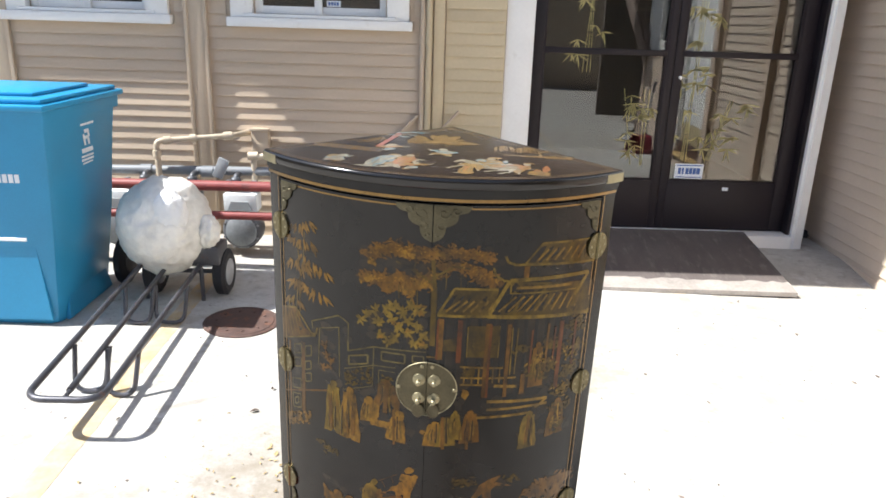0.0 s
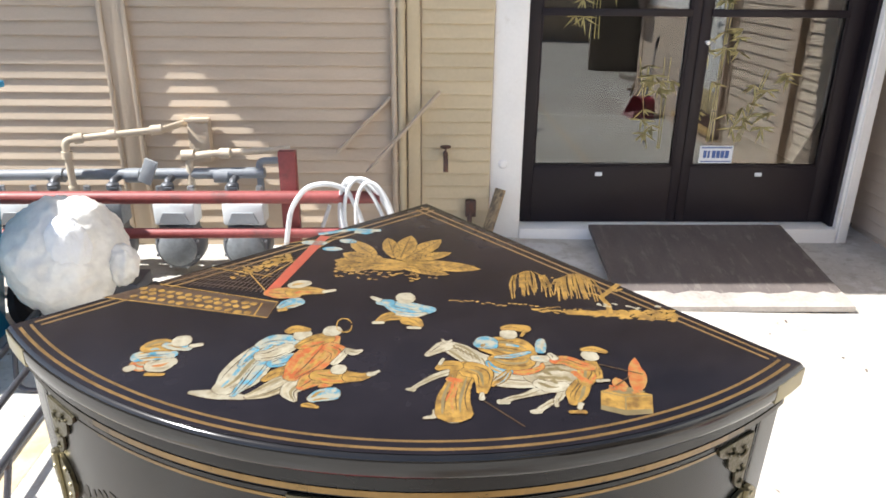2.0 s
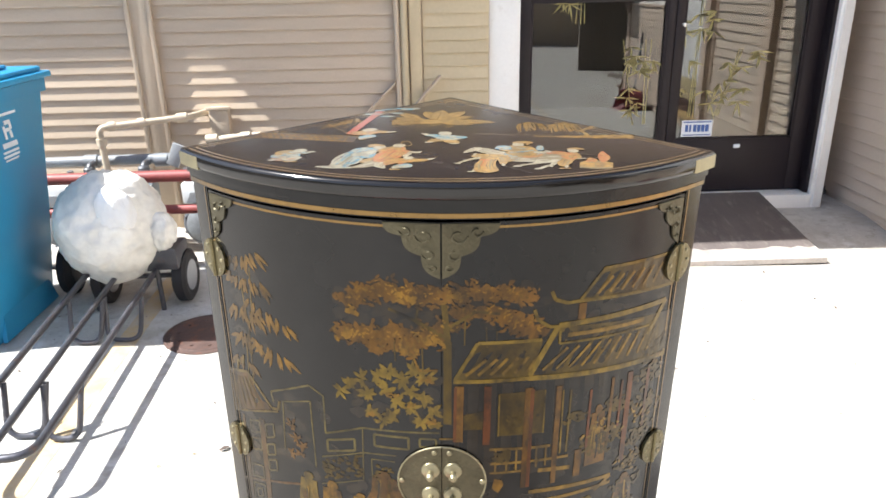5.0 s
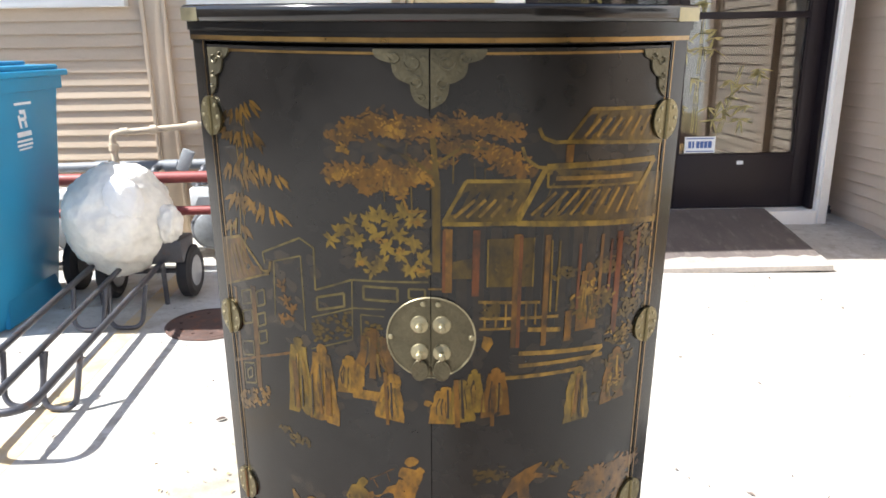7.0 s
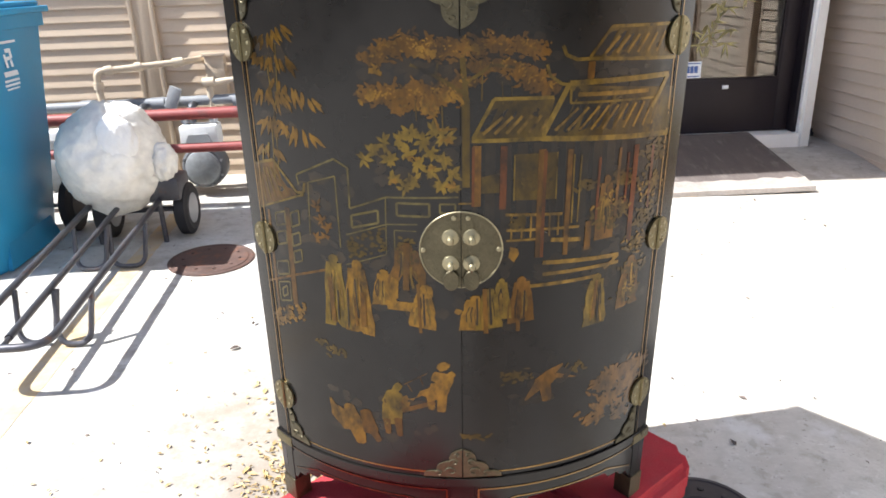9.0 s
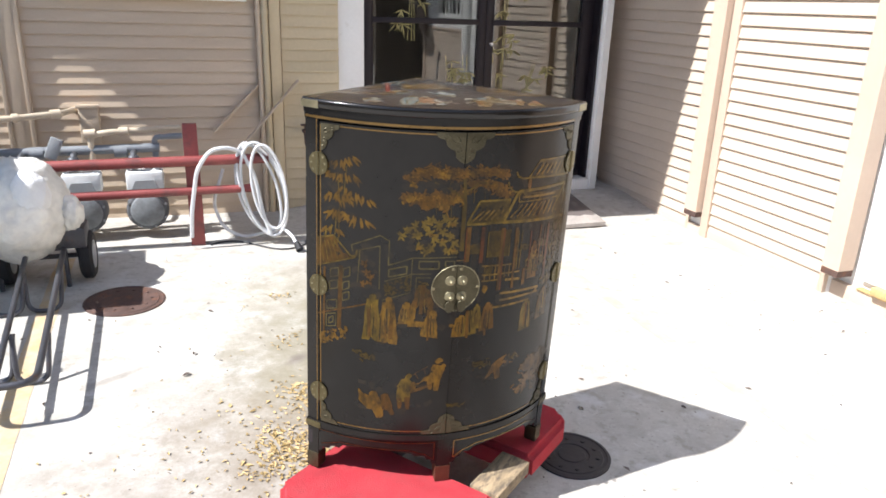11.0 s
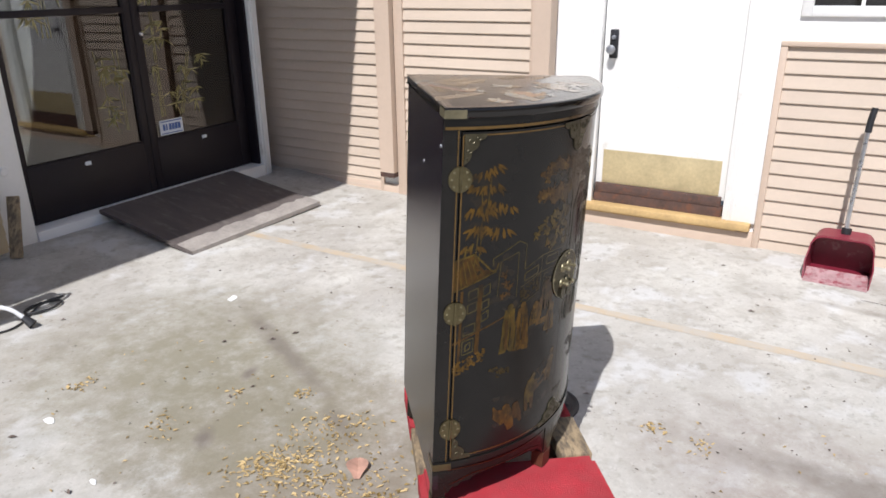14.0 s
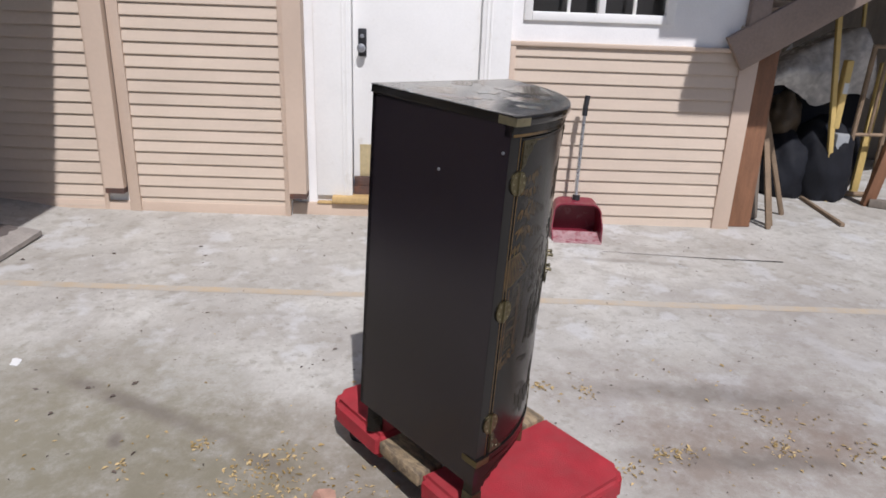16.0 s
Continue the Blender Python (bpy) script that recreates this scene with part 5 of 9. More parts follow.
    foliage(bm, [(-11.3, 0.678, 0.4), (-7.7, 0.712, 0.4), (-2.2, 0.740, 0.4), (-1.8, 0.672, 0.5), (-4.8, 0.70, 0.3)], R2, rnd, 24, 0.008, 0.010)
    line(bm, 0.003, R2, (-0.6, 0.757), (-3.4, 0.755), (-4.2, 0.775))
    p("painted_flower_head", bm, OCHRE)
    # garden wall and its pointed gate
    bm = B()
    line(bm, 0.003, R1, (-29.9, 0.655), (-30.2, 0.672), (-22.0, 0.705), (-19.4, 0.693), (-19.5, 0.629), (-12.8, 0.652), (-0.4, 0.655))
    line(bm, 0.0024, R1, (-28.3, 0.574), (-27.7, 0.662), (-22.0, 0.678), (-21.9, 0.561))
    line(bm, 0.0022, R1, (-20.5, 0.585), (-12.8, 0.609), (-7.4, 0.611))
    line(bm, 0.0020, R1, (-21.0, 0.533), (-13.1, 0.559), (-12.8, 0.652))
    line(bm, 0.0018, R1, (-11.6, 0.53), (-11.5, 0.600), (-7.6, 0.600))
    frame4(bm, -16.8, 0.614, 2.5, 0.010, 0.0036, R1, 0.006)
    frame4(bm, -8.1, 0.634, 2.8, 0.010, 0.0036, R1)
    frame4(bm, -2.2, 0.637, 1.3, 0.007, 0.0030, R1)
    p("painted_garden_wall", bm, PALE_OLIVE)
    bm = B()
    for i in range(60):
        t = rnd.random()
        dab(bm, -20.4 + 7.2 * t, 0.543 + 0.024 * t + rnd.uniform(0, 0.036), 0.009, 0.006, R1 + rnd.random() * 0.0003, rnd, rnd.uniform(-0.5, 0.5), 7)
    for i in range(26):
        dab(bm, rnd.uniform(-11.2, -7.8), rnd.uniform(0.545, 0.59), 0.008, 0.006, R1 + rnd.random() * 0.0003, rnd, rnd.uniform(-0.5, 0.5), 7)
    p("painted_cobble", bm, FADED)
    bm = B()
    for a, z in ((-26.0, 0.625), (-25.6, 0.605), (-24.4, 0.592), (-25.0, 0.578), (-26.6, 0.572)):
        rosette(bm, a, z, 6, 0.013, 0.005, R1)
    p("painted_garden_plant", bm, RUSSET)
    # hut at the edge: ribbed sloping roof, curled eave, post and lattice
    bm = B()
    field(bm, (-41, 0.602), (-30.6, 0.638), (-35.8, 0.687), (-41, 0.674), R1, 5)
    p("painted_hut_roof", bm, RUSSET)
    bm = B()
    line(bm, 0.0045, R2, (-41, 0.675), (-35.6, 0.689), (-30.4, 0.642), (-28.9, 0.644), (-28.5, 0.660))
    line(bm, 0.0035, R2, (-41, 0.600), (-31.0, 0.634), (-29.0, 0.640))
    line(bm, 0.004, R2, (-38.4, 0.684), (-38.0, 0.702), (-36.6, 0.70), (-36.2, 0.716))
    for i in range(6):
        band(bm, -40.4 + i * 1.5, 0.608 + i * 0.0052, -40.6 + i * 1.0, 0.668 + i * 0.002, 0.0022, R2)
    p("painted_hut_eave", bm, OLIVE)
    bm = B()
    line(bm, 0.011, R1, (-33.4, 0.612), (-33.8, 0.435))
    line(bm, 0.006, R1, (-38.6, 0.60), (-38.9, 0.40))
    line(bm, 0.004, R1, (-41, 0.464), (-33.5, 0.492), (-25.6, 0.517))
    p("painted_hut_post", bm, RUSSET)
    bm = B()
    for a, z, wa, h in ((-35.4, 0.590, 1.3, 0.011), (-35.6, 0.556, 1.3, 0.011), (-31.6, 0.596, 1.0, 0.012), (-31.8, 0.560, 1.0, 0.010), (-31.8, 0.530, 1.0, 0.010), (-36.2, 0.50, 1.6, 0.012), (-36.4, 0.455, 1.6, 0.018), (-36.4, 0.455, 0.7, 0.008)):
        frame4(bm, a, z, wa, h, 0.0032, R1, 0.004)
    p("painted_hut_lattice", bm, PALE_OLIVE)
    bm = B()
    for i in range(95):
        t = rnd.random()
        dab(bm, -40.2 + 9 * t, 0.376 + 0.036 * t + rnd.uniform(0, 0.034), 0.010, 0.007, R1 + rnd.random() * 0.0003, rnd, rnd.uniform(-1, 1), 7)
    p("painted_cobble", bm, OCHRE)
    # pavilion: dim ground colours, roofs with ribs, eaves, columns and rails
    bm = B()
    field(bm, (2.0, 0.585), (40.5, 0.56), (40.5, 0.725), (2.0, 0.735), R1 - 0.0002, 14)
    p("painted_wash", bm, WASH)
    bm = B()
    field(bm, (2.0, 0.740), (14.0, 0.740), (15.4, 0.795), (5.4, 0.797), R1, 6)
    field(bm, (13.6, 0.738), (40.5, 0.722), (40.5, 0.79), (17.9, 0.812), R1, 10)
    field(bm, (21.2, 0.847), (40.5, 0.835), (40.5, 0.884), (25.0, 0.888), R1, 8)
    field(bm, (8.9, 0.647), (16.3, 0.644), (16.3, 0.716), (8.9, 0.717), R1, 4)
    field(bm, (3.4, 0.66), (6.4, 0.66), (6.4, 0.69), (3.4, 0.685), R1, 2)
    p("painted_roof", bm, FADED)
    bm = B()
    for i in range(6):
        band(bm, 3.6 + i * 1.9, 0.748, 6.8 + i * 1.6, 0.772, 0.0045, R2)
    for i in range(10):
        band(bm, 15.6 + i * 2.2, 0.748 - i * 0.0012, 19.6 + i * 1.95, 0.778 - i * 0.0004, 0.0042, R2)
    for i in range(7):
        band(bm, 24.0 + i * 2.2, 0.852 - i * 0.001, 26.6 + i * 2.05, 0.874, 0.0045, R2)
    line(bm, 0.006, R2, (19.4, 0.797), (34.0, 0.791))
    p("painted_roof_ribs", bm, GOLD_BROWN)
    bm = B()
    line(bm, 0.005, R3, (2.0, 0.742), (5.4, 0.798), (15.2, 0.796))
    line(bm, 0.006, R3, (1.8, 0.739), (13.6, 0.738))
    line(bm, 0.008, R3, (13.5, 0.742), (17.8, 0.814), (38.8, 0.811), (35.2, 0.764))
    line(bm, 0.008, R3, (13.3, 0.738), (40.4, 0.718))
    line(bm, 0.0035, R3, (18.1, 0.806), (18.1, 0.786), (35.4, 0.779))
    line(bm, 0.0045, R3, (13.8, 0.842), (14.4, 0.826), (16.4, 0.814), (18.0, 0.812))
    line(bm, 0.0045, R3, (21.2, 0.848), (25.0, 0.888), (40.3, 0.884))
    line(bm, 0.005, R3, (16.3, 0.866), (17.0, 0.853), (19.0, 0.846), (21.2, 0.846), (40.3, 0.834))
    line(bm, 0.002, R3, (8.9, 0.647), (8.9, 0.716))
    line(bm, 0.002, R3, (16.3, 0.644), (16.3, 0.716))
    line(bm, 0.0025, R3, (19.5, 0.602), (19.4, 0.710))
    line(bm, 0.0025, R3, (20.6, 0.602), (20.8, 0.708))
    p("painted_eave", bm, OLIVE)
    bm = B()
    for a, z0, z1, w in ((2.6, 0.64, 0.732, 0.012), (13.5, 0.551, 0.722, 0.011), (18.55, 0.55, 0.718, 0.008), (22.9, 0.552, 0.60, 0.011), (21.5, 0.818, 0.842, 0.011), (28.6, 0.60, 0.71, 0.005)):
        band(bm, a, z0, a + 0.1, z1, w, R3)
    p("painted_column", bm, RUSSET)
    bm = B()
    for a, z0, z1, w in ((7.0, 0.634, 0.73, 0.010), (14.1, 0.551, 0.72, 0.005), (32.3, 0.55, 0.71, 0.010), (2.0, 0.64, 0.73, 0.004), (24.4, 0.60, 0.70, 0.004), (36.6, 0.60, 0.71, 0.006), (30.6, 0.62, 0.70, 0.004)):
        band(bm, a, z0, a + 0.1, z1, w, R3)
    p("painted_red_column", bm, BRICK_RED)
    bm = B()
    line(bm, 0.0045, R2, (7.5, 0.625), (17.7, 0.619))
    line(bm, 0.0045, R2, (7.7, 0.600), (21.1, 0.594))
    line(bm, 0.0035, R2, (7.7, 0.583), (13.0, 0.582))
    line(bm, 0.0028, R2, (-0.4, 0.645), (2.4, 0.645))
    for (a0, z0), (a1, z1), w in (((14.4, 0.541), (30.2, 0.531), 0.007), ((14.5, 0.521), (30.3, 0.518), 0.006), ((12.2, 0.503), (25.3, 0.502), 0.006), ((30.2, 0.531), (27.0, 0.512), 0.006), ((15.8, 0.578), (21.6, 0.572), 0.007)):
        band(bm, a0, z0, a1, z1, w, R2)
    for a in (8.6, 10.4, 12.0, 15.4, 17.0):
        band(bm, a, 0.585, a, 0.622, 0.0028, R2)
    p("painted_rail", bm, GOLD_BROWN)
    bm = B()
    foliage(bm, [(10.0, 0.612, 0.5), (12.5, 0.67, 0.7), (38.2, 0.735, 1.0), (37.0, 0.69, 1.2), (37.6, 0.64, 1.2), (36.2, 0.59, 1.2), (34.8, 0.545, 1.1), (34.0, 0.50, 1.0), (33.4, 0.455, 0.9), (29.4, 0.66, 1.0), (28.6, 0.61, 1.1), (26.6, 0.595, 0.9), (22.4, 0.66, 0.7)],
            R2, rnd, 40, 0.012, 0.015)
    p("painted_vines", bm, FADED)
    bm = B()
    foliage(bm, [(37.5, 0.72, 0.8), (36.6, 0.63, 0.9), (35.0, 0.55, 0.9), (33.6, 0.47, 0.8), (28.8, 0.62, 0.8), (26.0, 0.63, 0.8)], R3, rnd, 22, 0.009, 0.016)
    p("painted_vine_light", bm, GOLD_BROWN)

    # plain robed shapes, tables and rocks in the court, without features
    def robe(bm, a, z, h, w, r, lean=0.0):
        """A long robe: wavy hem, narrower shoulder, small plain top."""
        n = 7
        left, right = [], []
        for i in range(n):
            t = i / (n - 1)
            k = w / 2 * (1.0 - 0.42 * t ** 1.6) * (1 + rnd.uniform(-0.07, 0.07))
            c = a + (lean * t + rnd.uniform(-0.04, 0.04) * w) * DEG
            left.append((c - k * DEG, z + h * 0.82 * t + (rnd.uniform(-0.004, 0.004) if i == 0 else 0)))
            right.append((c + k * DEG, z + h * 0.82 * t + (rnd.uniform(-0.004, 0.004) if i == 0 else 0)))
        curved(bm, left + right[::-1], r)
        dab(bm, a + lean * DEG, z + h * 0.86, w * 0.40, h * 0.15, r + 0.0001, rnd, 0, 9, 0.2)

    for material, rows in ((OLIVE, ((-23.6, 0.417, 0.142, 0.036), (4.9, 0.432, 0.078, 0.030), (25.7, 0.411, 0.102, 0.034), (7.4, 0.452, 0.075, 0.020))),
                           (OCHRE, ((-19.0, 0.412, 0.142, 0.036), (-7.0, 0.433, 0.075, 0.032), (-14.0, 0.468, 0.070, 0.030), (2.2, 0.432, 0.066, 0.034))),
                           (RUSSET, ((-9.4, 0.492, 0.092, 0.046), (10.8, 0.443, 0.085, 0.032), (26.2, 0.566, 0.112, 0.026), (33.4, 0.43, 0.10, 0.036)))):
        bm = B()
        for a, z, h, w in rows:
            robe(bm, a, z, h, w * 1.36, R2, rnd.uniform(-0.003, 0.003))
        p("painted_robed_shape", bm, material)
        for tone, wide in ((WASH, 0.0018), (GOLD_BROWN, 0.0036)):
            bm = B()
            for a, z, h, w in rows:
                for _ in range(3):
                    e, t = rnd.uniform(-0.42, 0.42), rnd.uniform(0.0, 0.35)
                    line(bm, wide * rnd.uniform(0.6, 1.3), R3 + rnd.random() * 0.0001, (a + e * w * DEG, z + h * (0.04 + t)), (a + e * w * 0.9 * DEG + rnd.uniform(-0.3, 0.3), z + h * (0.25 + t)), (a + e * w * 0.6 * DEG, z + h * (0.45 + t)))
            p("painted_robe_fold", bm, tone)
    bm = B()
    for a, w in ((-24.4, 0.008), (-18.2, 0.010), (-19.6, 0.004), (4.4, 0.007), (10.2, 0.006), (25.2, 0.006), (-7.4, 0.005), (-9.8, 0.010)):
        z = 0.425 if a != -9.8 else 0.50
        band(bm, a, z, a + rnd.uniform(-0.5, 0.5), z + rnd.uniform(0.045, 0.09), w, R3 + 0.0002)
    p("painted_fold", bm, RUSSET)
    bm = B()
    for a, z in ((-23.4, 0.43), (-21.4, 0.42), (-19.2, 0.44), (5.2, 0.44), (26.2, 0.42), (11.2, 0.45), (-6.6, 0.44), (2.8, 0.44)):
        band(bm, a, z, a + rnd.uniform(-0.4, 0.4), z + rnd.uniform(0.04, 0.08), 0.0026, R3 + 0.0003)
    p("painted_dark_fold", bm, WASH)
    bm = B()
    field(bm, (-13.4, 0.464), (-7.6, 0.462), (-7.2, 0.478), (-13.6, 0.480), R2, 3)
    dab(bm, -12.4, 0.50, 0.03, 0.05, R2, rnd)
    dab(bm, -6.2, 0.50, 0.03, 0.03, R2, rnd)
    dab(bm, 9.0, 0.56, 0.02, 0.03, R2, rnd)
    dab(bm, -0.6, 0.465, 0.016, 0.014, R2, rnd)
    p("painted_table_shape", bm, OCHRE)

    def strokes(bm, rows, r):
        for a0, z0, w0, a1, z1, w1 in rows:
            du, dz = (a1 - a0) / DEG, z1 - z0
            ln = math.hypot(du, dz) or 0.001
            u, v = (du / ln, dz / ln), (-dz / ln, du / ln)
            out = []
            for i in range(12):
                t = 2 * math.pi * i / 12
                far = math.cos(t) > 0
                w = (w1 if far else w0) / 2 * (1 + 0.14 * rnd.uniform(-1, 1))
                x, z = (du, dz) if far else (0, 0)
                x += u[0] * math.cos(t) * w * 0.5 + v[0] * math.sin(t) * w
                z += u[1] * math.cos(t) * w * 0.5 + v[1] * math.sin(t) * w
                out.append((a0 + x * DEG, z0 + z))
            r += 0.00004
            curved(bm, out, r)
    bm = B()
    strokes(bm, [(-5.1, 0.343, 0.020, -2.6, 0.334, 0.033), (-3.7, 0.366, 0.020, -3.3, 0.361, 0.021), (-2.2, 0.349, 0.014, -1.8, 0.345, 0.014), (-5.6, 0.320, 0.021, -3.1, 0.318, 0.027), (-6.1, 0.309, 0.014, -5.8, 0.280, 0.011), (-3.6, 0.311, 0.019, -4.0, 0.277, 0.015), (-11.3, 0.285, 0.029, -5.5, 0.308, 0.025), (-27.2, 0.266, 0.005, -26.0, 0.239, 0.022), (-26.0, 0.242, 0.029, -23.6, 0.224, 0.043), (-22.8, 0.260, 0.023, -22.1, 0.219, 0.043), (-21.5, 0.225, 0.040, -20.8, 0.189, 0.020)], R1)
    p("painted_rock", bm, OCHRE)
    bm = B()
    strokes(bm, [(-12.5, 0.318, 0.020, -12.1, 0.315, 0.019), (-12.8, 0.303, 0.028, -13.5, 0.285, 0.038), (-13.6, 0.276, 0.039, -13.9, 0.252, 0.043), (-15.2, 0.242, 0.005, -14.7, 0.240, 0.005)], R1 + 0.0003)
    p("painted_pale_shape", bm, OLIVE)
    bm = B()
    strokes(bm, [(-14.8, 0.286, 0.010, -11.6, 0.285, 0.010), (-14.7, 0.247, 0.015, -14.6, 0.221, 0.011), (-12.5, 0.251, 0.016, -12.3, 0.219, 0.011), (-11.4, 0.272, 0.009, -5.3, 0.292, 0.009), (-19.2, 0.256, 0.022, -18.4, 0.219, 0.033), (-17.9, 0.220, 0.019, -16.7, 0.200, 0.012)], R1 + 0.0004)
    strokes(bm, [(19.4, 0.349, 0.005, 16.9, 0.336, 0.021), (17.1, 0.332, 0.027, 15.3, 0.319, 0.030), (15.3, 0.319, 0.026, 12.1, 0.290, 0.004), (16.0, 0.316, 0.021, 16.5, 0.286, 0.019), (18.2, 0.329, 0.010, 22.5, 0.318, 0.002)], R1)
    line(bm, 0.0014, R1, (-11.0, 0.324), (-6.5, 0.349))
    line(bm, 0.0014, R1, (-10.3, 0.325), (-9.5, 0.311))
    line(bm, 0.0014, R1, (-7.9, 0.341), (-7.3, 0.325))
    p("painted_rock", bm, RUSSET)
    bm = B()
    foliage(bm, [(38.8, 0.301, 1.0), (36.4, 0.296, 1.0), (32.8, 0.299, 1.0), (30.7, 0.297, 1.0), (29.3, 0.284, 1.0), (34.3, 0.272, 1.0), (36.8, 0.268, 1.0), (32.8, 0.259, 1.0), (35.6, 0.227, 1.0), (30.7, 0.248, 1.0), (28.7, 0.236, 0.6), (26.9, 0.219, 0.6), (34.7, 0.207, 0.6), (38.5, 0.244, 1.0)], R1, rnd, 40, 0.016, 0.016)
    p("painted_undergrowth", bm, RUSSET)
    bm = B()
    foliage(bm, [(-25.8, 0.372, 0.5), (-24.2, 0.364, 0.5), (0.8, 0.222, 0.4), (3.2, 0.222, 0.5), (8.6, 0.340, 0.7), (11.4, 0.337, 0.7), (23.0, 0.335, 0.6), (-28, 0.378, 0.3)], R1, rnd, 24, 0.012, 0.016)
    p("painted_mist_tuft", bm, FADED)


paint_front(cabinet)


def paint_top(cab):
    rnd = random.Random(23)
    Z = CH + 0.00046
    LIFT = 0.0001

    def poly(bm, pts, k=0):
        bm.faces.new([bm.verts.new((x, y, Z + LIFT * k)) for x, y in pts])

    def stroke(bm, pts, w, k=0):
        pts = [Vector((x, y, 0)) for x, y in pts]
        prev = None
        for i, q in enumerate(pts):
            d = (pts[min(i + 1, len(pts) - 1)] - pts[max(i - 1, 0)]).normalized()
            s = Vector((-d.y, d.x, 0)) * w / 2
            cur = [bm.verts.new((q.x + s.x * e, q.y + s.y * e, Z + LIFT * k)) for e in (-1, 1)]
            if prev:
                bm.faces.new((prev[0], prev[1], cur[1], cur[0]))
            prev = cur

    def leaf(bm, x, y, ang, ln, w, k=0):
        a = radians(ang)
        c, s = math.cos(a), math.sin(a)
        side = [(0.0, 0.14), (0.2, 0.40), (0.45, 0.52), (0.7, 0.46), (0.88, 0.26)]
        pts = [(t * ln, h * w) for t, h in side] + [(ln, 0)] + [(t * ln, -h * w) for t, h in side[::-1]]
        poly(bm, [(x + u * c - v * s, y + u * s + v * c) for u, v in pts], k)

    def spot(bm, x, y, w, h, k=0, turn=0.0, n=10, rough=0.28):
        pts = []
        for i in range(n):
            t = 2 * math.pi * i / n
            q = 1 - rough * rnd.random()
            u, v = math.cos(t) * w / 2 * q, math.sin(t) * h / 2 * q
            pts.append((x + u * math.cos(turn) - v * math.sin(turn), y + u * math.sin(turn) + v * math.cos(turn)))
        poly(bm, pts, k)

    def p(name, bm, m, label=""):
        return tagged(part(name, bm, m, cab, label, smooth=0), kind="stuff")
    # border lines round the quarter-round top
    bm = B()
    for r, w in ((CR + 0.003, 0.003), (CR - 0.006, 0.0026)):
        stroke(bm, [(r * math.sin(radians(-43.8 + 87.6 * i / 48)), -r * math.cos(radians(-43.8 + 87.6 * i / 48))) for i in range(49)], w)
    for s in (-1, 1):
        for e in (0.008, 0.017):
            d = (s * math.sin(radians(45)), -math.cos(radians(45)))
            o = (-s * math.cos(radians(45)) * e, -math.sin(radians(45)) * e)
            stroke(bm, [(o[0] * 1.0 + d[0] * 0.0 + 0, o[1] - e * 0.4), (d[0] * (CR - 0.008 - e * 0.3) + o[0], d[1] * (CR - 0.008 - e * 0.3) + o[1])], 0.003)
    p("border_line", bm, TOP_LINE, "gold double border line on the top")
    # banana-leaf clump
    bm = B()
    clump = ((176, 0.062, 0.030, -0.030, -0.196), (160, 0.055, 0.030, -0.034, -0.190), (128, 0.058, 0.022, -0.046, -0.178), (104, 0.060, 0.020, -0.024, -0.178), (84, 0.072, 0.026, -0.018, -0.182),
             (58, 0.078, 0.026, -0.014, -0.184), (30, 0.060, 0.020, -0.010, -0.186), (-6, 0.085, 0.026, -0.008, -0.190), (-16, 0.060, 0.018, -0.016, -0.200), (196, 0.050, 0.022, -0.040, -0.200))
    for n_, (ang, ln, w, x, y) in enumerate(clump):
        leaf(bm, x, y, ang, ln, w, 1 + 0.1 * n_)
    ribs = B()
    for ang, ln, w, x, y in clump:
        a = radians(ang)
        u, v = Vector((math.cos(a), math.sin(a))), Vector((-math.sin(a), math.cos(a)))
        o = Vector((x, y))
        stroke(ribs, [o + u * ln * 0.08, o + u * ln * 0.92], 0.0011, 4)
        for k in range(2, 9):
            for e in (-1, 1):
                q = o + u * ln * k / 10
                stroke(ribs, [q, q + u * ln * 0.10 + v * e * w * 0.36], 0.0006, 4)
        for e in (-1, 1):
            stroke(ribs, [o + u * ln * t + v * e * w * h for t, h in ((0.0, 0.14), (0.2, 0.40), (0.45, 0.52), (0.7, 0.46), (0.88, 0.26), (1.0, 0.0))], 0.0007, 4)
    spot(bm, -0.028, -0.196, 0.07, 0.035, 2)
    for x, y, w in ((-0.066, -0.196, 0.030), (-0.050, -0.190, 0.034), (-0.040, -0.200, 0.040), (-0.078, -0.203, 0.024)):
        spot(bm, x, y, w, w * 0.62, 0.5)
    p("painted_banana_plant", bm, TOP_GOLD)
    p("painted_leaf_ribs", ribs, TOP_BROWN)
    bm = B()
    for _ in range(70):
        spot(bm, rnd.uniform(-0.085, 0.03), -0.215 - rnd.random() ** 2 * 0.022, 0.006, 0.0025, 0, rnd.uniform(-0.4, 0.4), 6)
    for i in range(34):
        spot(bm, 0.045 + i * 0.0055, -0.274 - i * 0.0004 + rnd.uniform(-0.004, 0.003), rnd.uniform(0.003, 0.009), 0.0028, 0, rnd.uniform(-0.5, 0.5), 6)
    for i in range(90):
        t = rnd.random()
        spot(bm, 0.130 + t * 0.14, -0.287 - t * 0.010 + rnd.gauss(0, 0.0022), 0.008, 0.0028, rnd.uniform(0, 1), rnd.uniform(-0.5, 0.5), 7)
    for i in range(240):
        t = rnd.random()
        spot(bm, 0.165 + t * 0.108, -0.287 + 0.012 * t - rnd.uniform(0.0, 0.006 + 0.012 * t), 0.010, 0.0032, rnd.uniform(0, 1), rnd.uniform(-0.2, 0.7), 7)
    p("painted_bank", bm, TOP_GOLD)
    # willows
    bm = B()
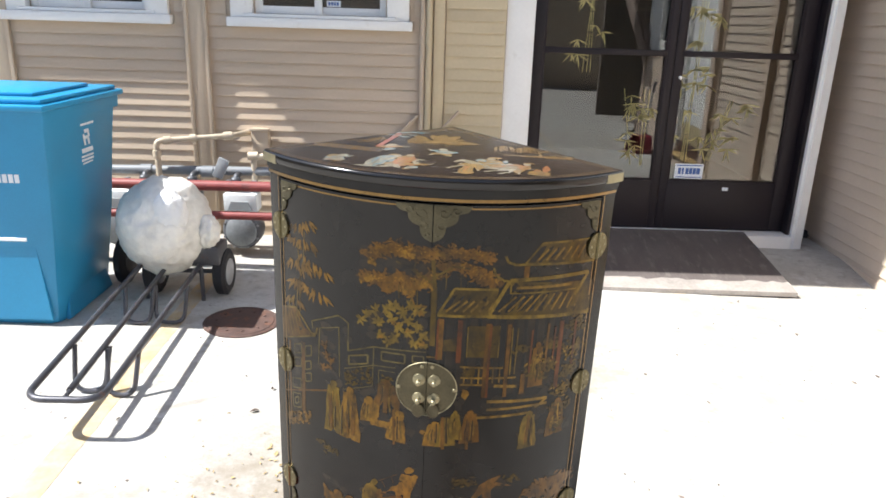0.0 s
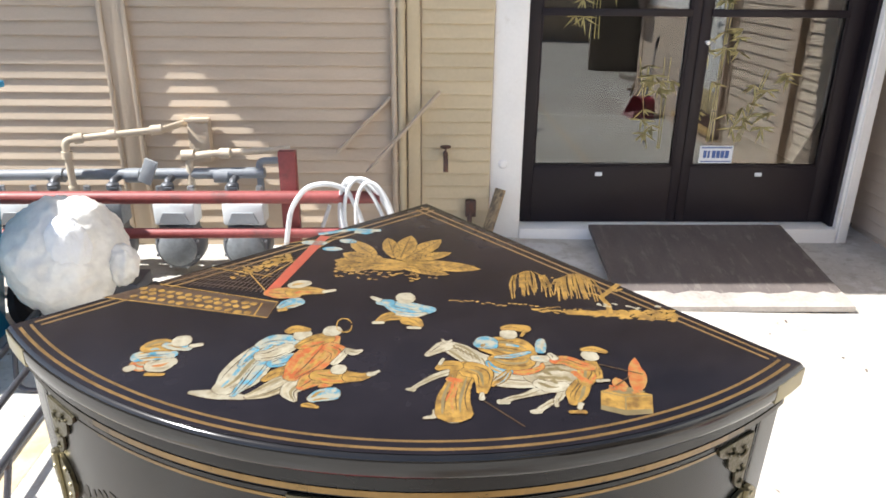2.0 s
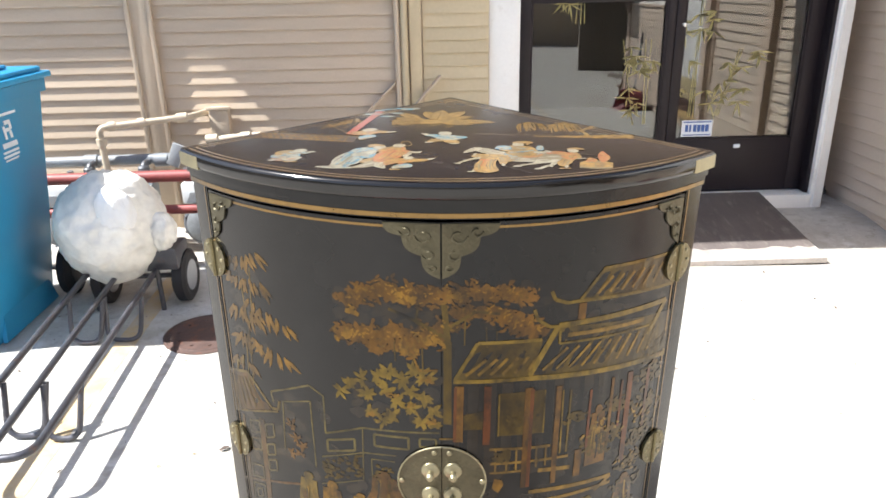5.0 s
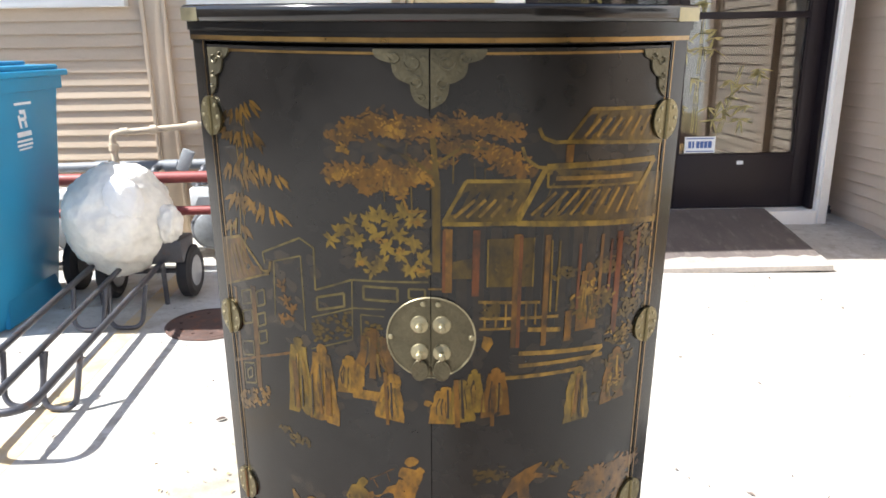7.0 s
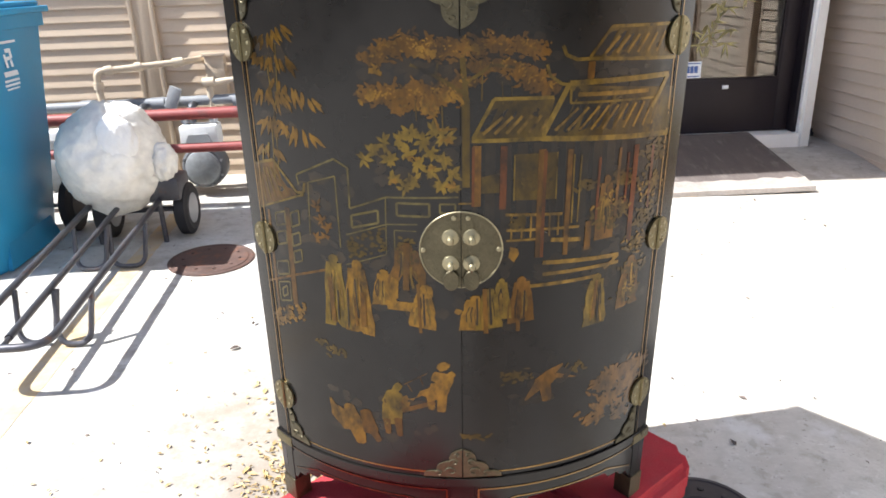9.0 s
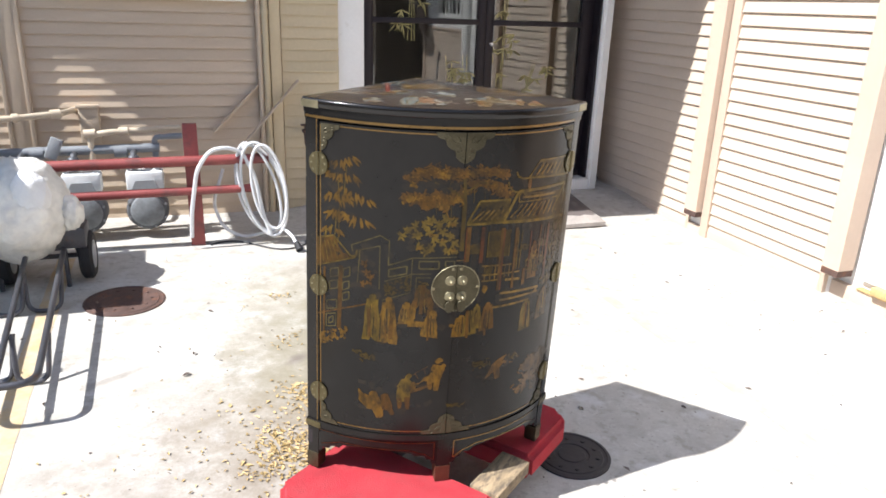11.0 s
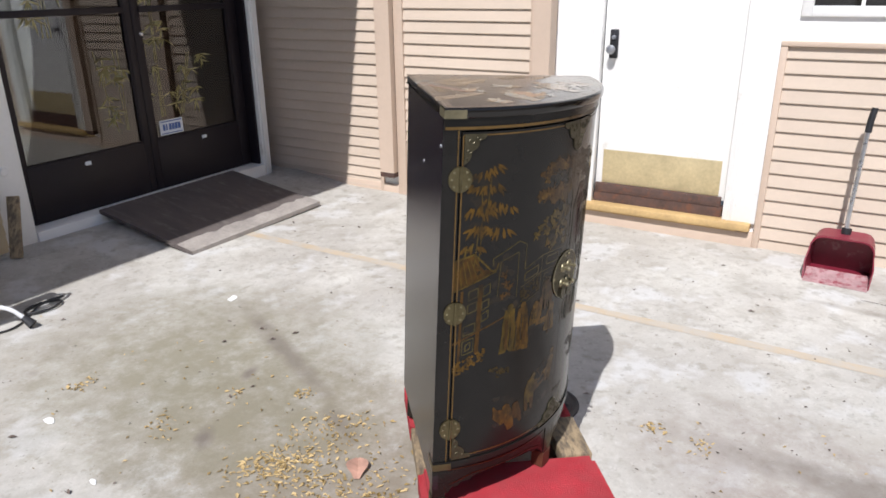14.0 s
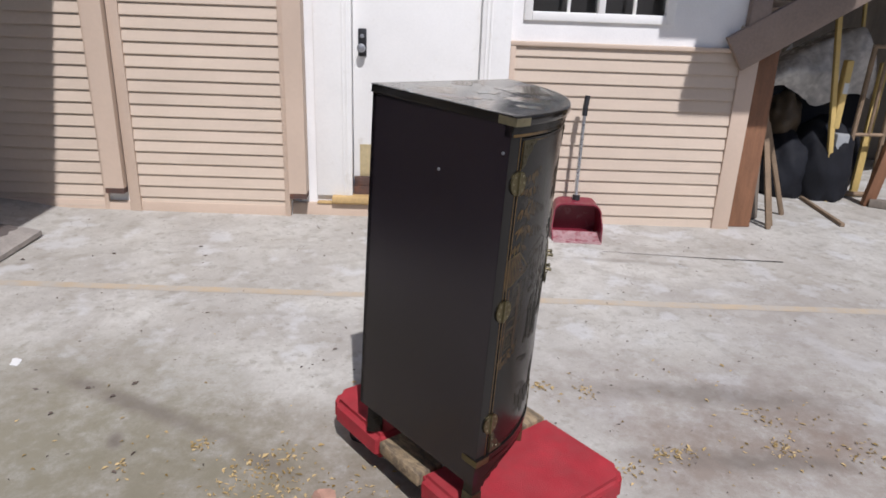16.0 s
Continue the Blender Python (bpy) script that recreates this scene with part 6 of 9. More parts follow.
    for x, y, n in ((0.130, -0.203, 46), (0.180, -0.205, 44)):
        for i in range(n):
            ox = rnd.uniform(-0.021, 0.021)
            top = y + 0.006 - ox * ox * 22
            stroke(bm, [(x + ox * 0.55, top), (x + ox * 0.95, top - 0.006), (x + ox * 1.12, top - 0.022), (x + ox * 1.16 + rnd.uniform(-0.002, 0.002), top - rnd.uniform(0.030, 0.062))], 0.0012, 1)
    stroke(bm, [(0.206, -0.288), (0.207, -0.270), (0.202, -0.254), (0.212, -0.240), (0.226, -0.221)], 0.0060, 1)
    stroke(bm, [(0.203, -0.252), (0.194, -0.246), (0.183, -0.247)], 0.0030, 1)
    stroke(bm, [(0.214, -0.237), (0.220, -0.238), (0.228, -0.232)], 0.0028, 1)
    stroke(bm, [(0.146, -0.206), (0.150, -0.234), (0.158, -0.216), (0.166, -0.214)], 0.0030, 1)
    for _ in range(16):
        spot(bm, rnd.uniform(0.146, 0.166), rnd.uniform(-0.240, -0.210), 0.004, 0.003, 1)
    p("painted_willow", bm, TOP_GOLD)
    bm = B()
    for x, y in ((0.200, -0.270), (0.206, -0.274), (0.228, -0.272), (0.234, -0.276), (0.256, -0.268), (0.212, -0.268)):
        for _ in range(4):
            spot(bm, x + rnd.uniform(-0.004, 0.004), y + rnd.uniform(-0.002, 0.002), 0.005, 0.003, 2)
    p("painted_blossom", bm, TOP_CREAM)
    # gate, lattice and paved path at the edge
    bm = B()
    poly(bm, [(-0.306, -0.302), (-0.131, -0.328), (-0.129, -0.296), (-0.268, -0.270)], 0)
    for i in range(22):
        stroke(bm, [(-0.262 + i * 0.0052, -0.264 - i * 0.0006), (-0.222 + i * 0.0042, -0.226 + i * 0.0016)], 0.0012, 0)
    for i in range(7):
        stroke(bm, [(-0.256 + i * 0.0085, -0.258 + i * 0.008), (-0.150 + i * 0.002, -0.270 + i * 0.012)], 0.0011, 0)
    p("painted_path_bed", bm, TOP_WASH)
    bm = B()
    for j in range(3):
        for i in range(13):
            x = -0.276 + i * 0.0102 + (j % 2) * 0.005 + j * 0.001
            y = -0.2975 - i * 0.0019 + j * 0.0090
            if x < -0.148:
                spot(bm, x + rnd.uniform(-0.001, 0.001), y + rnd.uniform(-0.0008, 0.0008), rnd.uniform(0.0078, 0.0098), rnd.uniform(0.0066, 0.0080), 1, rnd.uniform(-0.4, 0.4), 10, 0.16)
    for q, w in (([(-0.306, -0.302), (-0.131, -0.328), (-0.129, -0.296), (-0.262, -0.268)], 0.0016), ([(-0.145, -0.325), (-0.144, -0.299)], 0.0016), ([(-0.155, -0.158), (-0.127, -0.146)], 0.0018),
                 ([(-0.19, -0.215), (-0.146, -0.276)], 0.0016), ([(-0.222, -0.224), (-0.150, -0.240)], 0.0014), ([(-0.16, -0.245), (-0.105, -0.135)], 0.0018), ([(-0.17, -0.155), (-0.09, -0.12)], 0.0020)):
        stroke(bm, q, w, 1)
    for _ in range(60):
        t = rnd.random()
        spot(bm, -0.192 + t * 0.050 + rnd.gauss(0, 0.004), -0.242 + t * 0.058 + rnd.gauss(0, 0.006), 0.009, 0.005, 2, rnd.uniform(-1, 1), 7)
    p("painted_lattice_gate", bm, TOP_GOLD)
    bm = B()
    stroke(bm, [(-0.142, -0.272), (-0.116, -0.122)], 0.012, 2)
    p("painted_red_post", bm, TOP_RED)
    bm = B()
    stroke(bm, [(-0.125, -0.118), (-0.085, -0.098), (-0.05, -0.098)], 0.008, 2)
    for x, y, w in ((-0.125, -0.145, 0.04), (-0.10, -0.16, 0.03), (-0.085, -0.135, 0.026), (-0.07, -0.105, 0.03)):
        spot(bm, x, y, w, 0.016, 2)
    p("painted_pale_rock", bm, TOP_BLUE)

    # plain robed groups and a mounted group, in folds of colour without features
    LAYERS = {}
    paints = {"b": ("blue", TOP_BLUE), "o": ("orange", TOP_ORANGE), "c": ("cream", TOP_CREAM), "g": ("gold", TOP_GOLD), "d": ("dark", TOP_BROWN), "f": ("tan", TOP_TAN), "l": ("olive", TOP_OLIVE)}
    level = [3.0]

    def flat(key, pts):
        level[0] += 0.015
        bm = LAYERS.setdefault(key, B())
        bm.faces.new([bm.verts.new((x, y, Z + LIFT * level[0])) for x, y in pts])

    def spline(pts, per=6):
        """A smooth run of rows through the given rows of numbers."""
        p = [pts[0]] + list(pts) + [pts[-1]]
        out = []
        for a, b, c, d in zip(p, p[1:], p[2:], p[3:]):
            for i in range(per):
                t = i / per
                out.append([0.5 * (2 * q + (r - o) * t + (2 * o - 5 * q + 4 * r - e) * t * t + (3 * q - o - 3 * r + e) * t ** 3) for o, q, r, e in zip(a, b, c, d)])
        return out + [list(pts[-1])]

    def sweep(key, *rows, folds="", edge=0.0011):
        """One brush shape along rows of (x, y, width), with round ends, a dark rim and lengthwise folds."""
        run = spline(rows) if len(rows) > 1 else [rows[0], (rows[0][0] + 0.0004, rows[0][1], rows[0][2])]
        c = [Vector(q[:2]) for q in run]
        w = [max(0.0008, q[2]) for q in run]
        first, last = (c[1] - c[0]).normalized(), (c[-1] - c[-2]).normalized()
        nrm = []
        for i in range(len(c)):
            d = (c[min(i + 1, len(c) - 1)] - c[max(i - 1, 0)]).normalized()
            nrm.append(Vector((-d.y, d.x)))
        for k, grow in (("d", edge), (key, 0.0)):
            if k == "d" and (not edge or key == "d"):
                continue
            left = [p + m * (q + grow) / 2 for p, m, q in zip(c, nrm, w)]
            right = [p - m * (q + grow) / 2 for p, m, q in zip(c, nrm, w)]
            tip = [c[-1] + last * math.cos(radians(a)) * (w[-1] * 0.35 + grow / 2) + nrm[-1] * math.sin(radians(a)) * (w[-1] + grow) / 2 for a in (60, 20, -20, -60)]
            tail = [c[0] - first * math.cos(radians(a)) * (w[0] * 0.35 + grow / 2) + nrm[0] * math.sin(radians(a)) * (w[0] + grow) / 2 for a in (-60, -20, 20, 60)]
            wob = [q + Vector((rnd.uniform(-1, 1), rnd.uniform(-1, 1))) * 0.0003 for q in left + tip + right[::-1] + tail]
            flat(k, [(q.x, q.y) for q in wob])
        m = len(folds)
        for j, f in enumerate(folds):
            e = -0.40 + 0.80 * (j + 0.5) / m + rnd.uniform(-0.05, 0.05)
            i0, i1 = int(len(c) * rnd.uniform(0.0, 0.15)), int(len(c) * rnd.uniform(0.75, 1.0))
            seq = list(range(i0, max(i0 + 2, i1)))
            seq = [i for i in seq if i < len(c)]
            wide = (0.0009 if f == "d" else sum(w) / len(w) * 0.5 / max(2, m))
            lf, rt = [], []
            for n_, i in enumerate(seq):
                t = n_ / max(1, len(seq) - 1)
                q = c[i] + nrm[i] * (w[i] * e + 0.0007 * math.sin(5 * t + j * 2))
                k = wide * (0.25 + math.sin(math.pi * min(0.97, t + 0.05))) * 0.5
                lf.append(q + nrm[i] * k)
                rt.append(q - nrm[i] * k)
            flat(f, [(q.x, q.y) for q in lf + rt[::-1]])

    def dot(key, x, y, w):
        sweep(key, (x - w * 0.12, y, w * 0.9), (x + w * 0.12, y, w * 0.9))
    # the small one in the corner
    sweep("o", (-0.220, -0.418, 0.0157), (-0.213, -0.418, 0.0197), (-0.208, -0.414, 0.0131), folds="cfc")
    sweep("c", (-0.206, -0.420, 0.0173), (-0.199, -0.416, 0.0242), (-0.192, -0.411, 0.0147), folds="fod")
    sweep("b", (-0.224, -0.407, 0.0155), (-0.210, -0.401, 0.0195), (-0.194, -0.400, 0.0107), folds="gdg")
    sweep("g", (-0.222, -0.393, 0.0140), (-0.213, -0.386, 0.0210), (-0.197, -0.388, 0.0144), folds="bdl")
    sweep("b", (-0.208, -0.385, 0.0073), (-0.197, -0.388, 0.0103), (-0.185, -0.389, 0.0084), folds="g")
    sweep("c", (-0.198, -0.378, 0.0187), (-0.193, -0.377, 0.0186))
    sweep("c", (-0.184, -0.385, 0.0064), (-0.176, -0.382, 0.0055))
    sweep("c", (-0.224, -0.426, 0.0092), (-0.221, -0.423, 0.0092))
    sweep("g", (-0.205, -0.432, 0.0047), (-0.191, -0.431, 0.0039))
    # the long pale and blue robe
    sweep("c", (-0.159, -0.454, 0.0049), (-0.138, -0.455, 0.0116), (-0.114, -0.457, 0.0060))
    sweep("c", (-0.135, -0.448, 0.0189), (-0.127, -0.432, 0.0362), (-0.121, -0.405, 0.0363), (-0.111, -0.383, 0.0305), (-0.100, -0.368, 0.0156), folds="fdlbd")
    sweep("b", (-0.124, -0.455, 0.0051), (-0.118, -0.434, 0.0111), (-0.114, -0.409, 0.0119), (-0.114, -0.390, 0.0053), folds="dbd")
    sweep("b", (-0.132, -0.413, 0.0035), (-0.128, -0.392, 0.0076), (-0.122, -0.378, 0.0070), folds="c")
    sweep("b", (-0.124, -0.380, 0.0098), (-0.113, -0.369, 0.0182), (-0.094, -0.369, 0.0191), folds="cdb")
    sweep("c", (-0.119, -0.396, 0.0153), (-0.108, -0.392, 0.0189), (-0.097, -0.379, 0.0155), folds="dfd")
    sweep("b", (-0.106, -0.408, 0.0105), (-0.097, -0.403, 0.0151), (-0.090, -0.392, 0.0089), folds="dbd")
    sweep("c", (-0.092, -0.358, 0.0179), (-0.087, -0.357, 0.0179))
    sweep("g", (-0.104, -0.353, 0.0089), (-0.098, -0.347, 0.0124), (-0.086, -0.348, 0.0064), folds="d")
    # the orange robe and its pale skirts
    sweep("g", (-0.105, -0.432, 0.0062), (-0.098, -0.422, 0.0121), (-0.089, -0.413, 0.0110), folds="d")
    sweep("f", (-0.112, -0.456, 0.0064), (-0.100, -0.448, 0.0173), (-0.088, -0.434, 0.0205), (-0.080, -0.426, 0.0125), folds="ldcl")
    sweep("c", (-0.073, -0.458, 0.0044), (-0.080, -0.446, 0.0157), (-0.074, -0.431, 0.0182), (-0.069, -0.424, 0.0081), folds="dlf")
    sweep("o", (-0.084, -0.426, 0.0151), (-0.077, -0.410, 0.0327), (-0.069, -0.386, 0.0354), (-0.062, -0.359, 0.0169), folds="dgdgo")
    sweep("g", (-0.088, -0.378, 0.0103), (-0.076, -0.366, 0.0185), (-0.065, -0.360, 0.0177), folds="od")
    sweep("o", (-0.062, -0.375, 0.0150), (-0.051, -0.382, 0.0149), (-0.051, -0.397, 0.0094), folds="gd")
    sweep("c", (-0.052, -0.403, 0.0064), (-0.047, -0.390, 0.0070), (-0.044, -0.378, 0.0052), folds="f")
    sweep("c", (-0.043, -0.381, 0.0079), (-0.037, -0.383, 0.0092), (-0.031, -0.379, 0.0032), folds="l")
    sweep("c", (-0.066, -0.348, 0.0182), (-0.061, -0.348, 0.0182))
    sweep("d", (-0.058, -0.331, 0.0085), (-0.053, -0.337, 0.0103), (-0.051, -0.342, 0.0052))
    sweep("g", (-0.047, -0.336, 0.0010), (-0.047, -0.342, 0.0011), (-0.048, -0.347, 0.0015), (-0.051, -0.349, 0.0019), (-0.055, -0.348, 0.0015), (-0.059, -0.345, 0.0011), (-0.061, -0.339, 0.0010), (-0.062, -0.333, 0.0011), (-0.061, -0.327, 0.0014), (-0.058, -0.324, 0.0019), (-0.054, -0.324, 0.0018), (-0.051, -0.327, 0.0013), (-0.048, -0.332, 0.0011), edge=0)
    # the one reaching out beside them
    sweep("b", (-0.060, -0.455, 0.0097), (-0.053, -0.449, 0.0164), (-0.044, -0.446, 0.0175), folds="gbg")
    sweep("o", (-0.072, -0.440, 0.0091), (-0.065, -0.428, 0.0225), (-0.054, -0.425, 0.0263), folds="gdg")
    sweep("g", (-0.064, -0.421, 0.0146), (-0.050, -0.422, 0.0207), (-0.036, -0.421, 0.0164), folds="odo")
    sweep("g", (-0.036, -0.421, 0.0149), (-0.027, -0.421, 0.0120), (-0.020, -0.418, 0.0074), folds="d")
    sweep("c", (-0.019, -0.416, 0.0066), (-0.016, -0.415, 0.0056), (-0.011, -0.410, 0.0020))
    sweep("g", (-0.065, -0.463, 0.0045), (-0.060, -0.463, 0.0056), (-0.053, -0.465, 0.0030), folds="d")
    sweep("c", (-0.048, -0.411, 0.0145), (-0.044, -0.411, 0.0145))
    # the one by the gate
    sweep("b", (-0.123, -0.308, 0.0099), (-0.117, -0.300, 0.0187), (-0.109, -0.293, 0.0178), folds="gbd")
    sweep("o", (-0.144, -0.277, 0.0145), (-0.132, -0.277, 0.0238), (-0.115, -0.275, 0.0229), folds="gdg")
    sweep("g", (-0.120, -0.274, 0.0198), (-0.106, -0.269, 0.0185), (-0.088, -0.270, 0.0101), folds="od")
    sweep("c", (-0.087, -0.270, 0.0068), (-0.077, -0.265, 0.0046))
    sweep("g", (-0.123, -0.313, 0.0063), (-0.117, -0.311, 0.0053))
    sweep("c", (-0.123, -0.260, 0.0129), (-0.116, -0.255, 0.0179), (-0.108, -0.252, 0.0109), folds="g")
    # the blue one in the middle
    sweep("g", (-0.002, -0.313, 0.0160), (-0.014, -0.316, 0.0158), (-0.024, -0.327, 0.0059), folds="dd")
    sweep("g", (0.004, -0.321, 0.0173), (0.011, -0.323, 0.0169), (0.017, -0.331, 0.0088), folds="dd")
    sweep("b", (-0.018, -0.288, 0.0133), (-0.006, -0.296, 0.0234), (0.010, -0.300, 0.0275), (0.027, -0.298, 0.0122), folds="cbdcb")
    sweep("c", (-0.006, -0.309, 0.0075), (0.010, -0.311, 0.0086), (0.021, -0.306, 0.0053), folds="b")
    sweep("b", (-0.016, -0.288, 0.0146), (-0.027, -0.287, 0.0113), folds="c")
    sweep("c", (-0.028, -0.283, 0.0079), (-0.036, -0.277, 0.0045))
    sweep("c", (-0.027, -0.329, 0.0052), (-0.018, -0.328, 0.0041))
    sweep("c", (0.007, -0.335, 0.0050), (0.018, -0.335, 0.0040))
    sweep("c", (-0.004, -0.276, 0.0221), (0.001, -0.275, 0.0221))
    # horse, its rider and two grooms
    sweep("c", (0.055, -0.404, 0.0092), (0.039, -0.413, 0.0072), (0.027, -0.425, 0.0048), (0.020, -0.433, 0.0039), folds="l")
    sweep("c", (0.015, -0.435, 0.0030), (0.021, -0.435, 0.0061), edge=0)
    sweep("c", (0.129, -0.425, 0.0130), (0.113, -0.435, 0.0060), (0.102, -0.440, 0.0057), (0.095, -0.445, 0.0057), folds="l")
    sweep("c", (0.091, -0.446, 0.0065), (0.098, -0.446, 0.0058), edge=0)
    sweep("c", (0.144, -0.427, 0.0085), (0.139, -0.438, 0.0061), (0.132, -0.444, 0.0056), (0.123, -0.454, 0.0059), folds="l")
    sweep("c", (0.117, -0.457, 0.0055), (0.123, -0.456, 0.0062), edge=0)
    sweep("c", (0.137, -0.439, 0.0037), (0.137, -0.448, 0.0036), folds="l")
    sweep("c", (0.080, -0.408, 0.0241), (0.096, -0.413, 0.0249), (0.112, -0.414, 0.0223), (0.127, -0.410, 0.0270), folds="fdf")
    sweep("f", (0.120, -0.407, 0.0230), (0.136, -0.401, 0.0421), (0.149, -0.401, 0.0466), (0.159, -0.406, 0.0204), folds="clcld")
    sweep("c", (0.124, -0.417, 0.0116), (0.134, -0.422, 0.0158), (0.147, -0.419, 0.0114), folds="l")
    sweep("c", (0.042, -0.362, 0.0136), (0.055, -0.371, 0.0217), (0.067, -0.382, 0.0234), (0.082, -0.393, 0.0261), folds="lfdl")
    sweep("c", (0.028, -0.382, 0.0056), (0.034, -0.375, 0.0100), (0.041, -0.367, 0.0151), (0.047, -0.363, 0.0137), folds="fd")
    sweep("c", (0.043, -0.359, 0.0032), (0.040, -0.354, 0.0016))
    sweep("c", (0.047, -0.358, 0.0030), (0.049, -0.354, 0.0015))
    sweep("l", (0.051, -0.364, 0.0022), (0.054, -0.373, 0.0008), edge=0)
    sweep("l", (0.055, -0.367, 0.0022), (0.058, -0.375, 0.0008), edge=0)
    sweep("l", (0.058, -0.369, 0.0022), (0.061, -0.378, 0.0008), edge=0)
    sweep("l", (0.062, -0.372, 0.0022), (0.065, -0.381, 0.0008), edge=0)
    sweep("l", (0.066, -0.375, 0.0022), (0.069, -0.384, 0.0008), edge=0)
    sweep("l", (0.070, -0.378, 0.0022), (0.073, -0.386, 0.0008), edge=0)
    sweep("l", (0.073, -0.381, 0.0022), (0.076, -0.389, 0.0008), edge=0)
    sweep("l", (0.077, -0.383, 0.0022), (0.080, -0.392, 0.0008), edge=0)
    sweep("l", (0.132, -0.400, 0.0055), (0.136, -0.404, 0.0027), edge=0)
    sweep("l", (0.142, -0.393, 0.0056), (0.146, -0.397, 0.0028), edge=0)
    sweep("l", (0.137, -0.412, 0.0054), (0.140, -0.416, 0.0027), edge=0)
    sweep("l", (0.148, -0.407, 0.0055), (0.152, -0.411, 0.0027), edge=0)
    sweep("l", (0.127, -0.408, 0.0054), (0.130, -0.413, 0.0027), edge=0)
    sweep("o", (0.101, -0.402, 0.0058), (0.115, -0.402, 0.0079), (0.128, -0.394, 0.0058), (0.130, -0.387, 0.0025), folds="g")
    sweep("b", (0.083, -0.388, 0.0058), (0.087, -0.397, 0.0109), (0.100, -0.403, 0.0104), folds="gb")
    sweep("g", (0.100, -0.402, 0.0056), (0.094, -0.413, 0.0091), (0.085, -0.423, 0.0058), folds="bdb")
    sweep("g", (0.086, -0.382, 0.0100), (0.098, -0.388, 0.0216), (0.114, -0.386, 0.0204), (0.120, -0.377, 0.0091), folds="dld")
    sweep("g", (0.080, -0.360, 0.0233), (0.095, -0.362, 0.0362), (0.110, -0.366, 0.0360), (0.121, -0.373, 0.0153), folds="dldld")
    sweep("b", (0.074, -0.361, 0.0123), (0.081, -0.356, 0.0227), (0.086, -0.362, 0.0135), folds="gb")
    sweep("b", (0.089, -0.380, 0.0035), (0.104, -0.377, 0.0059), (0.120, -0.369, 0.0041), folds="g")
    sweep("b", (0.100, -0.358, 0.0038), (0.110, -0.360, 0.0033), edge=0)
    sweep("c", (0.123, -0.379, 0.0089), (0.134, -0.379, 0.0107), folds="b")
    sweep("b", (0.130, -0.367, 0.0090), (0.131, -0.356, 0.0102), (0.132, -0.347, 0.0067), folds="cb")
    sweep("c", (0.100, -0.339, 0.0184), (0.104, -0.339, 0.0184))
    sweep("g", (0.097, -0.329, 0.0068), (0.106, -0.326, 0.0112), (0.119, -0.328, 0.0133), folds="d")
    sweep("g", (0.117, -0.333, 0.0038), (0.114, -0.342, 0.0027))
    sweep("c", (0.041, -0.462, 0.0060), (0.040, -0.469, 0.0051), (0.032, -0.472, 0.0026))
    sweep("c", (0.059, -0.467, 0.0057), (0.058, -0.473, 0.0051), (0.051, -0.475, 0.0026))
    sweep("g", (0.055, -0.465, 0.0302), (0.054, -0.445, 0.0268), (0.058, -0.422, 0.0214), (0.063, -0.399, 0.0249), folds="dldodl")
    sweep("g", (0.065, -0.401, 0.0234), (0.076, -0.406, 0.0216), (0.078, -0.420, 0.0139), (0.077, -0.434, 0.0091), folds="dld")
    sweep("g", (0.056, -0.397, 0.0143), (0.046, -0.397, 0.0130), (0.039, -0.403, 0.0065), folds="d")
    sweep("c", (0.040, -0.396, 0.0033), (0.043, -0.387, 0.0028))
    sweep("c", (0.077, -0.436, 0.0036), (0.077, -0.444, 0.0049), folds="f")
    sweep("o", (0.048, -0.418, 0.0055), (0.054, -0.419, 0.0063), (0.060, -0.419, 0.0039), edge=0)
    sweep("o", (0.053, -0.422, 0.0028), (0.051, -0.436, 0.0023), (0.048, -0.448, 0.0014), edge=0)
    sweep("o", (0.056, -0.422, 0.0023), (0.055, -0.436, 0.0021), (0.053, -0.449, 0.0011), edge=0)
    sweep("g", (0.162, -0.414, 0.0145), (0.155, -0.430, 0.0176), (0.151, -0.443, 0.0081), folds="ddl")
    sweep("c", (0.157, -0.443, 0.0045), (0.155, -0.450, 0.0040))
    sweep("g", (0.147, -0.455, 0.0035), (0.159, -0.454, 0.0042))
    sweep("g", (0.164, -0.414, 0.0118), (0.170, -0.397, 0.0207), (0.173, -0.382, 0.0123), folds="odlo")
    sweep("o", (0.140, -0.383, 0.0084), (0.151, -0.380, 0.0143), (0.163, -0.387, 0.0148), (0.174, -0.390, 0.0088), folds="gd")
    sweep("o", (0.156, -0.398, 0.0054), (0.163, -0.408, 0.0064), (0.169, -0.413, 0.0046), edge=0)
    sweep("c", (0.138, -0.371, 0.0055), (0.142, -0.378, 0.0076), folds="d")
    sweep("g", (0.178, -0.394, 0.0062), (0.178, -0.405, 0.0046), folds="d")
    sweep("c", (0.175, -0.410, 0.0040), (0.185, -0.408, 0.0032))
    sweep("c", (0.172, -0.371, 0.0168), (0.176, -0.370, 0.0168))
    sweep("g", (0.168, -0.361, 0.0045), (0.179, -0.359, 0.0095), (0.189, -0.363, 0.0057), folds="d")
    for key, lay in LAYERS.items():
        p("painted_%s_shape" % paints[key][0], lay, paints[key][1])
    # brazier
    bm = B()
    poly(bm, [(0.176, -0.423), (0.196, -0.417), (0.218, -0.425), (0.213, -0.451), (0.191, -0.455), (0.172, -0.449)], 1)
    p("painted_gold_trough", bm, TOP_GOLD)
    bm = B()
    stroke(bm, [(0.176, -0.424), (0.195, -0.430), (0.218, -0.426)], 0.0012, 2)
    stroke(bm, [(0.195, -0.430), (0.191, -0.455)], 0.0010, 2)
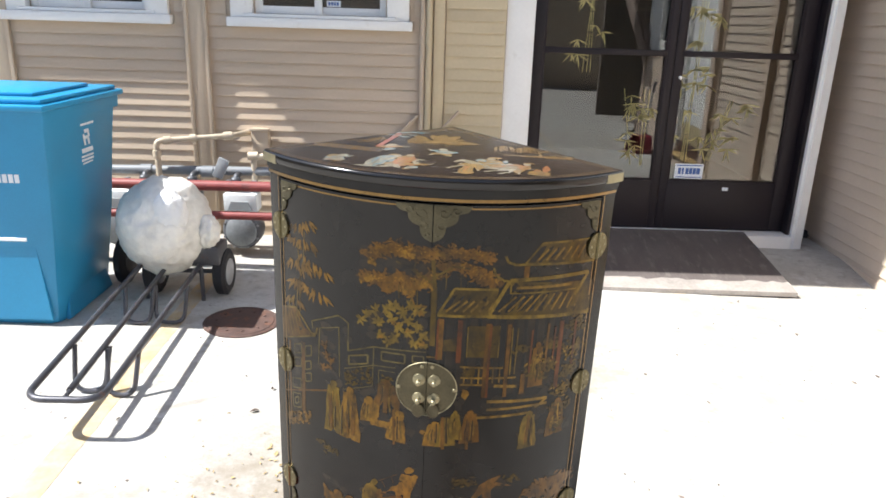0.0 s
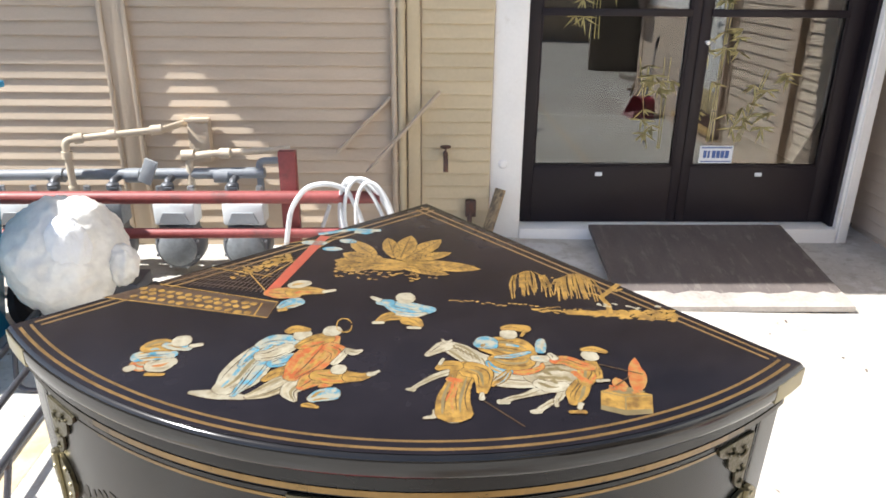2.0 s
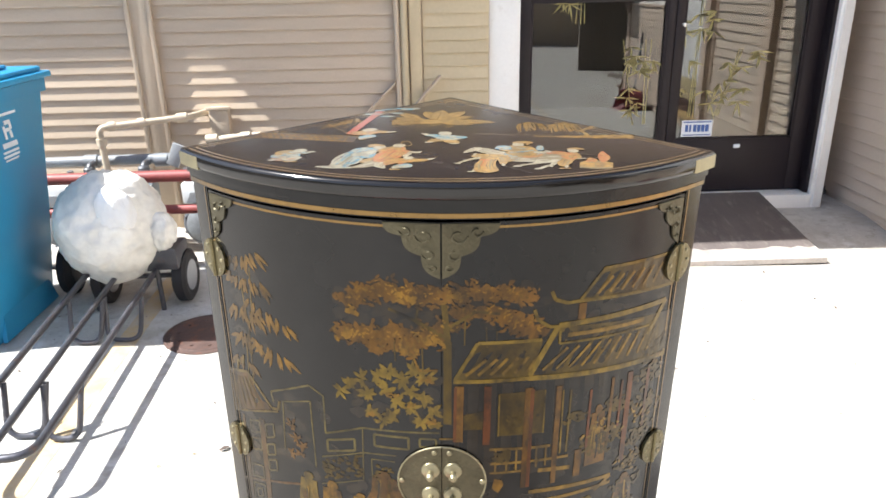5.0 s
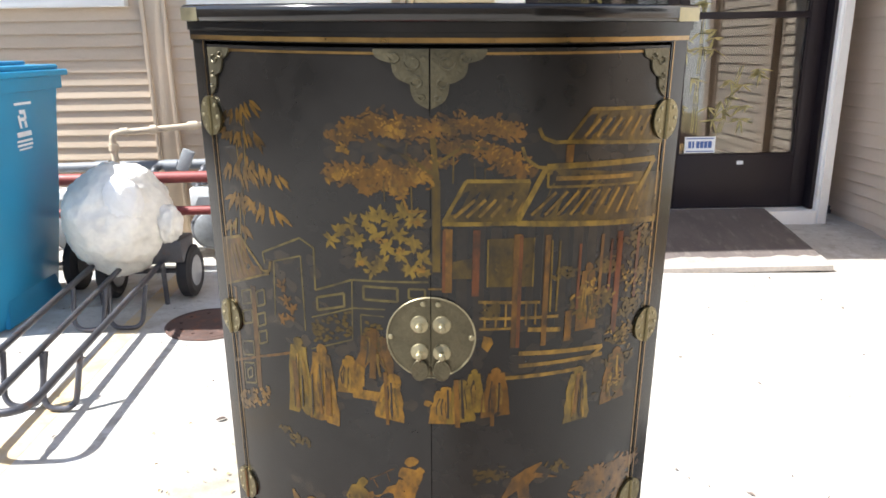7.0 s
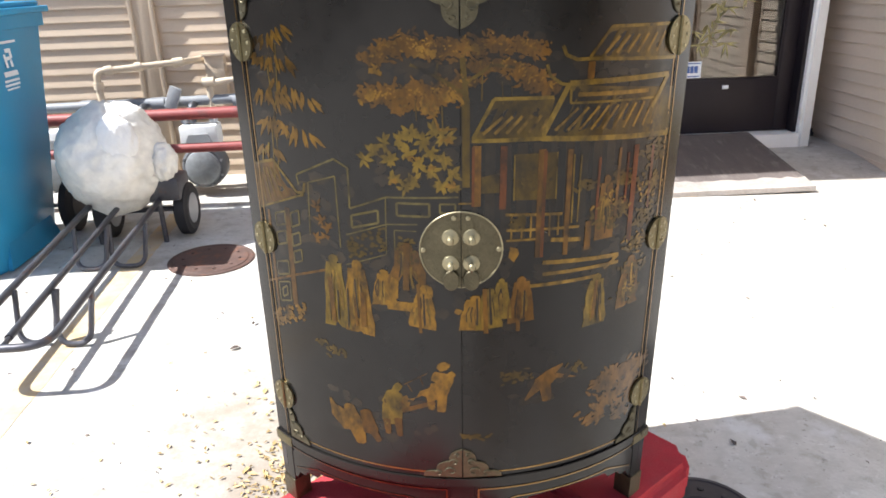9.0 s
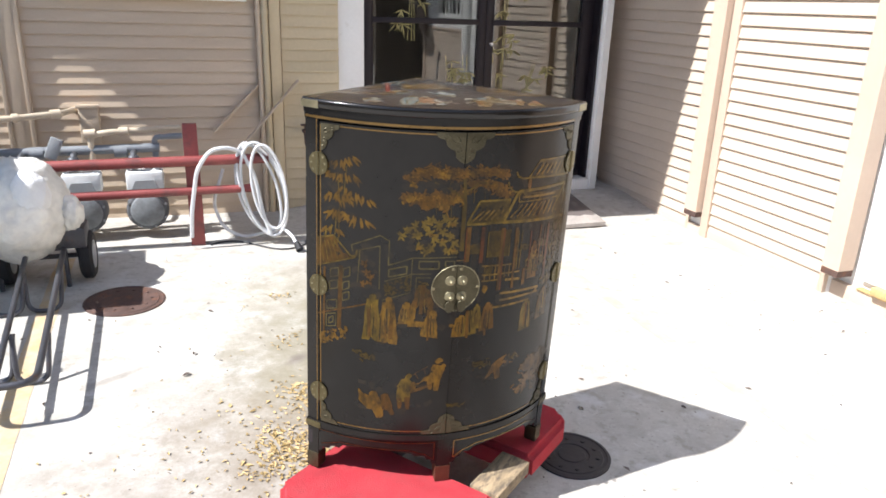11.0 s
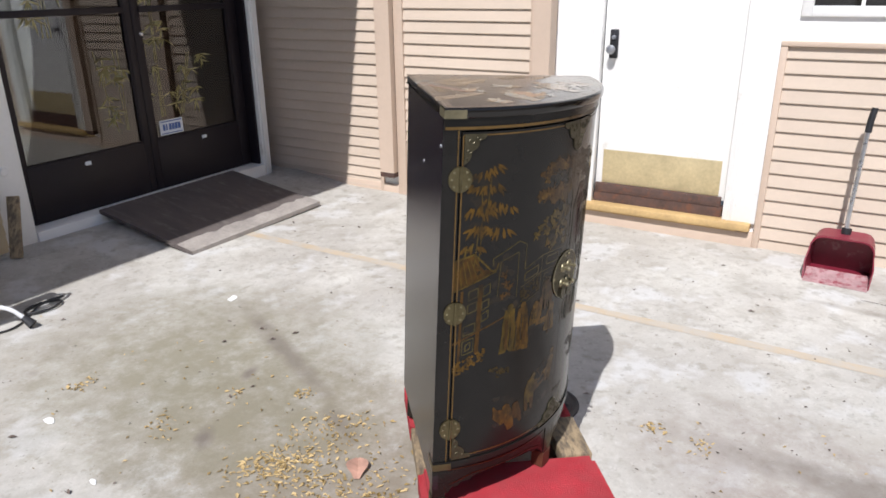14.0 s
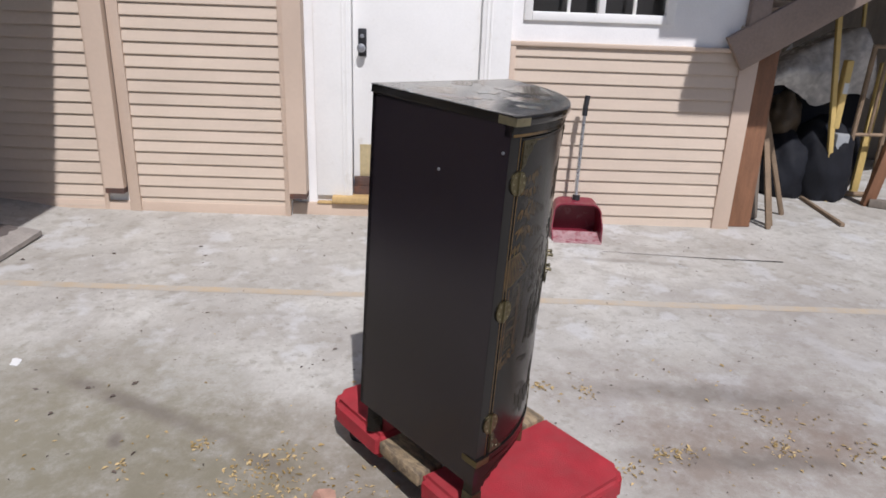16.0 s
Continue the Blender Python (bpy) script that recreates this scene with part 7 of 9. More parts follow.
    poly(bm, [(0.173, -0.443), (0.192, -0.448), (0.213, -0.445), (0.213, -0.451), (0.191, -0.455), (0.172, -0.449)], 1.4)
    spot(bm, 0.197, -0.421, 0.034, 0.012, 2)
    p("painted_shadow_edge", bm, TOP_OLIVE)
    bm = B()
    leaf(bm, 0.205, -0.422, 80, 0.054, 0.012, 2.5)
    leaf(bm, 0.209, -0.420, 76, 0.034, 0.010, 2.4)
    leaf(bm, 0.195, -0.422, 100, 0.020, 0.012, 2.4)
    for _ in range(12):
        spot(bm, rnd.uniform(0.182, 0.210), rnd.uniform(-0.424, -0.414), 0.005, 0.004, 2.6)
    p("painted_flame_shape", bm, TOP_ORANGE)
    bm = B()
    stroke(bm, [(0.079, -0.446), (0.110, -0.476)], 0.0014, 4)
    stroke(bm, [(0.137, -0.371), (0.170, -0.380), (0.216, -0.396)], 0.0014, 6)
    stroke(bm, [(0.190, -0.415), (0.204, -0.400)], 0.0012, 6)
    p("painted_staff", bm, TOP_BROWN)


paint_top(cabinet)


# ---- furniture dolly under the cabinet ----
def build_dolly():
    u = Vector((0.79, 0.61, 0))
    tilt = Matrix.Rotation(radians(0.4), 4, 'X') @ Matrix.Rotation(radians(0.9), 4, 'Y')
    d = thing("furniture_dolly", "wooden furniture dolly with red carpeted ends under the cabinet", "dolly", Matrix.Translation((0.035, 1.53, 0.118)) @ tilt @ Matrix.Rotation(math.atan2(u.y, u.x), 4, 'Z'))
    zt = 0.058
    for s in (-1, 1):
        bm = B()
        x0, x1 = (-0.425, -0.08) if s < 0 else (0.115, 0.425)
        c = 0.05
        out = [(x0 + c, -0.25), (x1, -0.25), (x1, 0.25), (x0 + c, 0.25), (x0, 0.25 - c), (x0, -0.25 + c)] if s < 0 else [(x0, -0.25), (x1 - c, -0.25), (x1, -0.25 + c), (x1, 0.25 - c), (x1 - c, 0.25), (x0, 0.25)]
        prism(bm, out, zt - 0.085, zt)
        bmesh.ops.bevel(bm, geom=bm.edges[:], offset=0.018, segments=3, affect='EDGES')
        part("carpeted_end", bm, CARPET, d, "bright red carpet over the end board")
    for s in (-1, 1):
        bm = B()
        box(bm, -0.078, 0.112, s * 0.205 - 0.045, s * 0.205 + 0.045, zt - 0.048, zt - 0.008, 0.005)
        part("side_rail", bm, RAW_WOOD, d, "bare worn pine side rail")
        bm = B()
        box(bm, -0.33, 0.33, s * 0.17 - 0.03, s * 0.17 + 0.03, zt - 0.115, zt - 0.0855, 0.003)
        part("under_rail", bm, IRON, d)
    for sx in (-0.33, 0.33):
        for sy in (-0.17, 0.17):
            bm = B()
            lathe(bm, [(0.006, -0.012), (0.030, -0.012), (0.032, -0.006), (0.032, 0.006), (0.030, 0.012), (0.006, 0.012)], 18, pose(sx + 0.02, sy, -0.090, 90, 0, 25))
            wheel = part("caster_wheel", bm, RUBBER, d)
            bm = B()
            box(bm, sx - 0.02, sx + 0.025, sy - 0.02, sy - 0.015, -0.09, -0.057)
            box(bm, sx - 0.02, sx + 0.025, sy + 0.015, sy + 0.02, -0.09, -0.057)
            part("fork", bm, STEEL, wheel, smooth=0)


build_dolly()


# ---- recycling cart ----
def build_bin():
    d = thing("recycling_cart", "tall blue plastic wheeled recycling cart with its lid shut", "trash bin", Matrix.Translation((-1.945, 3.42, gz(-1.945, 3.42))) @ Matrix.Rotation(radians(1.0), 4, 'Z'))
    bm = B()
    # tapering body with a raised panel and a stepped foot
    secs = [(0.0, 0.215, 0.29, 0.25), (0.04, 0.222, 0.295, 0.26), (0.45, 0.268, 0.325, 0.305), (0.80, 0.295, 0.345, 0.34), (0.93, 0.305, 0.355, 0.36), (0.932, 0.32, 0.375, 0.38), (0.985, 0.322, 0.38, 0.385)]
    rings = []
    for z, hx, yf, yb in secs:
        c = 0.045
        out = [(-hx + c, -yf), (hx - c, -yf), (hx - c * 0.3, -yf + c * 0.3), (hx, -yf + c), (hx, yb - c), (hx - c * 0.3, yb - c * 0.3), (hx - c, yb), (-hx + c, yb), (-hx + c * 0.3, yb - c * 0.3), (-hx, yb - c), (-hx, -yf + c), (-hx + c * 0.3, -yf + c * 0.3)]
        rings.append([bm.verts.new((x, y, z)) for x, y in out])
    for a, b in zip(rings, rings[1:]):
        n = len(a)
        for j in range(n):
            bm.faces.new((a[j], a[(j + 1) % n], b[(j + 1) % n], b[j]))
    bm.faces.new(rings[0][::-1])
    bm.faces.new(rings[-1])
    part("body", bm, BIN_BLUE, d, smooth=40)
    bm = B()
    for s in (-1, 1):
        prism(bm, [(-0.2, 0), (0.2, 0), (0.16, 0.50), (-0.16, 0.50)] if s < 0 else [(-0.14, 0), (0.14, 0), (0.12, 0.1), (-0.12, 0.1)], 0, 0.014, Matrix.Translation((0, -0.296 - 0.01, 0.03 if s < 0 else 0.62)) @ Matrix.Rotation(radians(90), 4, 'X'))
    parts("front_rib", bm, BIN_BLUE, d)
    bm = B()
    prism(bm, [(-0.24, 0.0), (0.22, 0.0), (0.10, 0.36), (-0.12, 0.36)], 0, 0.018, Matrix.Translation((0.222, 0.0, 0.0)) @ Matrix.Rotation(radians(90), 4, 'Z') @ Matrix.Rotation(radians(84.5), 4, 'X'))
    part("side_rib", bm, BIN_BLUE, d)
    bm = B()
    box(bm, -0.33, 0.33, -0.40, 0.40, 0.986, 1.012, 0.008)
    box(bm, -0.305, 0.305, -0.36, 0.37, 1.0125, 1.034, 0.010)
    box(bm, -0.23, 0.23, -0.27, 0.24, 1.0345, 1.052, 0.008)
    box(bm, -0.10, 0.10, -0.415, -0.38, 0.988, 1.006, 0.006)
    part("lid", bm, BIN_LID, d)
    bm = B()
    tube(bm, rounded([(-0.25, 0.36, 0.95), (-0.25, 0.43, 0.985), (0.25, 0.43, 0.985), (0.25, 0.36, 0.95)], 0.03), 0.016, 10)
    part("handle", bm, BIN_BLUE, d)
    for s in (-1, 1):
        bm = B()
        lathe(bm, [(0.02, -0.025), (0.10, -0.025), (0.125, -0.015), (0.125, 0.015), (0.10, 0.025), (0.02, 0.025)], 26, pose(s * 0.30, 0.275, 0.125, 0, 90))
        w = part("wheel", bm, RUBBER, d)
        bm = B()
        lathe(bm, [(0.012, 0), (0.075, 0), (0.075, 0.004), (0.03, 0.010), (0.012, 0.012)], 20, pose(s * 0.326, 0.275, 0.125, 0, s * 90))
        part("hub", bm, IRON, w)
    bm = B()
    cyl(bm, (-0.30, 0.275, 0.125), (0.30, 0.275, 0.125), 0.011, 8)
    part("axle", bm, STEEL, d)
    bm = B()
    tube(bm, [(-0.14, -0.322, 0.415), (0.14, -0.322, 0.415)], 0.009, 8)
    part("grab_bar", bm, PRINT_WHITE, d, "pale metal lift bar")
    # plain white marks on side and front
    def mark(x, z, w, h, nm):
        q = B()
        tiltm = Matrix.Translation((0.268 + (z - 0.45) * 0.0771 + 0.0012, x, z)) @ Matrix.Rotation(radians(90), 4, 'Z') @ Matrix.Rotation(radians(90 - 4.4), 4, 'X')
        vs = box(q, -w / 2, w / 2, -h / 2, h / 2, 0, 0.001)
        moved(q, vs, tiltm)
        part(nm, q, PRINT_WHITE, d, smooth=0)
    mark(0.02, 0.885, 0.13, 0.010, "print_bar")
    mark(-0.015, 0.825, 0.016, 0.075, "print_bar")
    mark(0.012, 0.852, 0.045, 0.016, "print_bar")
    mark(0.030, 0.838, 0.016, 0.030, "print_bar")
    mark(0.012, 0.822, 0.040, 0.014, "print_bar")
    mark(0.032, 0.800, 0.018, 0.026, "print_bar")
    mark(0.015, 0.762, 0.11, 0.020, "print_bar")
    mark(0.015, 0.735, 0.12, 0.009, "print_bar")
    mark(0.015, 0.718, 0.12, 0.009, "print_bar")
    mark(0.015, 0.702, 0.10, 0.007, "print_bar")
    for i in range(5):
        q = B()
        box(q, 0.035 + i * 0.026, 0.054 + i * 0.026, -0.3415, -0.3385, 0.675, 0.712)
        part("number_bar", q, PRINT_WHITE, d, smooth=0)


build_bin()


# ---- wrapped drum on a two-wheeled cart, and the tube rack in front of it ----
def build_drum():
    g = gz(-1.35, 3.55)
    d = thing("wrapped_drum_cart", "white plastic-wrapped round drum on a black two-wheeled cart", "cart", Matrix.Translation((-1.345, 3.525, g + 0.004)))
    bm = B()
    bmesh.ops.create_icosphere(bm, subdivisions=5, radius=0.252)
    for v in bm.verts:
        n = v.co.normalized()
        ridge = abs(noise.noise(n * 5 + Vector((3, 0, 1)))) + 0.5 * abs(noise.noise(n * 11)) + 0.25 * abs(noise.noise(n * 24))
        k = 1 + 0.08 * noise.noise(n * 1.7) + 0.095 * (0.35 - ridge)
        v.co = Vector((v.co.x * 0.90, v.co.y * 0.90, v.co.z * 0.97)) * k
        v.co.z += 0.385
    drum = part("wrapped_drum", bm, WRAP, d, "round bundle wrapped in crinkled white plastic", smooth=80)
    # raised white lump standing in for sunlight on the drum's wrapping
    bm = B()
    bmesh.ops.create_icosphere(bm, subdivisions=5, radius=0.10)
    for v in bm.verts:
        n = v.co.normalized()
        k = 1 + 0.12 * noise.noise(n * 2.0 + Vector((4, 0, 0))) - 0.08 * abs(noise.noise(n * 6)) - 0.05 * abs(noise.noise(n * 14))
        v.co = Vector((v.co.x * 0.82, v.co.y * 0.55, v.co.z * 1.15)) * k + Vector((0.085, -0.155, 0.485))
    part("torn_wrap", bm, WRAP_WHITE, drum, "bright white patch of wrapping, shaped and coloured as sunlight", smooth=70)
    bm = B()
    bmesh.ops.create_icosphere(bm, subdivisions=4, radius=0.068)
    for v in bm.verts:
        n = v.co.normalized()
        v.co = Vector((v.co.x * 0.85, v.co.y, v.co.z * 1.25)) * (1 + 0.2 * noise.noise(n * 2.5) + 0.1 * noise.noise(n * 8)) + Vector((0.215, -0.03, 0.36))
    part("wrapped_knob", bm, WRAP, drum, smooth=70)
    for x in (-0.10, 0.255):
        bm = B()
        lathe(bm, [(0.02, -0.028), (0.075, -0.028), (0.10, -0.032), (0.12, -0.02), (0.12, 0.02), (0.10, 0.032), (0.075, 0.028), (0.02, 0.028)], 24, pose(x, 0.06, 0.12, 0, 90))
        w = part("wheel", bm, RUBBER, d)
        bm = B()
        lathe(bm, [(0.012, -0.026), (0.07, -0.03), (0.07, 0.03), (0.012, 0.036)], 18, pose(x, 0.06, 0.12, 0, 90))
        part("hub", bm, STEEL, w)
    bm = B()
    cyl(bm, (-0.13, 0.06, 0.12), (0.29, 0.06, 0.12), 0.012, 10)
    tube(bm, rounded([(0.22, 0.06, 0.12), (0.20, 0.02, 0.30), (0.17, -0.02, 0.34)], 0.04), 0.014, 8)
    tube(bm, rounded([(-0.06, 0.06, 0.12), (-0.08, 0.02, 0.26)], 0.04), 0.014, 8)
    box(bm, 0.10, 0.27, -0.06, 0.10, 0.19, 0.29, 0.008)
    part("frame", bm, TUBE, d, "dark steel axle frame")


build_drum()


def build_rack():
    d = thing("tube_rack", "low rack of bent dark steel tube standing on the concrete", "rack", Matrix.Translation((-0.03, 0.065, 0.0)))
    h = 0.165

    def Z(x, y, up):
        return (x, y, gz(x, y) + up)
    bm = B()
    tube(bm, rounded([Z(-1.43, 3.42, 0.20), Z(-1.32, 2.14, h), Z(-1.07, 2.15, h), Z(-1.145, 3.42, 0.20)], 0.075, 8), 0.0125, 12)
    part("loop", bm, TUBE, d)
    bm = B()
    tube(bm, [Z(-1.30, 3.42, 0.20), Z(-1.195, 2.20, h + 0.004)], 0.0115, 12)
    tube(bm, [Z(-1.197, 2.235, h + 0.004), Z(-1.19, 2.148, h)], 0.008, 8)
    part("middle_rail", bm, TUBE, d)
    for x0, x1, y in ((-1.34, -1.205, 2.47), (-1.205, -1.085, 2.45), (-1.415, -1.28, 3.10), (-1.28, -1.13, 3.12)):
        bm = B()
        tube(bm, rounded([Z(x0, y + 0.06, h + 0.01), Z(x0 + 0.01, y, 0.0115), Z(x1 - 0.01, y, 0.0115), Z(x1, y + 0.06, h + 0.01)], 0.05, 7), 0.0095, 10)
        part("hoop_leg", bm, TUBE, d)
    bm = B()
    tube(bm, [Z(-1.435, 3.42, 0.20), Z(-1.14, 3.42, 0.20)], 0.011, 10)
    tube(bm, [Z(-1.43, 3.42, 0.20), Z(-1.43, 3.425, 0.0)], 0.011, 10)
    tube(bm, [Z(-1.145, 3.42, 0.20), Z(-1.145, 3.425, 0.0)], 0.011, 10)
    part("back_frame", bm, TUBE, d)


build_rack()


# ---- covers in the paving ----
def build_cover(name, x, y, r, material, label, rings):
    d = thing(name, label, "cover", Matrix.Translation((x, y, gz(x, y) + 0.001)) @ Matrix.Rotation(radians(0.35), 4, 'X') @ Matrix.Rotation(radians(0.9), 4, 'Y'))
    bm = B()
    prof = [(r, -0.01), (r, 0.004), (r - 0.01, 0.006)]
    for q in rings:
        prof += [(r * q + 0.008, 0.006), (r * q + 0.005, 0.003), (r * q - 0.005, 0.003), (r * q - 0.008, 0.006)]
    prof += [(0.004, 0.006)]
    lathe(bm, prof, 40)
    part("plate", bm, material, d)
    bm = B()
    for i in range(10):
        a = 2 * math.pi * i / 10
        lathe(bm, [(0.008, 0), (0.007, 0.004), (0.001, 0.005)], 8, Matrix.Translation((r * 0.66 * math.cos(a), r * 0.66 * math.sin(a), 0.0058)))
    tagged(part("stud", bm, material, d), kind="stuff")


build_cover("utility_cover", -0.915, 3.243, 0.178, RUST, "round rusty brown iron cover set in the concrete", (0.9,))
build_cover("drain_cover", 0.54, 1.60, 0.128, IRON, "round black iron drain cover beside the dolly", (0.86, 0.4))


# ---- gas meters and pipework on the wall ----
def build_barrier():
    d = thing("pipe_barrier", "red painted steel pipe barrier in front of the gas meters", "barrier")
    y = 4.03
    bm = B()
    g = gz(-0.53, y)
    box(bm, -0.605, -0.528, y - 0.03, y + 0.02, g - 0.02, 0.728, 0.004)
    part("post", bm, RED_PIPE, d)
    bm = B()
    box(bm, -2.62, -2.53, y - 0.04, y + 0.045, g - 0.02, 0.728, 0.004)
    part("post", bm, RED_PIPE, d)
    for z, x1 in ((0.532, -0.155), (0.362, -0.245)):
        bm = B()
        cyl(bm, (-2.9, y - 0.062, z - 0.012), (x1, y - 0.062, z), 0.029 if z > 0.5 else 0.024, 16)
        part("rail", bm, RED_PIPE, d)


build_barrier()


def build_meter(x, pale):
    d = thing("gas_meter", "grey gas meter with a white index box hung from the pipe", "gas meter", group="gas meters behind the red barrier")
    y = 4.24
    turn = Matrix.Translation((x, y, 0.205)) @ Matrix.Rotation(radians(90), 4, 'X')
    bm = B()
    lathe(bm, [(0.070, -0.075), (0.104, -0.066), (0.116, -0.045), (0.116, 0.045), (0.104, 0.064), (0.070, 0.072)], 28, turn)
    box(bm, x - 0.085, x + 0.085, y - 0.05, y + 0.05, 0.205, 0.3175, 0.008)
    part("body", bm, METER_DARK, d)
    bm = B()
    lathe(bm, [(0.094, 0.064), (0.090, 0.080), (0.066, 0.092), (0.030, 0.096), (0.002, 0.097)], 28, turn)
    part("diaphragm_cover", bm, METER_BODY, d, "dusty round grey cover")
    bm = B()
    for k in range(8):
        q = radians(45 * k + 20)
        lathe(bm, [(0.007, 0.062), (0.007, 0.071), (0.001, 0.072)], 8, turn @ Matrix.Translation((0.106 * math.cos(q), 0.106 * math.sin(q), 0)))
    parts("bolt", bm, STEEL, d)
    bm = B()
    box(bm, x - 0.10, x + 0.10, y - 0.06, y + 0.055, 0.318, 0.43, 0.012)
    part("head", bm, METER_WHITE if pale else METER_BODY, d)
    bm = B()
    prism(bm, [(-0.075, 0.0), (0.075, 0.0), (0.05, 0.055), (-0.05, 0.055)], 0, 0.01, Matrix.Translation((x, y - 0.061, 0.33)) @ Matrix.Rotation(radians(90), 4, 'X'))
    part("index_window", bm, METER_GREY, d)
    for s in (-1, 1):
        bm = B()
        cyl(bm, (x + s * 0.075, y, 0.425), (x + s * 0.075, y, 0.50), 0.016, 12)
        cyl(bm, (x + s * 0.075, y, 0.44), (x + s * 0.075, y, 0.465), 0.026, 6)
        part("union", bm, STEEL, d)


for mx, pale in ((-1.91, True), (-1.505, False), (-1.16, True), (-0.83, True)):
    build_meter(mx, pale)


def build_pipes():
    d = thing("gas_manifold", "grey gas pipe with valves and tan risers along the wall", "pipework")
    y = 4.32
    bm = B()
    cyl(bm, (-3.2, y, 0.515), (-0.74, y, 0.545), 0.027, 14)
    part("main_pipe", bm, GREY_PIPE, d)
    bm = B()
    for x in (-1.75, -1.38, -0.95):
        cyl(bm, (x - 0.035, y, 0.53), (x + 0.035, y, 0.53), 0.036, 14)
    parts("coupling", bm, GREY_PIPE, d)
    for x in (-1.73, -1.45, -1.19, -0.88):
        bm = B()
        tube(bm, rounded([(x, y - 0.01, 0.525), (x, y - 0.09, 0.525), (x, y - 0.09, 0.44)], 0.03), 0.018, 10)
        lathe(bm, [(0.022, -0.02), (0.03, -0.012), (0.03, 0.012), (0.022, 0.02)], 10, pose(x, y - 0.09, 0.50))
        box(bm, x - 0.006, x + 0.03, y - 0.125, y - 0.112, 0.49, 0.505, 0.003)
        part("valve", bm, VALVE, d)
    bm = B()
    box(bm, -0.032, 0.032, -0.01, 0.01, -0.062, 0.062, 0.006)
    bm.transform(pose(-1.285, y - 0.06, 0.565, 0, 24, 0))
    part("tag_plate", bm, METER_GREY, d)
    bm = B()
    tube(bm, rounded([(-0.765, y, 0.40), (-0.765, y, 0.605), (-0.61, y, 0.610)], 0.03), 0.017, 10)
    part("end_elbow", bm, GREY_PIPE, d)
    bm = B()
    tube(bm, rounded([(-1.655, y - 0.05, 0.42), (-1.66, y - 0.05, 0.715), (-1.24, y + 0.10, 0.737), (-1.20, WY + 0.01, 0.725)], 0.035), 0.017, 12)
    tube(bm, rounded([(-1.10, y - 0.01, 0.42), (-1.10, y - 0.01, 0.625), (-1.02, y - 0.01, 0.640), (-0.62, y + 0.06, 0.650)], 0.035), 0.017, 12)
    part("riser", bm, TAN_PIPE, d)
    bm = B()
    for p, q in (((-1.62, y - 0.036, 0.717), (-1.585, y - 0.023, 0.719)), ((-1.48, y + 0.014, 0.724), (-1.45, y + 0.025, 0.726)), ((-1.30, y + 0.079, 0.734), (-1.25, y + 0.096, 0.737)), ((-1.655, y - 0.05, 0.45), (-1.655, y - 0.05, 0.49)), ((-1.658, y - 0.05, 0.625), (-1.659, y - 0.05, 0.66)), ((-1.13, y - 0.01, 0.634), (-1.07, y - 0.01, 0.637)), ((-0.95, y, 0.642), (-0.90, y, 0.643))):
        cyl(bm, p, q, 0.025, 12)
    parts("fitting", bm, TAN_PIPE, d)
    bm = B()
    box(bm, -1.18, -1.07, WY - 0.085, WY - 0.022, 0.53, 0.757, 0.008)
    box(bm, -1.19, -1.06, WY - 0.095, WY - 0.0855, 0.742, 0.762, 0.003)
    ob = part("junction_box", bm, TAN_TRIM, None, "tan painted utility box on the clapboards")
    tagged(ob, category="box")


build_pipes()


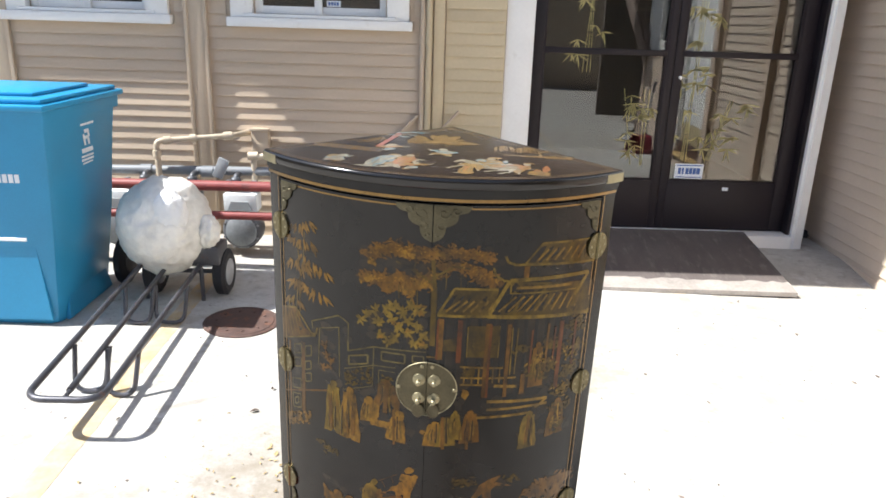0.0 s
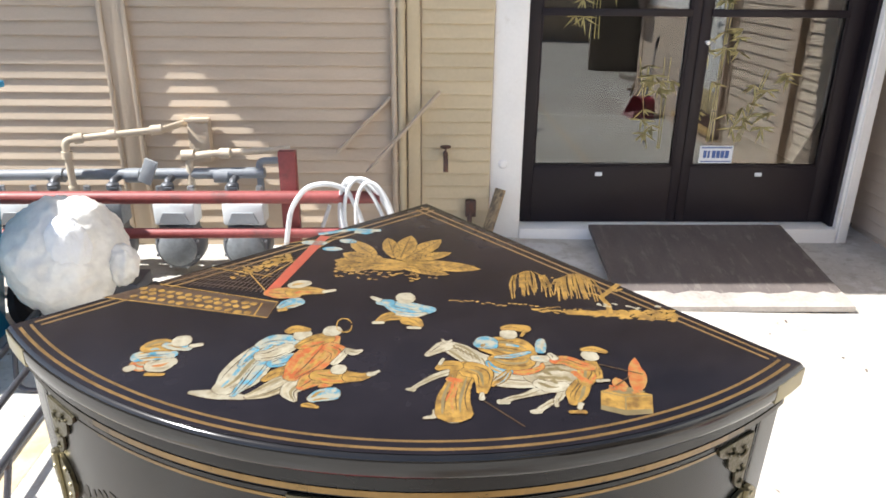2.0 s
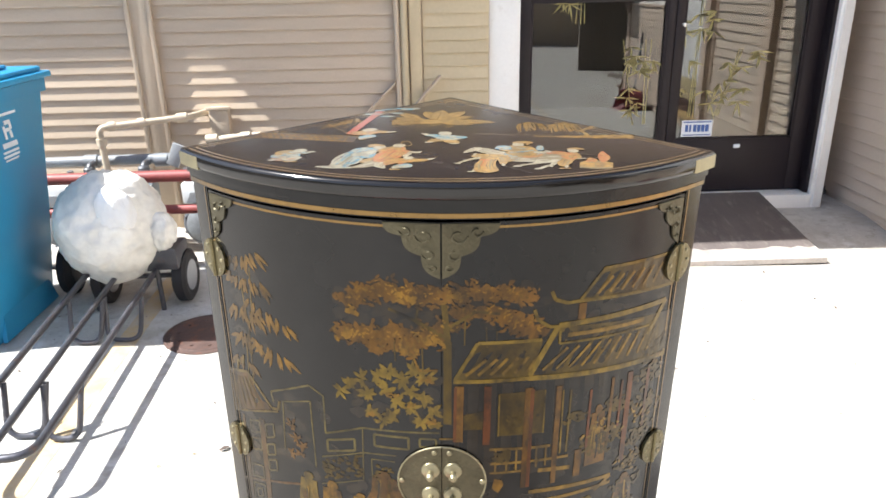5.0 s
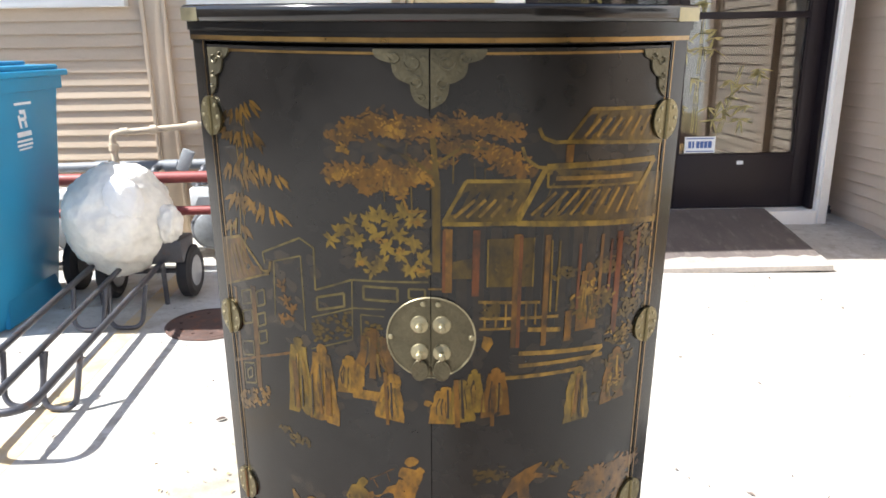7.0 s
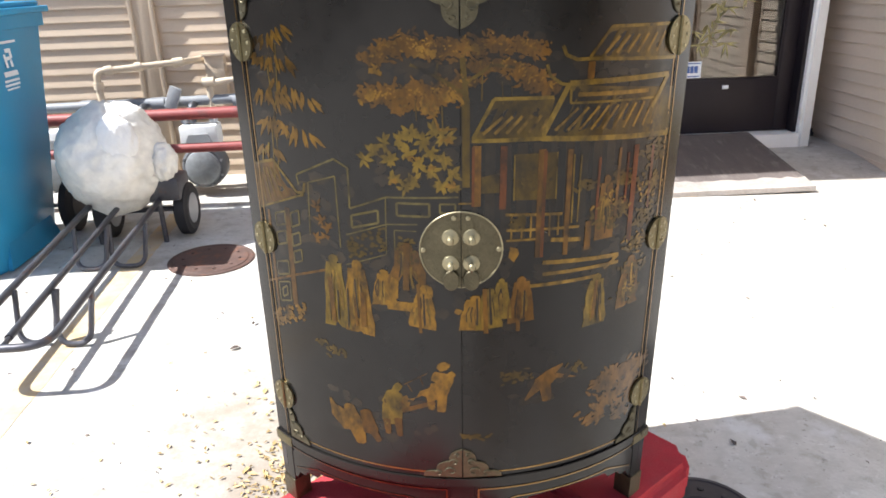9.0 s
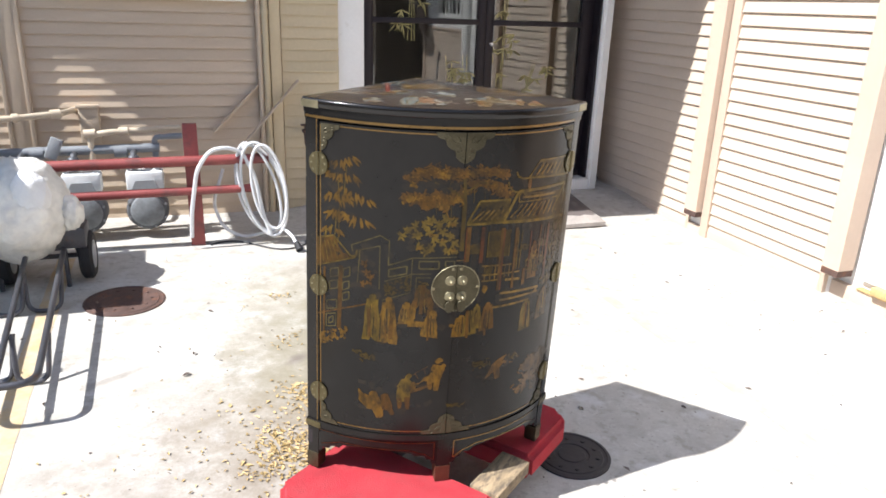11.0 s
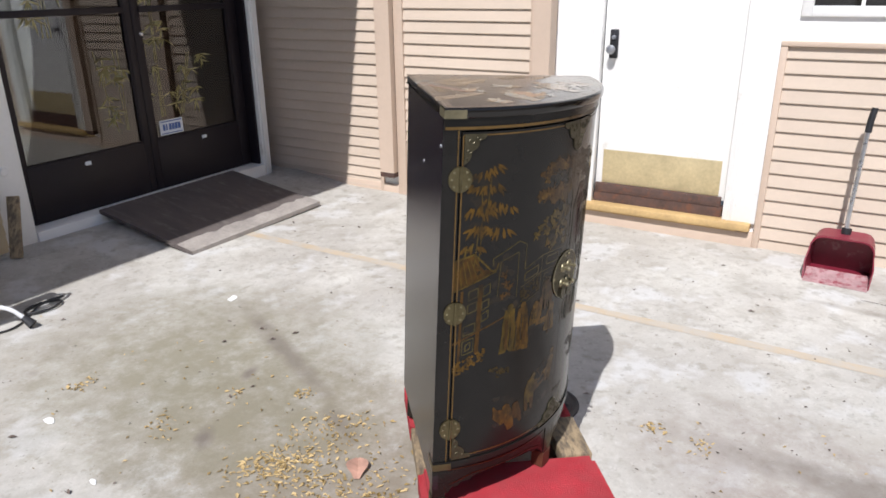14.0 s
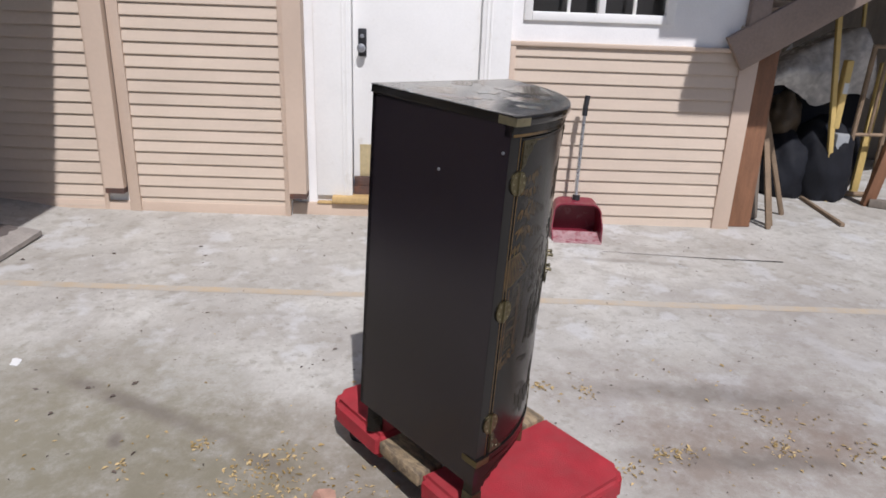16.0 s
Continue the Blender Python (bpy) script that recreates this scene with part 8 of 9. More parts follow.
def build_conduits():
    for x, r, y in ((-0.112, 0.016, WY - 0.04), (-0.072, 0.020, WY - 0.045)):
        bm = B()
        cyl(bm, (x, y, 0.02), (x, y, 3.1), r, 12)
        for z in (0.5, 1.3, 2.2):
            cyl(bm, (x, y, z), (x, y, z + 0.03), r + 0.005, 12)
        ob = part("conduit", bm, TAN_TRIM if r < 0.02 else YELLOW_TAN, None, "painted conduit running up the wall corner")
        tagged(ob, category="pipe", group="conduits at the wall corner")
    for p, q in (((0.125, WY - 0.05, 0.90), (-0.26, WY - 0.13, 0.49)), ((-0.13, WY - 0.035, 0.868), (-0.42, WY - 0.05, 0.575))):
        bm = B()
        vs = box(bm, -0.016, 0.016, -0.006, 0.006, 0, (Vector(q) - Vector(p)).length, 0.002)
        moved(bm, vs, Matrix.Translation(p) @ (Vector(q) - Vector(p)).to_track_quat('Z', 'Y').to_matrix().to_4x4())
        ob = part("brace_strap", bm, TAN_TRIM, None, "thin tan metal strap bracing across the wall")
        tagged(ob, category="brace", group="straps on the wall")
    d = thing("wall_vent", "small dark round vent cap on the clapboards", "vent")
    bm = B()
    lathe(bm, [(0.01, 0), (0.026, 0), (0.026, 0.025), (0.018, 0.028), (0.018, 0.008), (0.004, 0.008)], 16, pose(0.085, WY + 0.022, 0.905, 90))
    part("cap", bm, IRON, d)
    bm = B()
    lathe(bm, [(0.006, 0.0), (0.026, 0.0), (0.026, 0.006), (0.018, 0.014), (0.002, 0.016)], 20, pose(0.47, 4.672, 0.50, 90))
    tagged(part("blank_cover", bm, WHITE, None, "small round white cover on the door casing"), category="cover plate")
    d = thing("hose_bib", "old brass hose tap on the wall", "tap")
    bm = B()
    tube(bm, rounded([(0.155, WY + 0.02, 0.565), (0.155, WY - 0.10, 0.565), (0.155, WY - 0.12, 0.49)], 0.03), 0.013, 10)
    part("spout", bm, RUST, d)
    bm = B()
    lathe(bm, [(0.006, 0), (0.006, 0.03), (0.028, 0.034), (0.028, 0.042), (0.006, 0.046)], 12, pose(0.155, WY - 0.07, 0.575))
    part("handle", bm, RUST, d)
    bm = B()
    vs = box(bm, -0.03, 0.03, -0.012, 0.012, 0, 0.33, 0.003)
    moved(bm, vs, Matrix.Translation((0.36, WY - 0.14, gz(0.36, 4.5) + 0.004)) @ Vector((0.085, 0.075, 0.27)).to_track_quat('Z', 'Y').to_matrix().to_4x4())
    tagged(part("wooden_wedge", bm, RAW_WOOD, None, "short pale board leaning against the door casing"), category="board")
    bm = B()
    cyl(bm, (0.275, WY - 0.1, gz(0.275, 4.55)), (0.30, WY - 0.03, 0.30), 0.014, 8)
    box(bm, 0.268, 0.325, WY - 0.06, WY - 0.02, 0.22, 0.31, 0.004)
    tagged(part("iron_stake", bm, RUST, None, "rusty iron stake propped against the wall"), category="stake")


build_conduits()


def build_hose():
    d = thing("white_hose", "coiled white hose hung over the red barrier", "hose")

    def loop(cx, cz, rx, rz, y0, dy, lean, a0=0, a1=360, n=40):
        return [(cx + rx * math.cos(radians(a0 + (a1 - a0) * i / n)) + lean * math.sin(radians(a0 + (a1 - a0) * i / n)), y0 + dy * math.sin(radians((a0 + (a1 - a0) * i / n) * 0.5)), cz + rz * math.sin(radians(a0 + (a1 - a0) * i / n))) for i in range(n + 1)]
    for cx, cz, rx, rz, y0, dy, lean in ((-0.19, 0.355, 0.115, 0.275, 3.90, 0.04, -0.045), (-0.215, 0.36, 0.10, 0.265, 3.925, 0.03, -0.06), (-0.165, 0.375, 0.09, 0.245, 3.88, 0.03, -0.03), (-0.205, 0.35, 0.125, 0.26, 3.94, 0.03, -0.05)):
        bm = B()
        tube(bm, loop(cx, cz, rx, rz, y0, dy, lean), 0.0085, 9, closed=False)
        part("coil", bm, HOSE, d)
    bm = B()
    tube(bm, rounded([(-0.60, 3.93, 0.10), (-0.59, 3.915, 0.25), (-0.545, 3.90, 0.50), (-0.47, 3.90, 0.60), (-0.38, 3.92, 0.61), (-0.30, 3.95, 0.575), (-0.24, 3.94, 0.45), (-0.20, 3.93, 0.2), (-0.16, 3.93, 0.09)], 0.06), 0.0115, 9)
    part("coil", bm, HOSE, d)
    bm = B()
    g = gz(-0.2, 4.0)
    tube(bm, rounded([(-0.40, 4.10, 0.45), (-0.47, 4.08, 0.25), (-0.42, 4.06, 0.10), (-0.30, 4.04, g + 0.02), (-0.19, 4.02, g + 0.05), (-0.10, 3.95, g + 0.10), (-0.055, 3.84, g + 0.08), (-0.035, 3.79, g + 0.04)], 0.06), 0.0095, 9)
    part("tail", bm, HOSE, d)
    bm = B()
    cyl(bm, (-0.037, 3.80, g + 0.045), (-0.022, 3.765, g + 0.012), 0.016, 10, 0.022)
    part("nozzle", bm, BLACK_PLASTIC, d, "black plug on the hose end")
    bm = B()
    pts = []
    for i in range(50):
        t = i / 49
        x = -0.50 + 0.75 * t
        y = 3.93 + 0.06 * math.sin(t * 9) + 0.05 * math.cos(t * 5)
        pts.append((x, y, gz(x, y) + 0.006))
    tube(bm, pts, 0.005, 6)
    tube(bm, [(0.12 + 0.085 * math.cos(i * 0.3), 3.92 + 0.05 * math.sin(i * 0.3), gz(0.12, 3.92) + 0.006 + 0.0002 * i) for i in range(40)], 0.005, 6)
    tagged(part("black_cord", bm, BLACK_PLASTIC, None, "thin black cord lying on the concrete"), category="cord")


build_hose()


# ---- long-handled dustpan by the east wall ----
def build_dustpan():
    x, y = 2.46, 0.745
    d = thing("dustpan", "red long-handled lobby dustpan standing by the clapboards", "dustpan", Matrix.Translation((x, y, gz(x, y))) @ Matrix.Rotation(radians(-3), 4, 'Z'))
    # open hopper with a rounded roof, its mouth sloping forward towards -x
    w = 0.152
    arch = [(-w, 0.0), (-w - 0.006, 0.09), (-w + 0.004, 0.15)]
    arch += [(-w + 0.06 - 0.056 * math.cos(radians(k)), 0.16 + 0.056 * math.sin(radians(k))) for k in (15, 40, 65, 90)]
    arch += [(-y0, z0) for y0, z0 in arch[::-1]]
    bm = B()
    rings = []
    for e, shrink in ((0, 1.0), (1, 1.0), (1, 0.962), (0, 0.962)):
        rings.append([bm.verts.new(((0.112 if e == 0 else -0.145 + 0.46 * z0) + (0.0 if shrink == 1 else (-0.006 if e == 0 else 0.0)), y0 * shrink * (0.93 if e == 0 else 1), max(0.0, z0 * shrink))) for y0, z0 in arch])
    for i in range(3):
        a, b = rings[i], rings[i + 1]
        for k in range(len(arch) - 1):
            bm.faces.new((a[k], a[k + 1], b[k + 1], b[k]))
    bm.faces.new(rings[0])
    bm.faces.new(rings[3][::-1])
    box(bm, -0.10, 0.105, -w * 0.95, w * 0.95, 0.0005, 0.005)
    pan = part("pan", bm, PAN_RED, d, "scuffed red plastic pan", smooth=50)
    bm = B()
    prism(bm, [(-0.175, 0.001), (-0.085, 0.001), (-0.03, 0.030), (-0.03, 0.034), (-0.09, 0.008), (-0.175, 0.004)], -w * 0.96, w * 0.96, Matrix.Rotation(radians(90), 4, 'X'))
    part("lip", bm, PAN_LIP, pan, "pale scuffed front lip")
    bm = B()
    tube(bm, [(0.05, 0.0, 0.20), (0.062, 0.004, 0.30), (0.105, -0.006, 0.76)], 0.0115, 12)
    part("handle", bm, ALU, d, "dull aluminium handle tube")
    bm = B()
    tube(bm, [(0.103, -0.006, 0.735), (0.108, -0.008, 0.79), (0.120, -0.016, 0.855)], 0.0165, 12)
    part("grip", bm, BLACK_PLASTIC, d, "black rubber grip")
    bm = B()
    tube(bm, [(0.05, 0.0, 0.195), (0.058, 0.0, 0.245)], 0.024, 12)
    part("socket", bm, BLACK_PLASTIC, d)


build_dustpan()


# ---- stair and stored lumber past the end of the east wall ----
def board(name, p, q, w, t, material, label, category, face=(1, 0, 0), group=""):
    bm = B()
    p, q = Vector(p), Vector(q)
    vs = box(bm, -w / 2, w / 2, -t / 2, t / 2, 0, (q - p).length, min(0.003, t / 4))
    z = (q - p).normalized()
    f = Vector(face)
    f = (f - z * f.dot(z)).normalized()
    m = Matrix((f.cross(z), f, z)).transposed().to_4x4()
    moved(bm, vs, Matrix.Translation(p) @ m)
    return tagged(part(name, bm, material, None, label), category=category, group=group)


def build_junk():
    st = thing("outdoor_stair", "tan painted wooden stair rising past the wall end", "stair")
    bm = B()
    p, q = Vector((2.67, -0.16, 1.08)), Vector((2.67, -3.2, 2.96))
    vs = box(bm, -0.11, 0.11, -0.022, 0.022, 0, (q - p).length, 0.003)
    z = (q - p).normalized()
    f = Vector((1, 0, 0))
    moved(bm, vs, Matrix.Translation(p) @ Matrix((f.cross(z), f, z)).transposed().to_4x4())
    part("stringer", bm, STAIR_PAINT, st)
    bm = B()
    p2 = p + Vector((0.75, 0, 0))
    vs = box(bm, -0.11, 0.11, -0.022, 0.022, 0, (q - p).length, 0.003)
    moved(bm, vs, Matrix.Translation(p2) @ Matrix((f.cross(z), f, z)).transposed().to_4x4())
    part("stringer", bm, STAIR_PAINT, st)
    for i in range(12):
        c = p.lerp(q, (i + 0.7) / 12.5)
        bm = B()
        box(bm, 2.695, 3.395, c.y - 0.13, c.y + 0.13, c.z + 0.02, c.z + 0.058, 0.003)
        part("tread", bm, TAN_TRIM, st)
    for i in range(3):
        bm = B()
        box(bm, 2.695, 2.735, -0.55 - i * 0.45, -0.51 - i * 0.45, 1.35 + i * 0.28, 2.3 + i * 0.28, 0.003)
        part("baluster", bm, STAIR_PAINT, st)
    bm = B()
    vs = box(bm, -0.04, 0.04, -0.03, 0.03, 0, (q - p).length, 0.004)
    moved(bm, vs, Matrix.Translation(p + Vector((0, 0, 1.0))) @ Matrix((f.cross(z), f, z)).transposed().to_4x4())
    part("handrail", bm, STAIR_PAINT, st)
    bm = B()
    box(bm, WX - 0.06, WX - 0.001, -0.34, -0.22, 1.113, 1.40, 0.004)
    part("end_block", bm, STAIR_PAINT, st)
    G = lambda x, y: gz(x, y) + 0.002
    crack = B()
    prev = None
    for i in range(17):
        x, y = 2.150 - 0.055 * min(1, i / 9) - 0.02 * max(0, (i - 9) / 7), 0.63 - i * 0.0657
        k = 0.002 + 0.004 * (i / 16) ** 2
        cur = [crack.verts.new((x + s * k, y, gz(x, y) + 0.0035)) for s in (-1, 1)]
        if prev:
            crack.faces.new((prev[0], prev[1], cur[1], cur[0]))
        prev = cur
    tagged(part("pavement_crack", crack, RUBBER, None, "thin dark crack across the concrete", smooth=0), category="crack", kind="structure")
    board("leaning_board", (2.76, -0.425, G(2.76, -0.425)), (2.79, -0.415, 1.12), 0.155, 0.03, BROWN_WOOD, "wide brown board standing against the wall end", "board", group="lumber by the stair")
    board("leaning_stick", (2.79, -0.66, G(2.79, -0.66)), (2.90, -0.46, 1.02), 0.035, 0.03, STICK_WOOD, "weathered stick leaning by the stair", "stick", group="lumber by the stair")
    board("leaning_stick", (2.72, -0.62, G(2.72, -0.62)), (2.92, -0.50, 0.88), 0.03, 0.025, STICK_WOOD, "weathered stick leaning by the stair", "stick", group="lumber by the stair")
    board("leaning_stick", (3.08, -0.88, G(3.08, -0.88)), (2.98, -0.60, 0.62), 0.032, 0.025, STICK_WOOD, "weathered stick leaning by the stair", "stick", group="lumber by the stair")
    board("leaning_board", (2.95, -0.58, G(2.95, -0.58)), (3.0, -0.47, 0.95), 0.12, 0.02, FENCE_WOOD, "dark board leaning by the stair", "board", group="lumber by the stair")
    board("loose_stick", (3.55, -1.25, G(3.55, -1.25) + 0.012), (2.83, -1.19, G(2.83, -1.19) + 0.012), 0.03, 0.025, STICK_WOOD, "stick lying on the concrete", "stick", (0, 0, 1))
    board("yellow_post", (3.50, -1.43, gz(3.5, -1.4)), (3.50, -1.13, 1.80), 0.035, 0.035, YELLOW_POST, "thin yellow lumber upright among the junk", "post", group="yellow uprights")
    board("yellow_post", (4.02, -1.88, gz(4.0, -1.88)), (4.0, -1.60, 1.85), 0.022, 0.026, YELLOW_POST, "thin yellow lumber upright among the junk", "post", group="yellow uprights")
    crate = thing("yellow_carton", "tall yellow carton with a pale label among the junk", "carton", Matrix.Translation((3.50, -1.335, 0)))
    bm = B()
    box(bm, -0.02, 0.05, -0.055, 0.0, 0.50, 1.0, 0.012)
    part("body", bm, YELLOW_POST, crate)
    bm = B()
    box(bm, -0.024, -0.021, -0.048, -0.012, 0.76, 0.84, 0.001)
    part("label_patch", bm, METER_WHITE, crate)
    bm = B()
    box(bm, 3.72, 3.76, -1.80, -1.74, gz(3.7, -1.75), 0.97, 0.01)
    tagged(part("yellow_plank", bm, YELLOW_POST, None, "narrow yellow plank standing behind the chair frame"), category="plank")
    # heap of dark bags under a clear sheet
    heap = thing("sheeted_heap", "junk heap under a dusty clear plastic sheet", "heap")
    bm = B()
    n = 36
    grid = []
    for i in range(n + 1):
        row = []
        u = i / n
        for k in range(n + 1):
            w = k / n
            y = -0.88 - 0.86 * w
            crest = 0.87 + 0.34 * min(1, w / 0.8) - 0.22 * max(0, (w - 0.86) / 0.14) ** 2
            low = 0.72 + 0.06 * math.sin(w * 9) - 0.06 * w
            if u < 0.4:
                t = u / 0.4
                x, z = 3.78 - 0.04 * math.sin(math.pi * t) + 0.10 * t * t, low + (crest - low) * t ** 0.8
            else:
                t = (u - 0.4) / 0.6
                x, z = 3.88 + 0.62 * t, crest - 0.16 * t * t
            f = noise.noise(Vector((w * 5, u * 3, 2))) * 0.05 + abs(noise.noise(Vector((w * 13, u * 9, 5)))) * 0.025
            row.append(bm.verts.new((x - f, y, z + f * 0.6)))
        grid.append(row)
    for a, b in zip(grid, grid[1:]):
        for k in range(n):
            bm.faces.new((a[k], a[k + 1], b[k + 1], b[k]))
    part("plastic_sheet", bm, TARP, heap, smooth=50)
    for x, y, z, rx, ry, rz, material, nm in ((3.92, -1.12, 0.50, 0.24, 0.15, 0.24, SACK, "brown_sack"), (3.80, -1.14, 0.10, 0.28, 0.22, 0.34, SHADE_GREEN, "dark_bag"), (3.74, -1.42, 0.14, 0.28, 0.24, 0.42, SHADE_GREEN, "dark_bag"),
                                              (4.05, -1.70, 0.14, 0.24, 0.20, 0.36, SHADE_GREEN, "dark_bag"), (4.1, -1.5, 0.62, 0.22, 0.30, 0.28, SHADE_GREEN, "dark_bag")):
        bm = B()
        bmesh.ops.create_icosphere(bm, subdivisions=4, radius=1)
        for v in bm.verts:
            q = v.co.normalized()
            k = 1 + 0.16 * noise.noise(q * 2.3 + Vector((x * 3, y * 5, z))) + 0.06 * noise.noise(q * 7)
            v.co = Vector((x + q.x * rx * k, y + q.y * ry * k, max(gz(x, y) + 0.001, z + q.z * rz * k)))
        part(nm, bm, material, heap, smooth=60)
    # near-black block added to deepen the shade behind the bags
    bm = B()
    box(bm, 3.86, 4.5, -1.74, -0.92, gz(4.1, -1.3), 0.78, 0.03)
    part("dark_carton", bm, SHADE_GREEN, heap)
    bm = B()
    box(bm, 3.50, 3.60, -1.50, -1.40, 0.26, 0.46, 0.015)
    part("grey_box", bm, METER_GREY, heap)
    # white crumpled bag and an orange tub on a box further back
    bm = B()
    box(bm, 4.53, 4.95, -1.60, -1.18, gz(4.7, -1.4), 0.90, 0.01)
    tagged(part("storage_box", bm, FENCE_WOOD, None, "dark wooden storage box behind the sheeted heap"), category="box")
    bm = B()
    bmesh.ops.create_icosphere(bm, subdivisions=4, radius=1)
    for v in bm.verts:
        q = v.co.normalized()
        k = 1 + 0.35 * noise.noise(q * 2.6 + Vector((4, 1, 2))) + 0.12 * noise.noise(q * 8)
        v.co = Vector((4.65 + q.x * 0.09 * k, -1.40 + q.y * 0.065 * k, 1.02 + max(-0.86, q.z) * 0.135 * k))
    tagged(part("white_bag", bm, WRAP, None, "crumpled white plastic bag on a dark box", smooth=50), category="bag")
    bm = B()
    lathe(bm, [(0.045, 0), (0.055, 0.06), (0.058, 0.07), (0.04, 0.072)], 18, pose(4.62, -1.30, 0.901))
    tagged(part("orange_tub", bm, SILL_WOOD, None, "small ochre plastic tub on a dark box"), category="tub")
    # old chair frame
    fr = thing("broken_chair", "old wooden chair frame standing among the junk", "chair", Matrix.Translation((0, 0.09, 0)))
    g = gz(3.7, -1.8)
    for nm, p, q, r in (("leg", (3.66, -1.69, g), (3.56, -1.65, 1.11), 0.019), ("leg", (3.67, -1.95, g), (3.57, -1.865, 1.115), 0.019), ("leg", (3.38, -2.02, g), (3.40, -1.98, 0.36), 0.018),
                        ("rail", (3.61, -1.675, 0.44), (3.62, -1.91, 0.44), 0.014), ("rail", (3.56, -1.65, 1.10), (3.57, -1.865, 1.10), 0.016), ("rail", (3.66, -1.69, g + 0.03), (3.67, -1.95, g + 0.03), 0.018), ("rail", (3.40, -1.98, 0.34), (3.62, -1.93, 0.36), 0.014),
                        ("splat", (3.565, -1.76, 1.10), (3.615, -1.79, 0.44), 0.013)):
        bm = B()
        tube(bm, [p, q], r, 8)
        part(nm, bm, STICK_WOOD, fr)
    board("red_brown_post", (3.42, -1.70, G(3.42, -1.70)), (3.36, -1.74, 0.46), 0.085, 0.05, BROWN_WOOD, "stubby red-brown wooden post among the junk", "post")
    board("dark_beam", (3.40, -1.70, G(3.4, -1.7) + 0.03), (3.05, -2.4, G(3.05, -2.4) + 0.03), 0.07, 0.06, FENCE_WOOD, "dark beam lying on the concrete", "beam", (0, 0, 1))


build_junk()


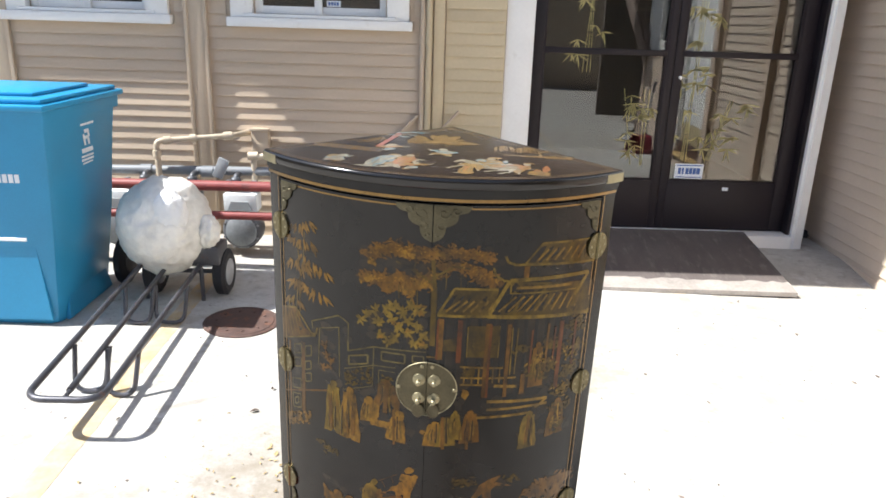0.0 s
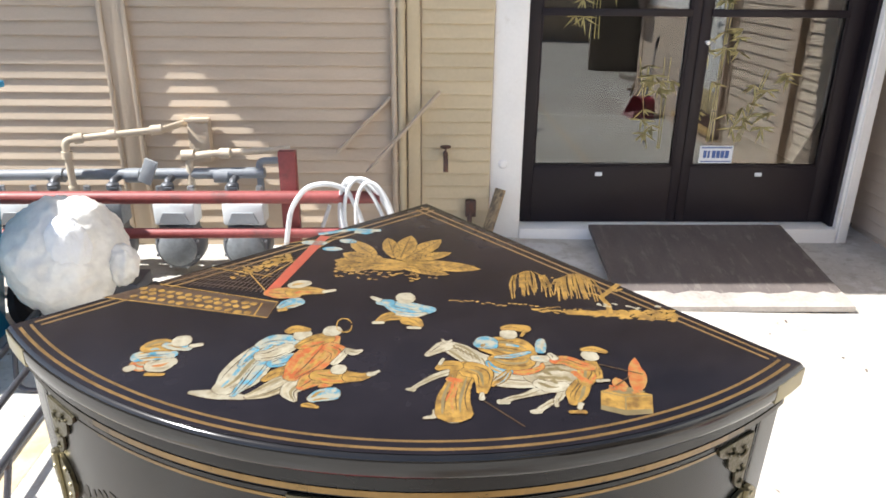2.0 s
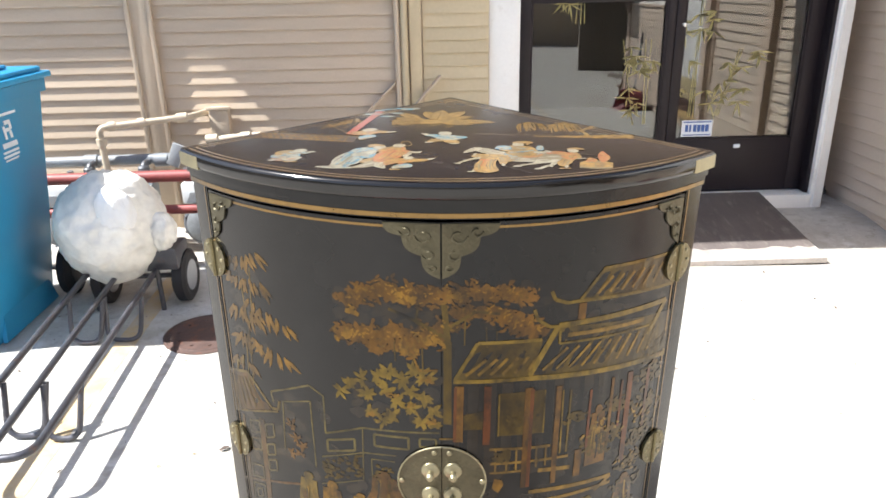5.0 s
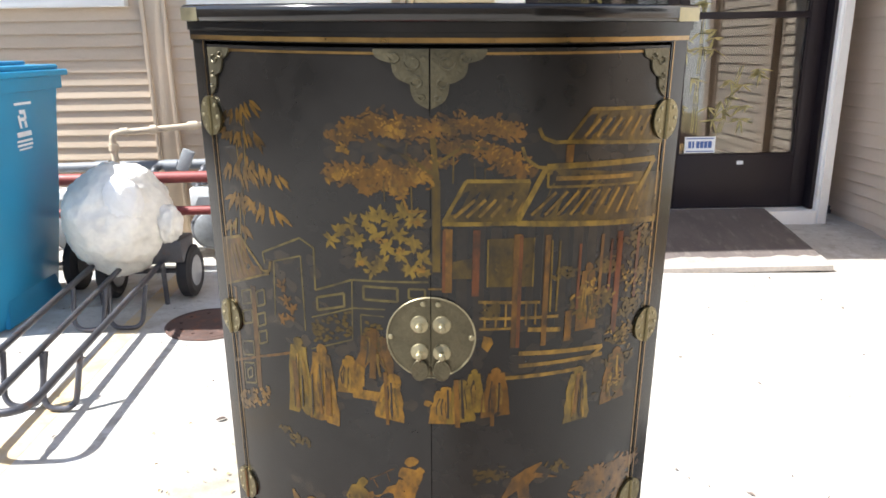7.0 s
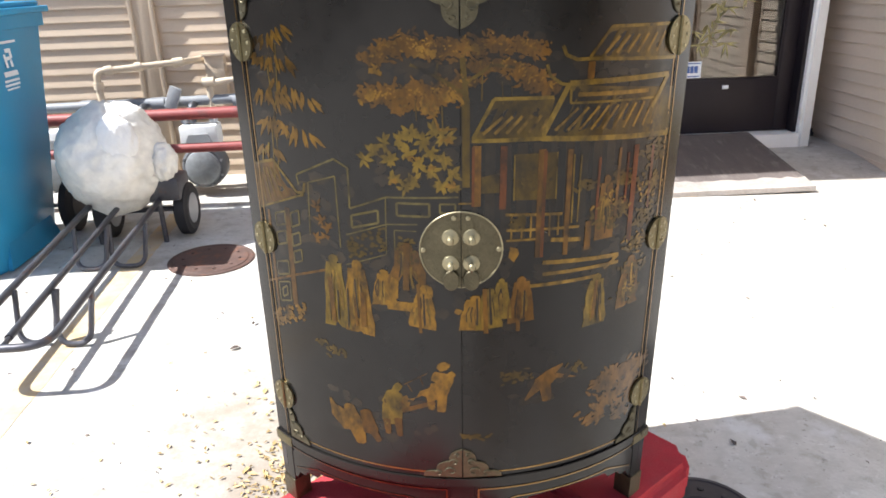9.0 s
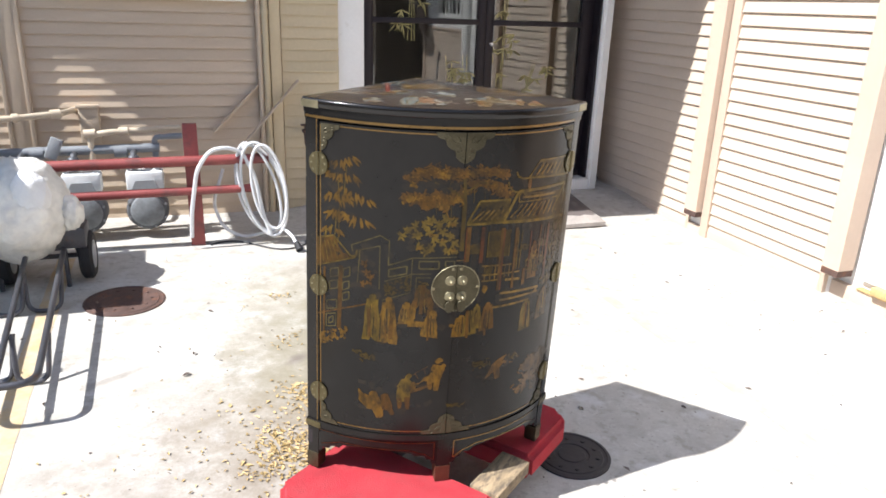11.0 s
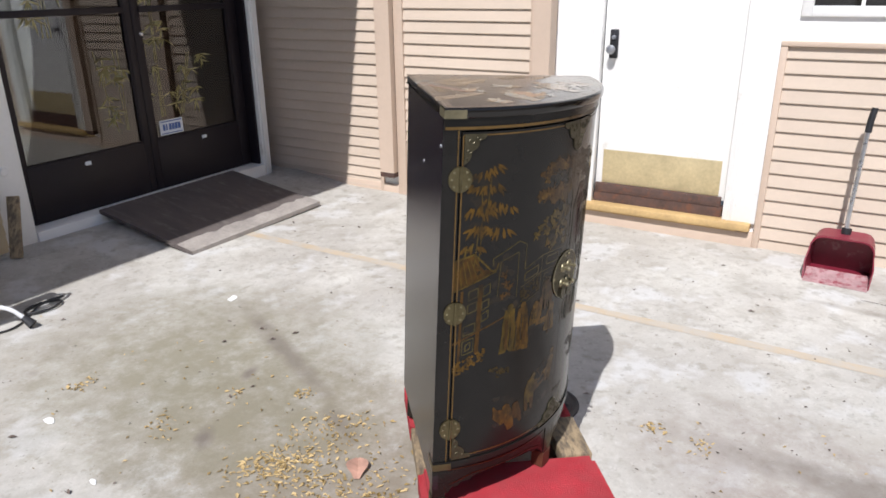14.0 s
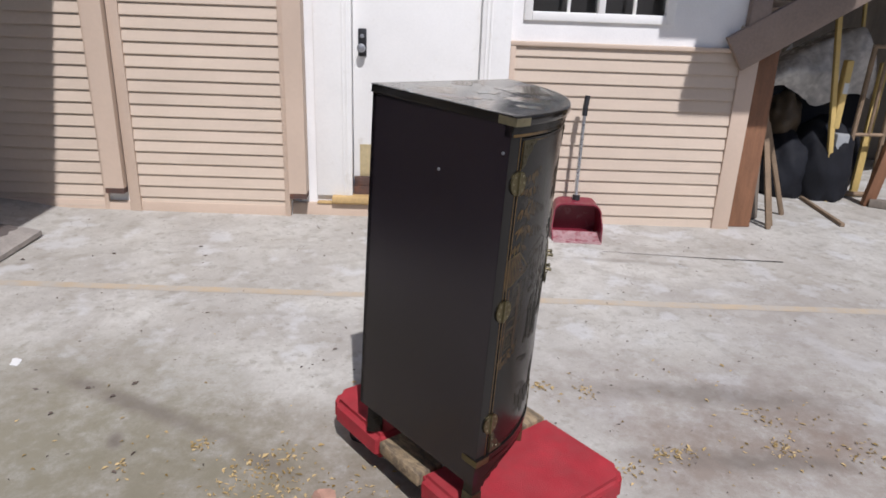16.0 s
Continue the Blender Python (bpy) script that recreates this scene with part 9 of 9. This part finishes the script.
# ---- fallen leaves and grit ----
def build_leaves():
    rnd = random.Random(31)
    # (x, y, spread, share)
    piles = ((-0.24, 2.22, 0.045, 9), (-0.20, 2.16, 0.05, 8), (-0.01, 2.18, 0.07, 8), (0.06, 2.12, 0.06, 5), (0.16, 2.38, 0.018, 2), (0.03, 2.59, 0.02, 1), (-0.21, 3.14, 0.03, 2), (-0.23, 2.66, 0.05, 3), (-0.20, 2.06, 0.05, 8),
             (-0.36, 1.93, 0.05, 12), (-0.30, 1.86, 0.05, 12), (-0.42, 1.80, 0.06, 9), (-0.25, 1.78, 0.06, 10), (-0.18, 1.92, 0.09, 10), (-0.2, 2.0, 0.2, 9), (-0.45, 1.9, 0.25, 7), (-0.1, 2.5, 0.4, 5), (-0.6, 1.6, 0.3, 3))
    far = ((0.22, 0.44, 0.04, 4), (0.15, 0.87, 0.03, 2), (0.19, 0.79, 0.03, 2), (0.59, 1.22, 0.02, 2), (0.56, 1.06, 0.03, 2), (0.21, 0.18, 0.05, 3), (0.08, 0.99, 0.03, 2), (0.41, 0.43, 0.04, 2), (0.41, 0.28, 0.04, 1), (0.3, 0.5, 0.3, 5))
    clumps = [(x, y, s) for x, y, s, k in piles + far for _ in range(k)]
    for nm, material, many, label in (("dry_leaves", LEAF_YELLOW, 2000, "small dry yellow leaves scattered on the concrete"), ("dark_leaves", LEAF_BROWN, 560, "dark dry leaves and grit on the concrete")):
        bm = B()
        for i in range(many):
            if material is LEAF_YELLOW:
                c = rnd.choice(clumps)
                x, y = rnd.gauss(c[0], c[2]), rnd.gauss(c[1], c[2])
                ln = rnd.uniform(0.009, 0.021) * (1.6 if rnd.random() < 0.12 else 1)
            else:
                x, y = rnd.uniform(-2.2, 2.5), rnd.uniform(-1.2, 3.9)
                ln = rnd.uniform(0.006, 0.022) * (1.6 if rnd.random() < 0.1 else 0.8)
            if math.hypot(x - 0.05, y - 1.5) < 0.25:
                continue
            a, w = rnd.uniform(0, 6.28), ln * rnd.uniform(0.3, 0.55)
            c, s = math.cos(a), math.sin(a)
            z = gz(x, y) + 0.003
            lift = rnd.uniform(0.001, 0.006)
            pts = [(-ln / 2, 0, 0), (-ln * 0.1, w / 2, lift), (ln / 2, 0, 0.001), (-ln * 0.1, -w / 2, lift * 0.6)]
            vs = [bm.verts.new((x + u * c - v * s, y + u * s + v * c, z + h)) for u, v, h in pts]
            bm.faces.new((vs[0], vs[1], vs[2]))
            bm.faces.new((vs[0], vs[2], vs[3]))
        ob = part(nm, bm, material, None, label, smooth=0)
        tagged(ob, category="leaves", kind="stuff")
    # a few larger dark leaves and pale paint chips
    for nm, material, label, spots in (("dead_leaf", LEAF_BROWN, "small curled dark leaf on the concrete", ((0.42, 2.78, 0.03), (0.30, 2.94, 0.026), (0.47, 2.89, 0.026), (1.70, 3.79, 0.03), (1.83, 3.37, 0.028), (0.0, 2.6, 0.03), (1.1, 1.75, 0.03), (-0.65, 2.45, 0.04), (-0.62, 2.62, 0.03))),
                                       ("paint_chip", WRAP_WHITE, "flat white chip lying on the concrete", ((0.65, 3.25, 0.06), (-0.42, 3.02, 0.045), (-0.55, 2.6, 0.03)))):
        for k, (x, y, size) in enumerate(spots):
            bm = B()
            rim = []
            for i in range(9):
                t = 2 * math.pi * i / 9
                e = rnd.uniform(0.6, 1.1) * (0.62 if nm == "dead_leaf" else 1)
                rim.append(bm.verts.new((math.cos(t) * size * 0.7 * e, math.sin(t) * size * 0.38 * e, 0.002 + (0.008 * abs(math.sin(t)) if nm == "dead_leaf" else 0))))
            mid = bm.verts.new((0, 0, 0.0035))
            for i in range(9):
                bm.faces.new((rim[i], rim[(i + 1) % 9], mid))
            ob = part(nm, bm, material, None, label, smooth=0)
            ob.matrix_basis = Matrix.Translation((x, y, gz(x, y) + 0.001)) @ Matrix.Rotation(rnd.uniform(0, 3), 4, 'Z')
            tagged(ob, category="leaf" if nm == "dead_leaf" else "chip", group="dead leaves on the concrete" if nm == "dead_leaf" else "white chips on the concrete")
    # one curled pinkish leaf
    bm = B()
    pts = []
    for i in range(7):
        t = i / 6
        for j in range(3):
            pts.append(bm.verts.new((-0.05 + 0.10 * t, (j - 1) * 0.035 * math.sin(math.pi * min(0.95, max(0.08, t))), 0.006 + 0.018 * abs(j - 1) * math.sin(t * 3))))
    for i in range(6):
        for j in range(2):
            k = i * 3 + j
            bm.faces.new((pts[k], pts[k + 1], pts[k + 4], pts[k + 3]))
    ob = part("curled_leaf", bm, mat("pink_brown_leaf", (0.46, 0.27, 0.20), 0.7, var=0.3, scale=20), None, "curled pinkish-brown dead leaf on the concrete")
    ob.matrix_basis = Matrix.Translation((-0.10, 1.95, gz(-0.10, 1.95))) @ Matrix.Rotation(0.6, 4, 'Z')
    tagged(ob, category="leaf")


build_leaves()
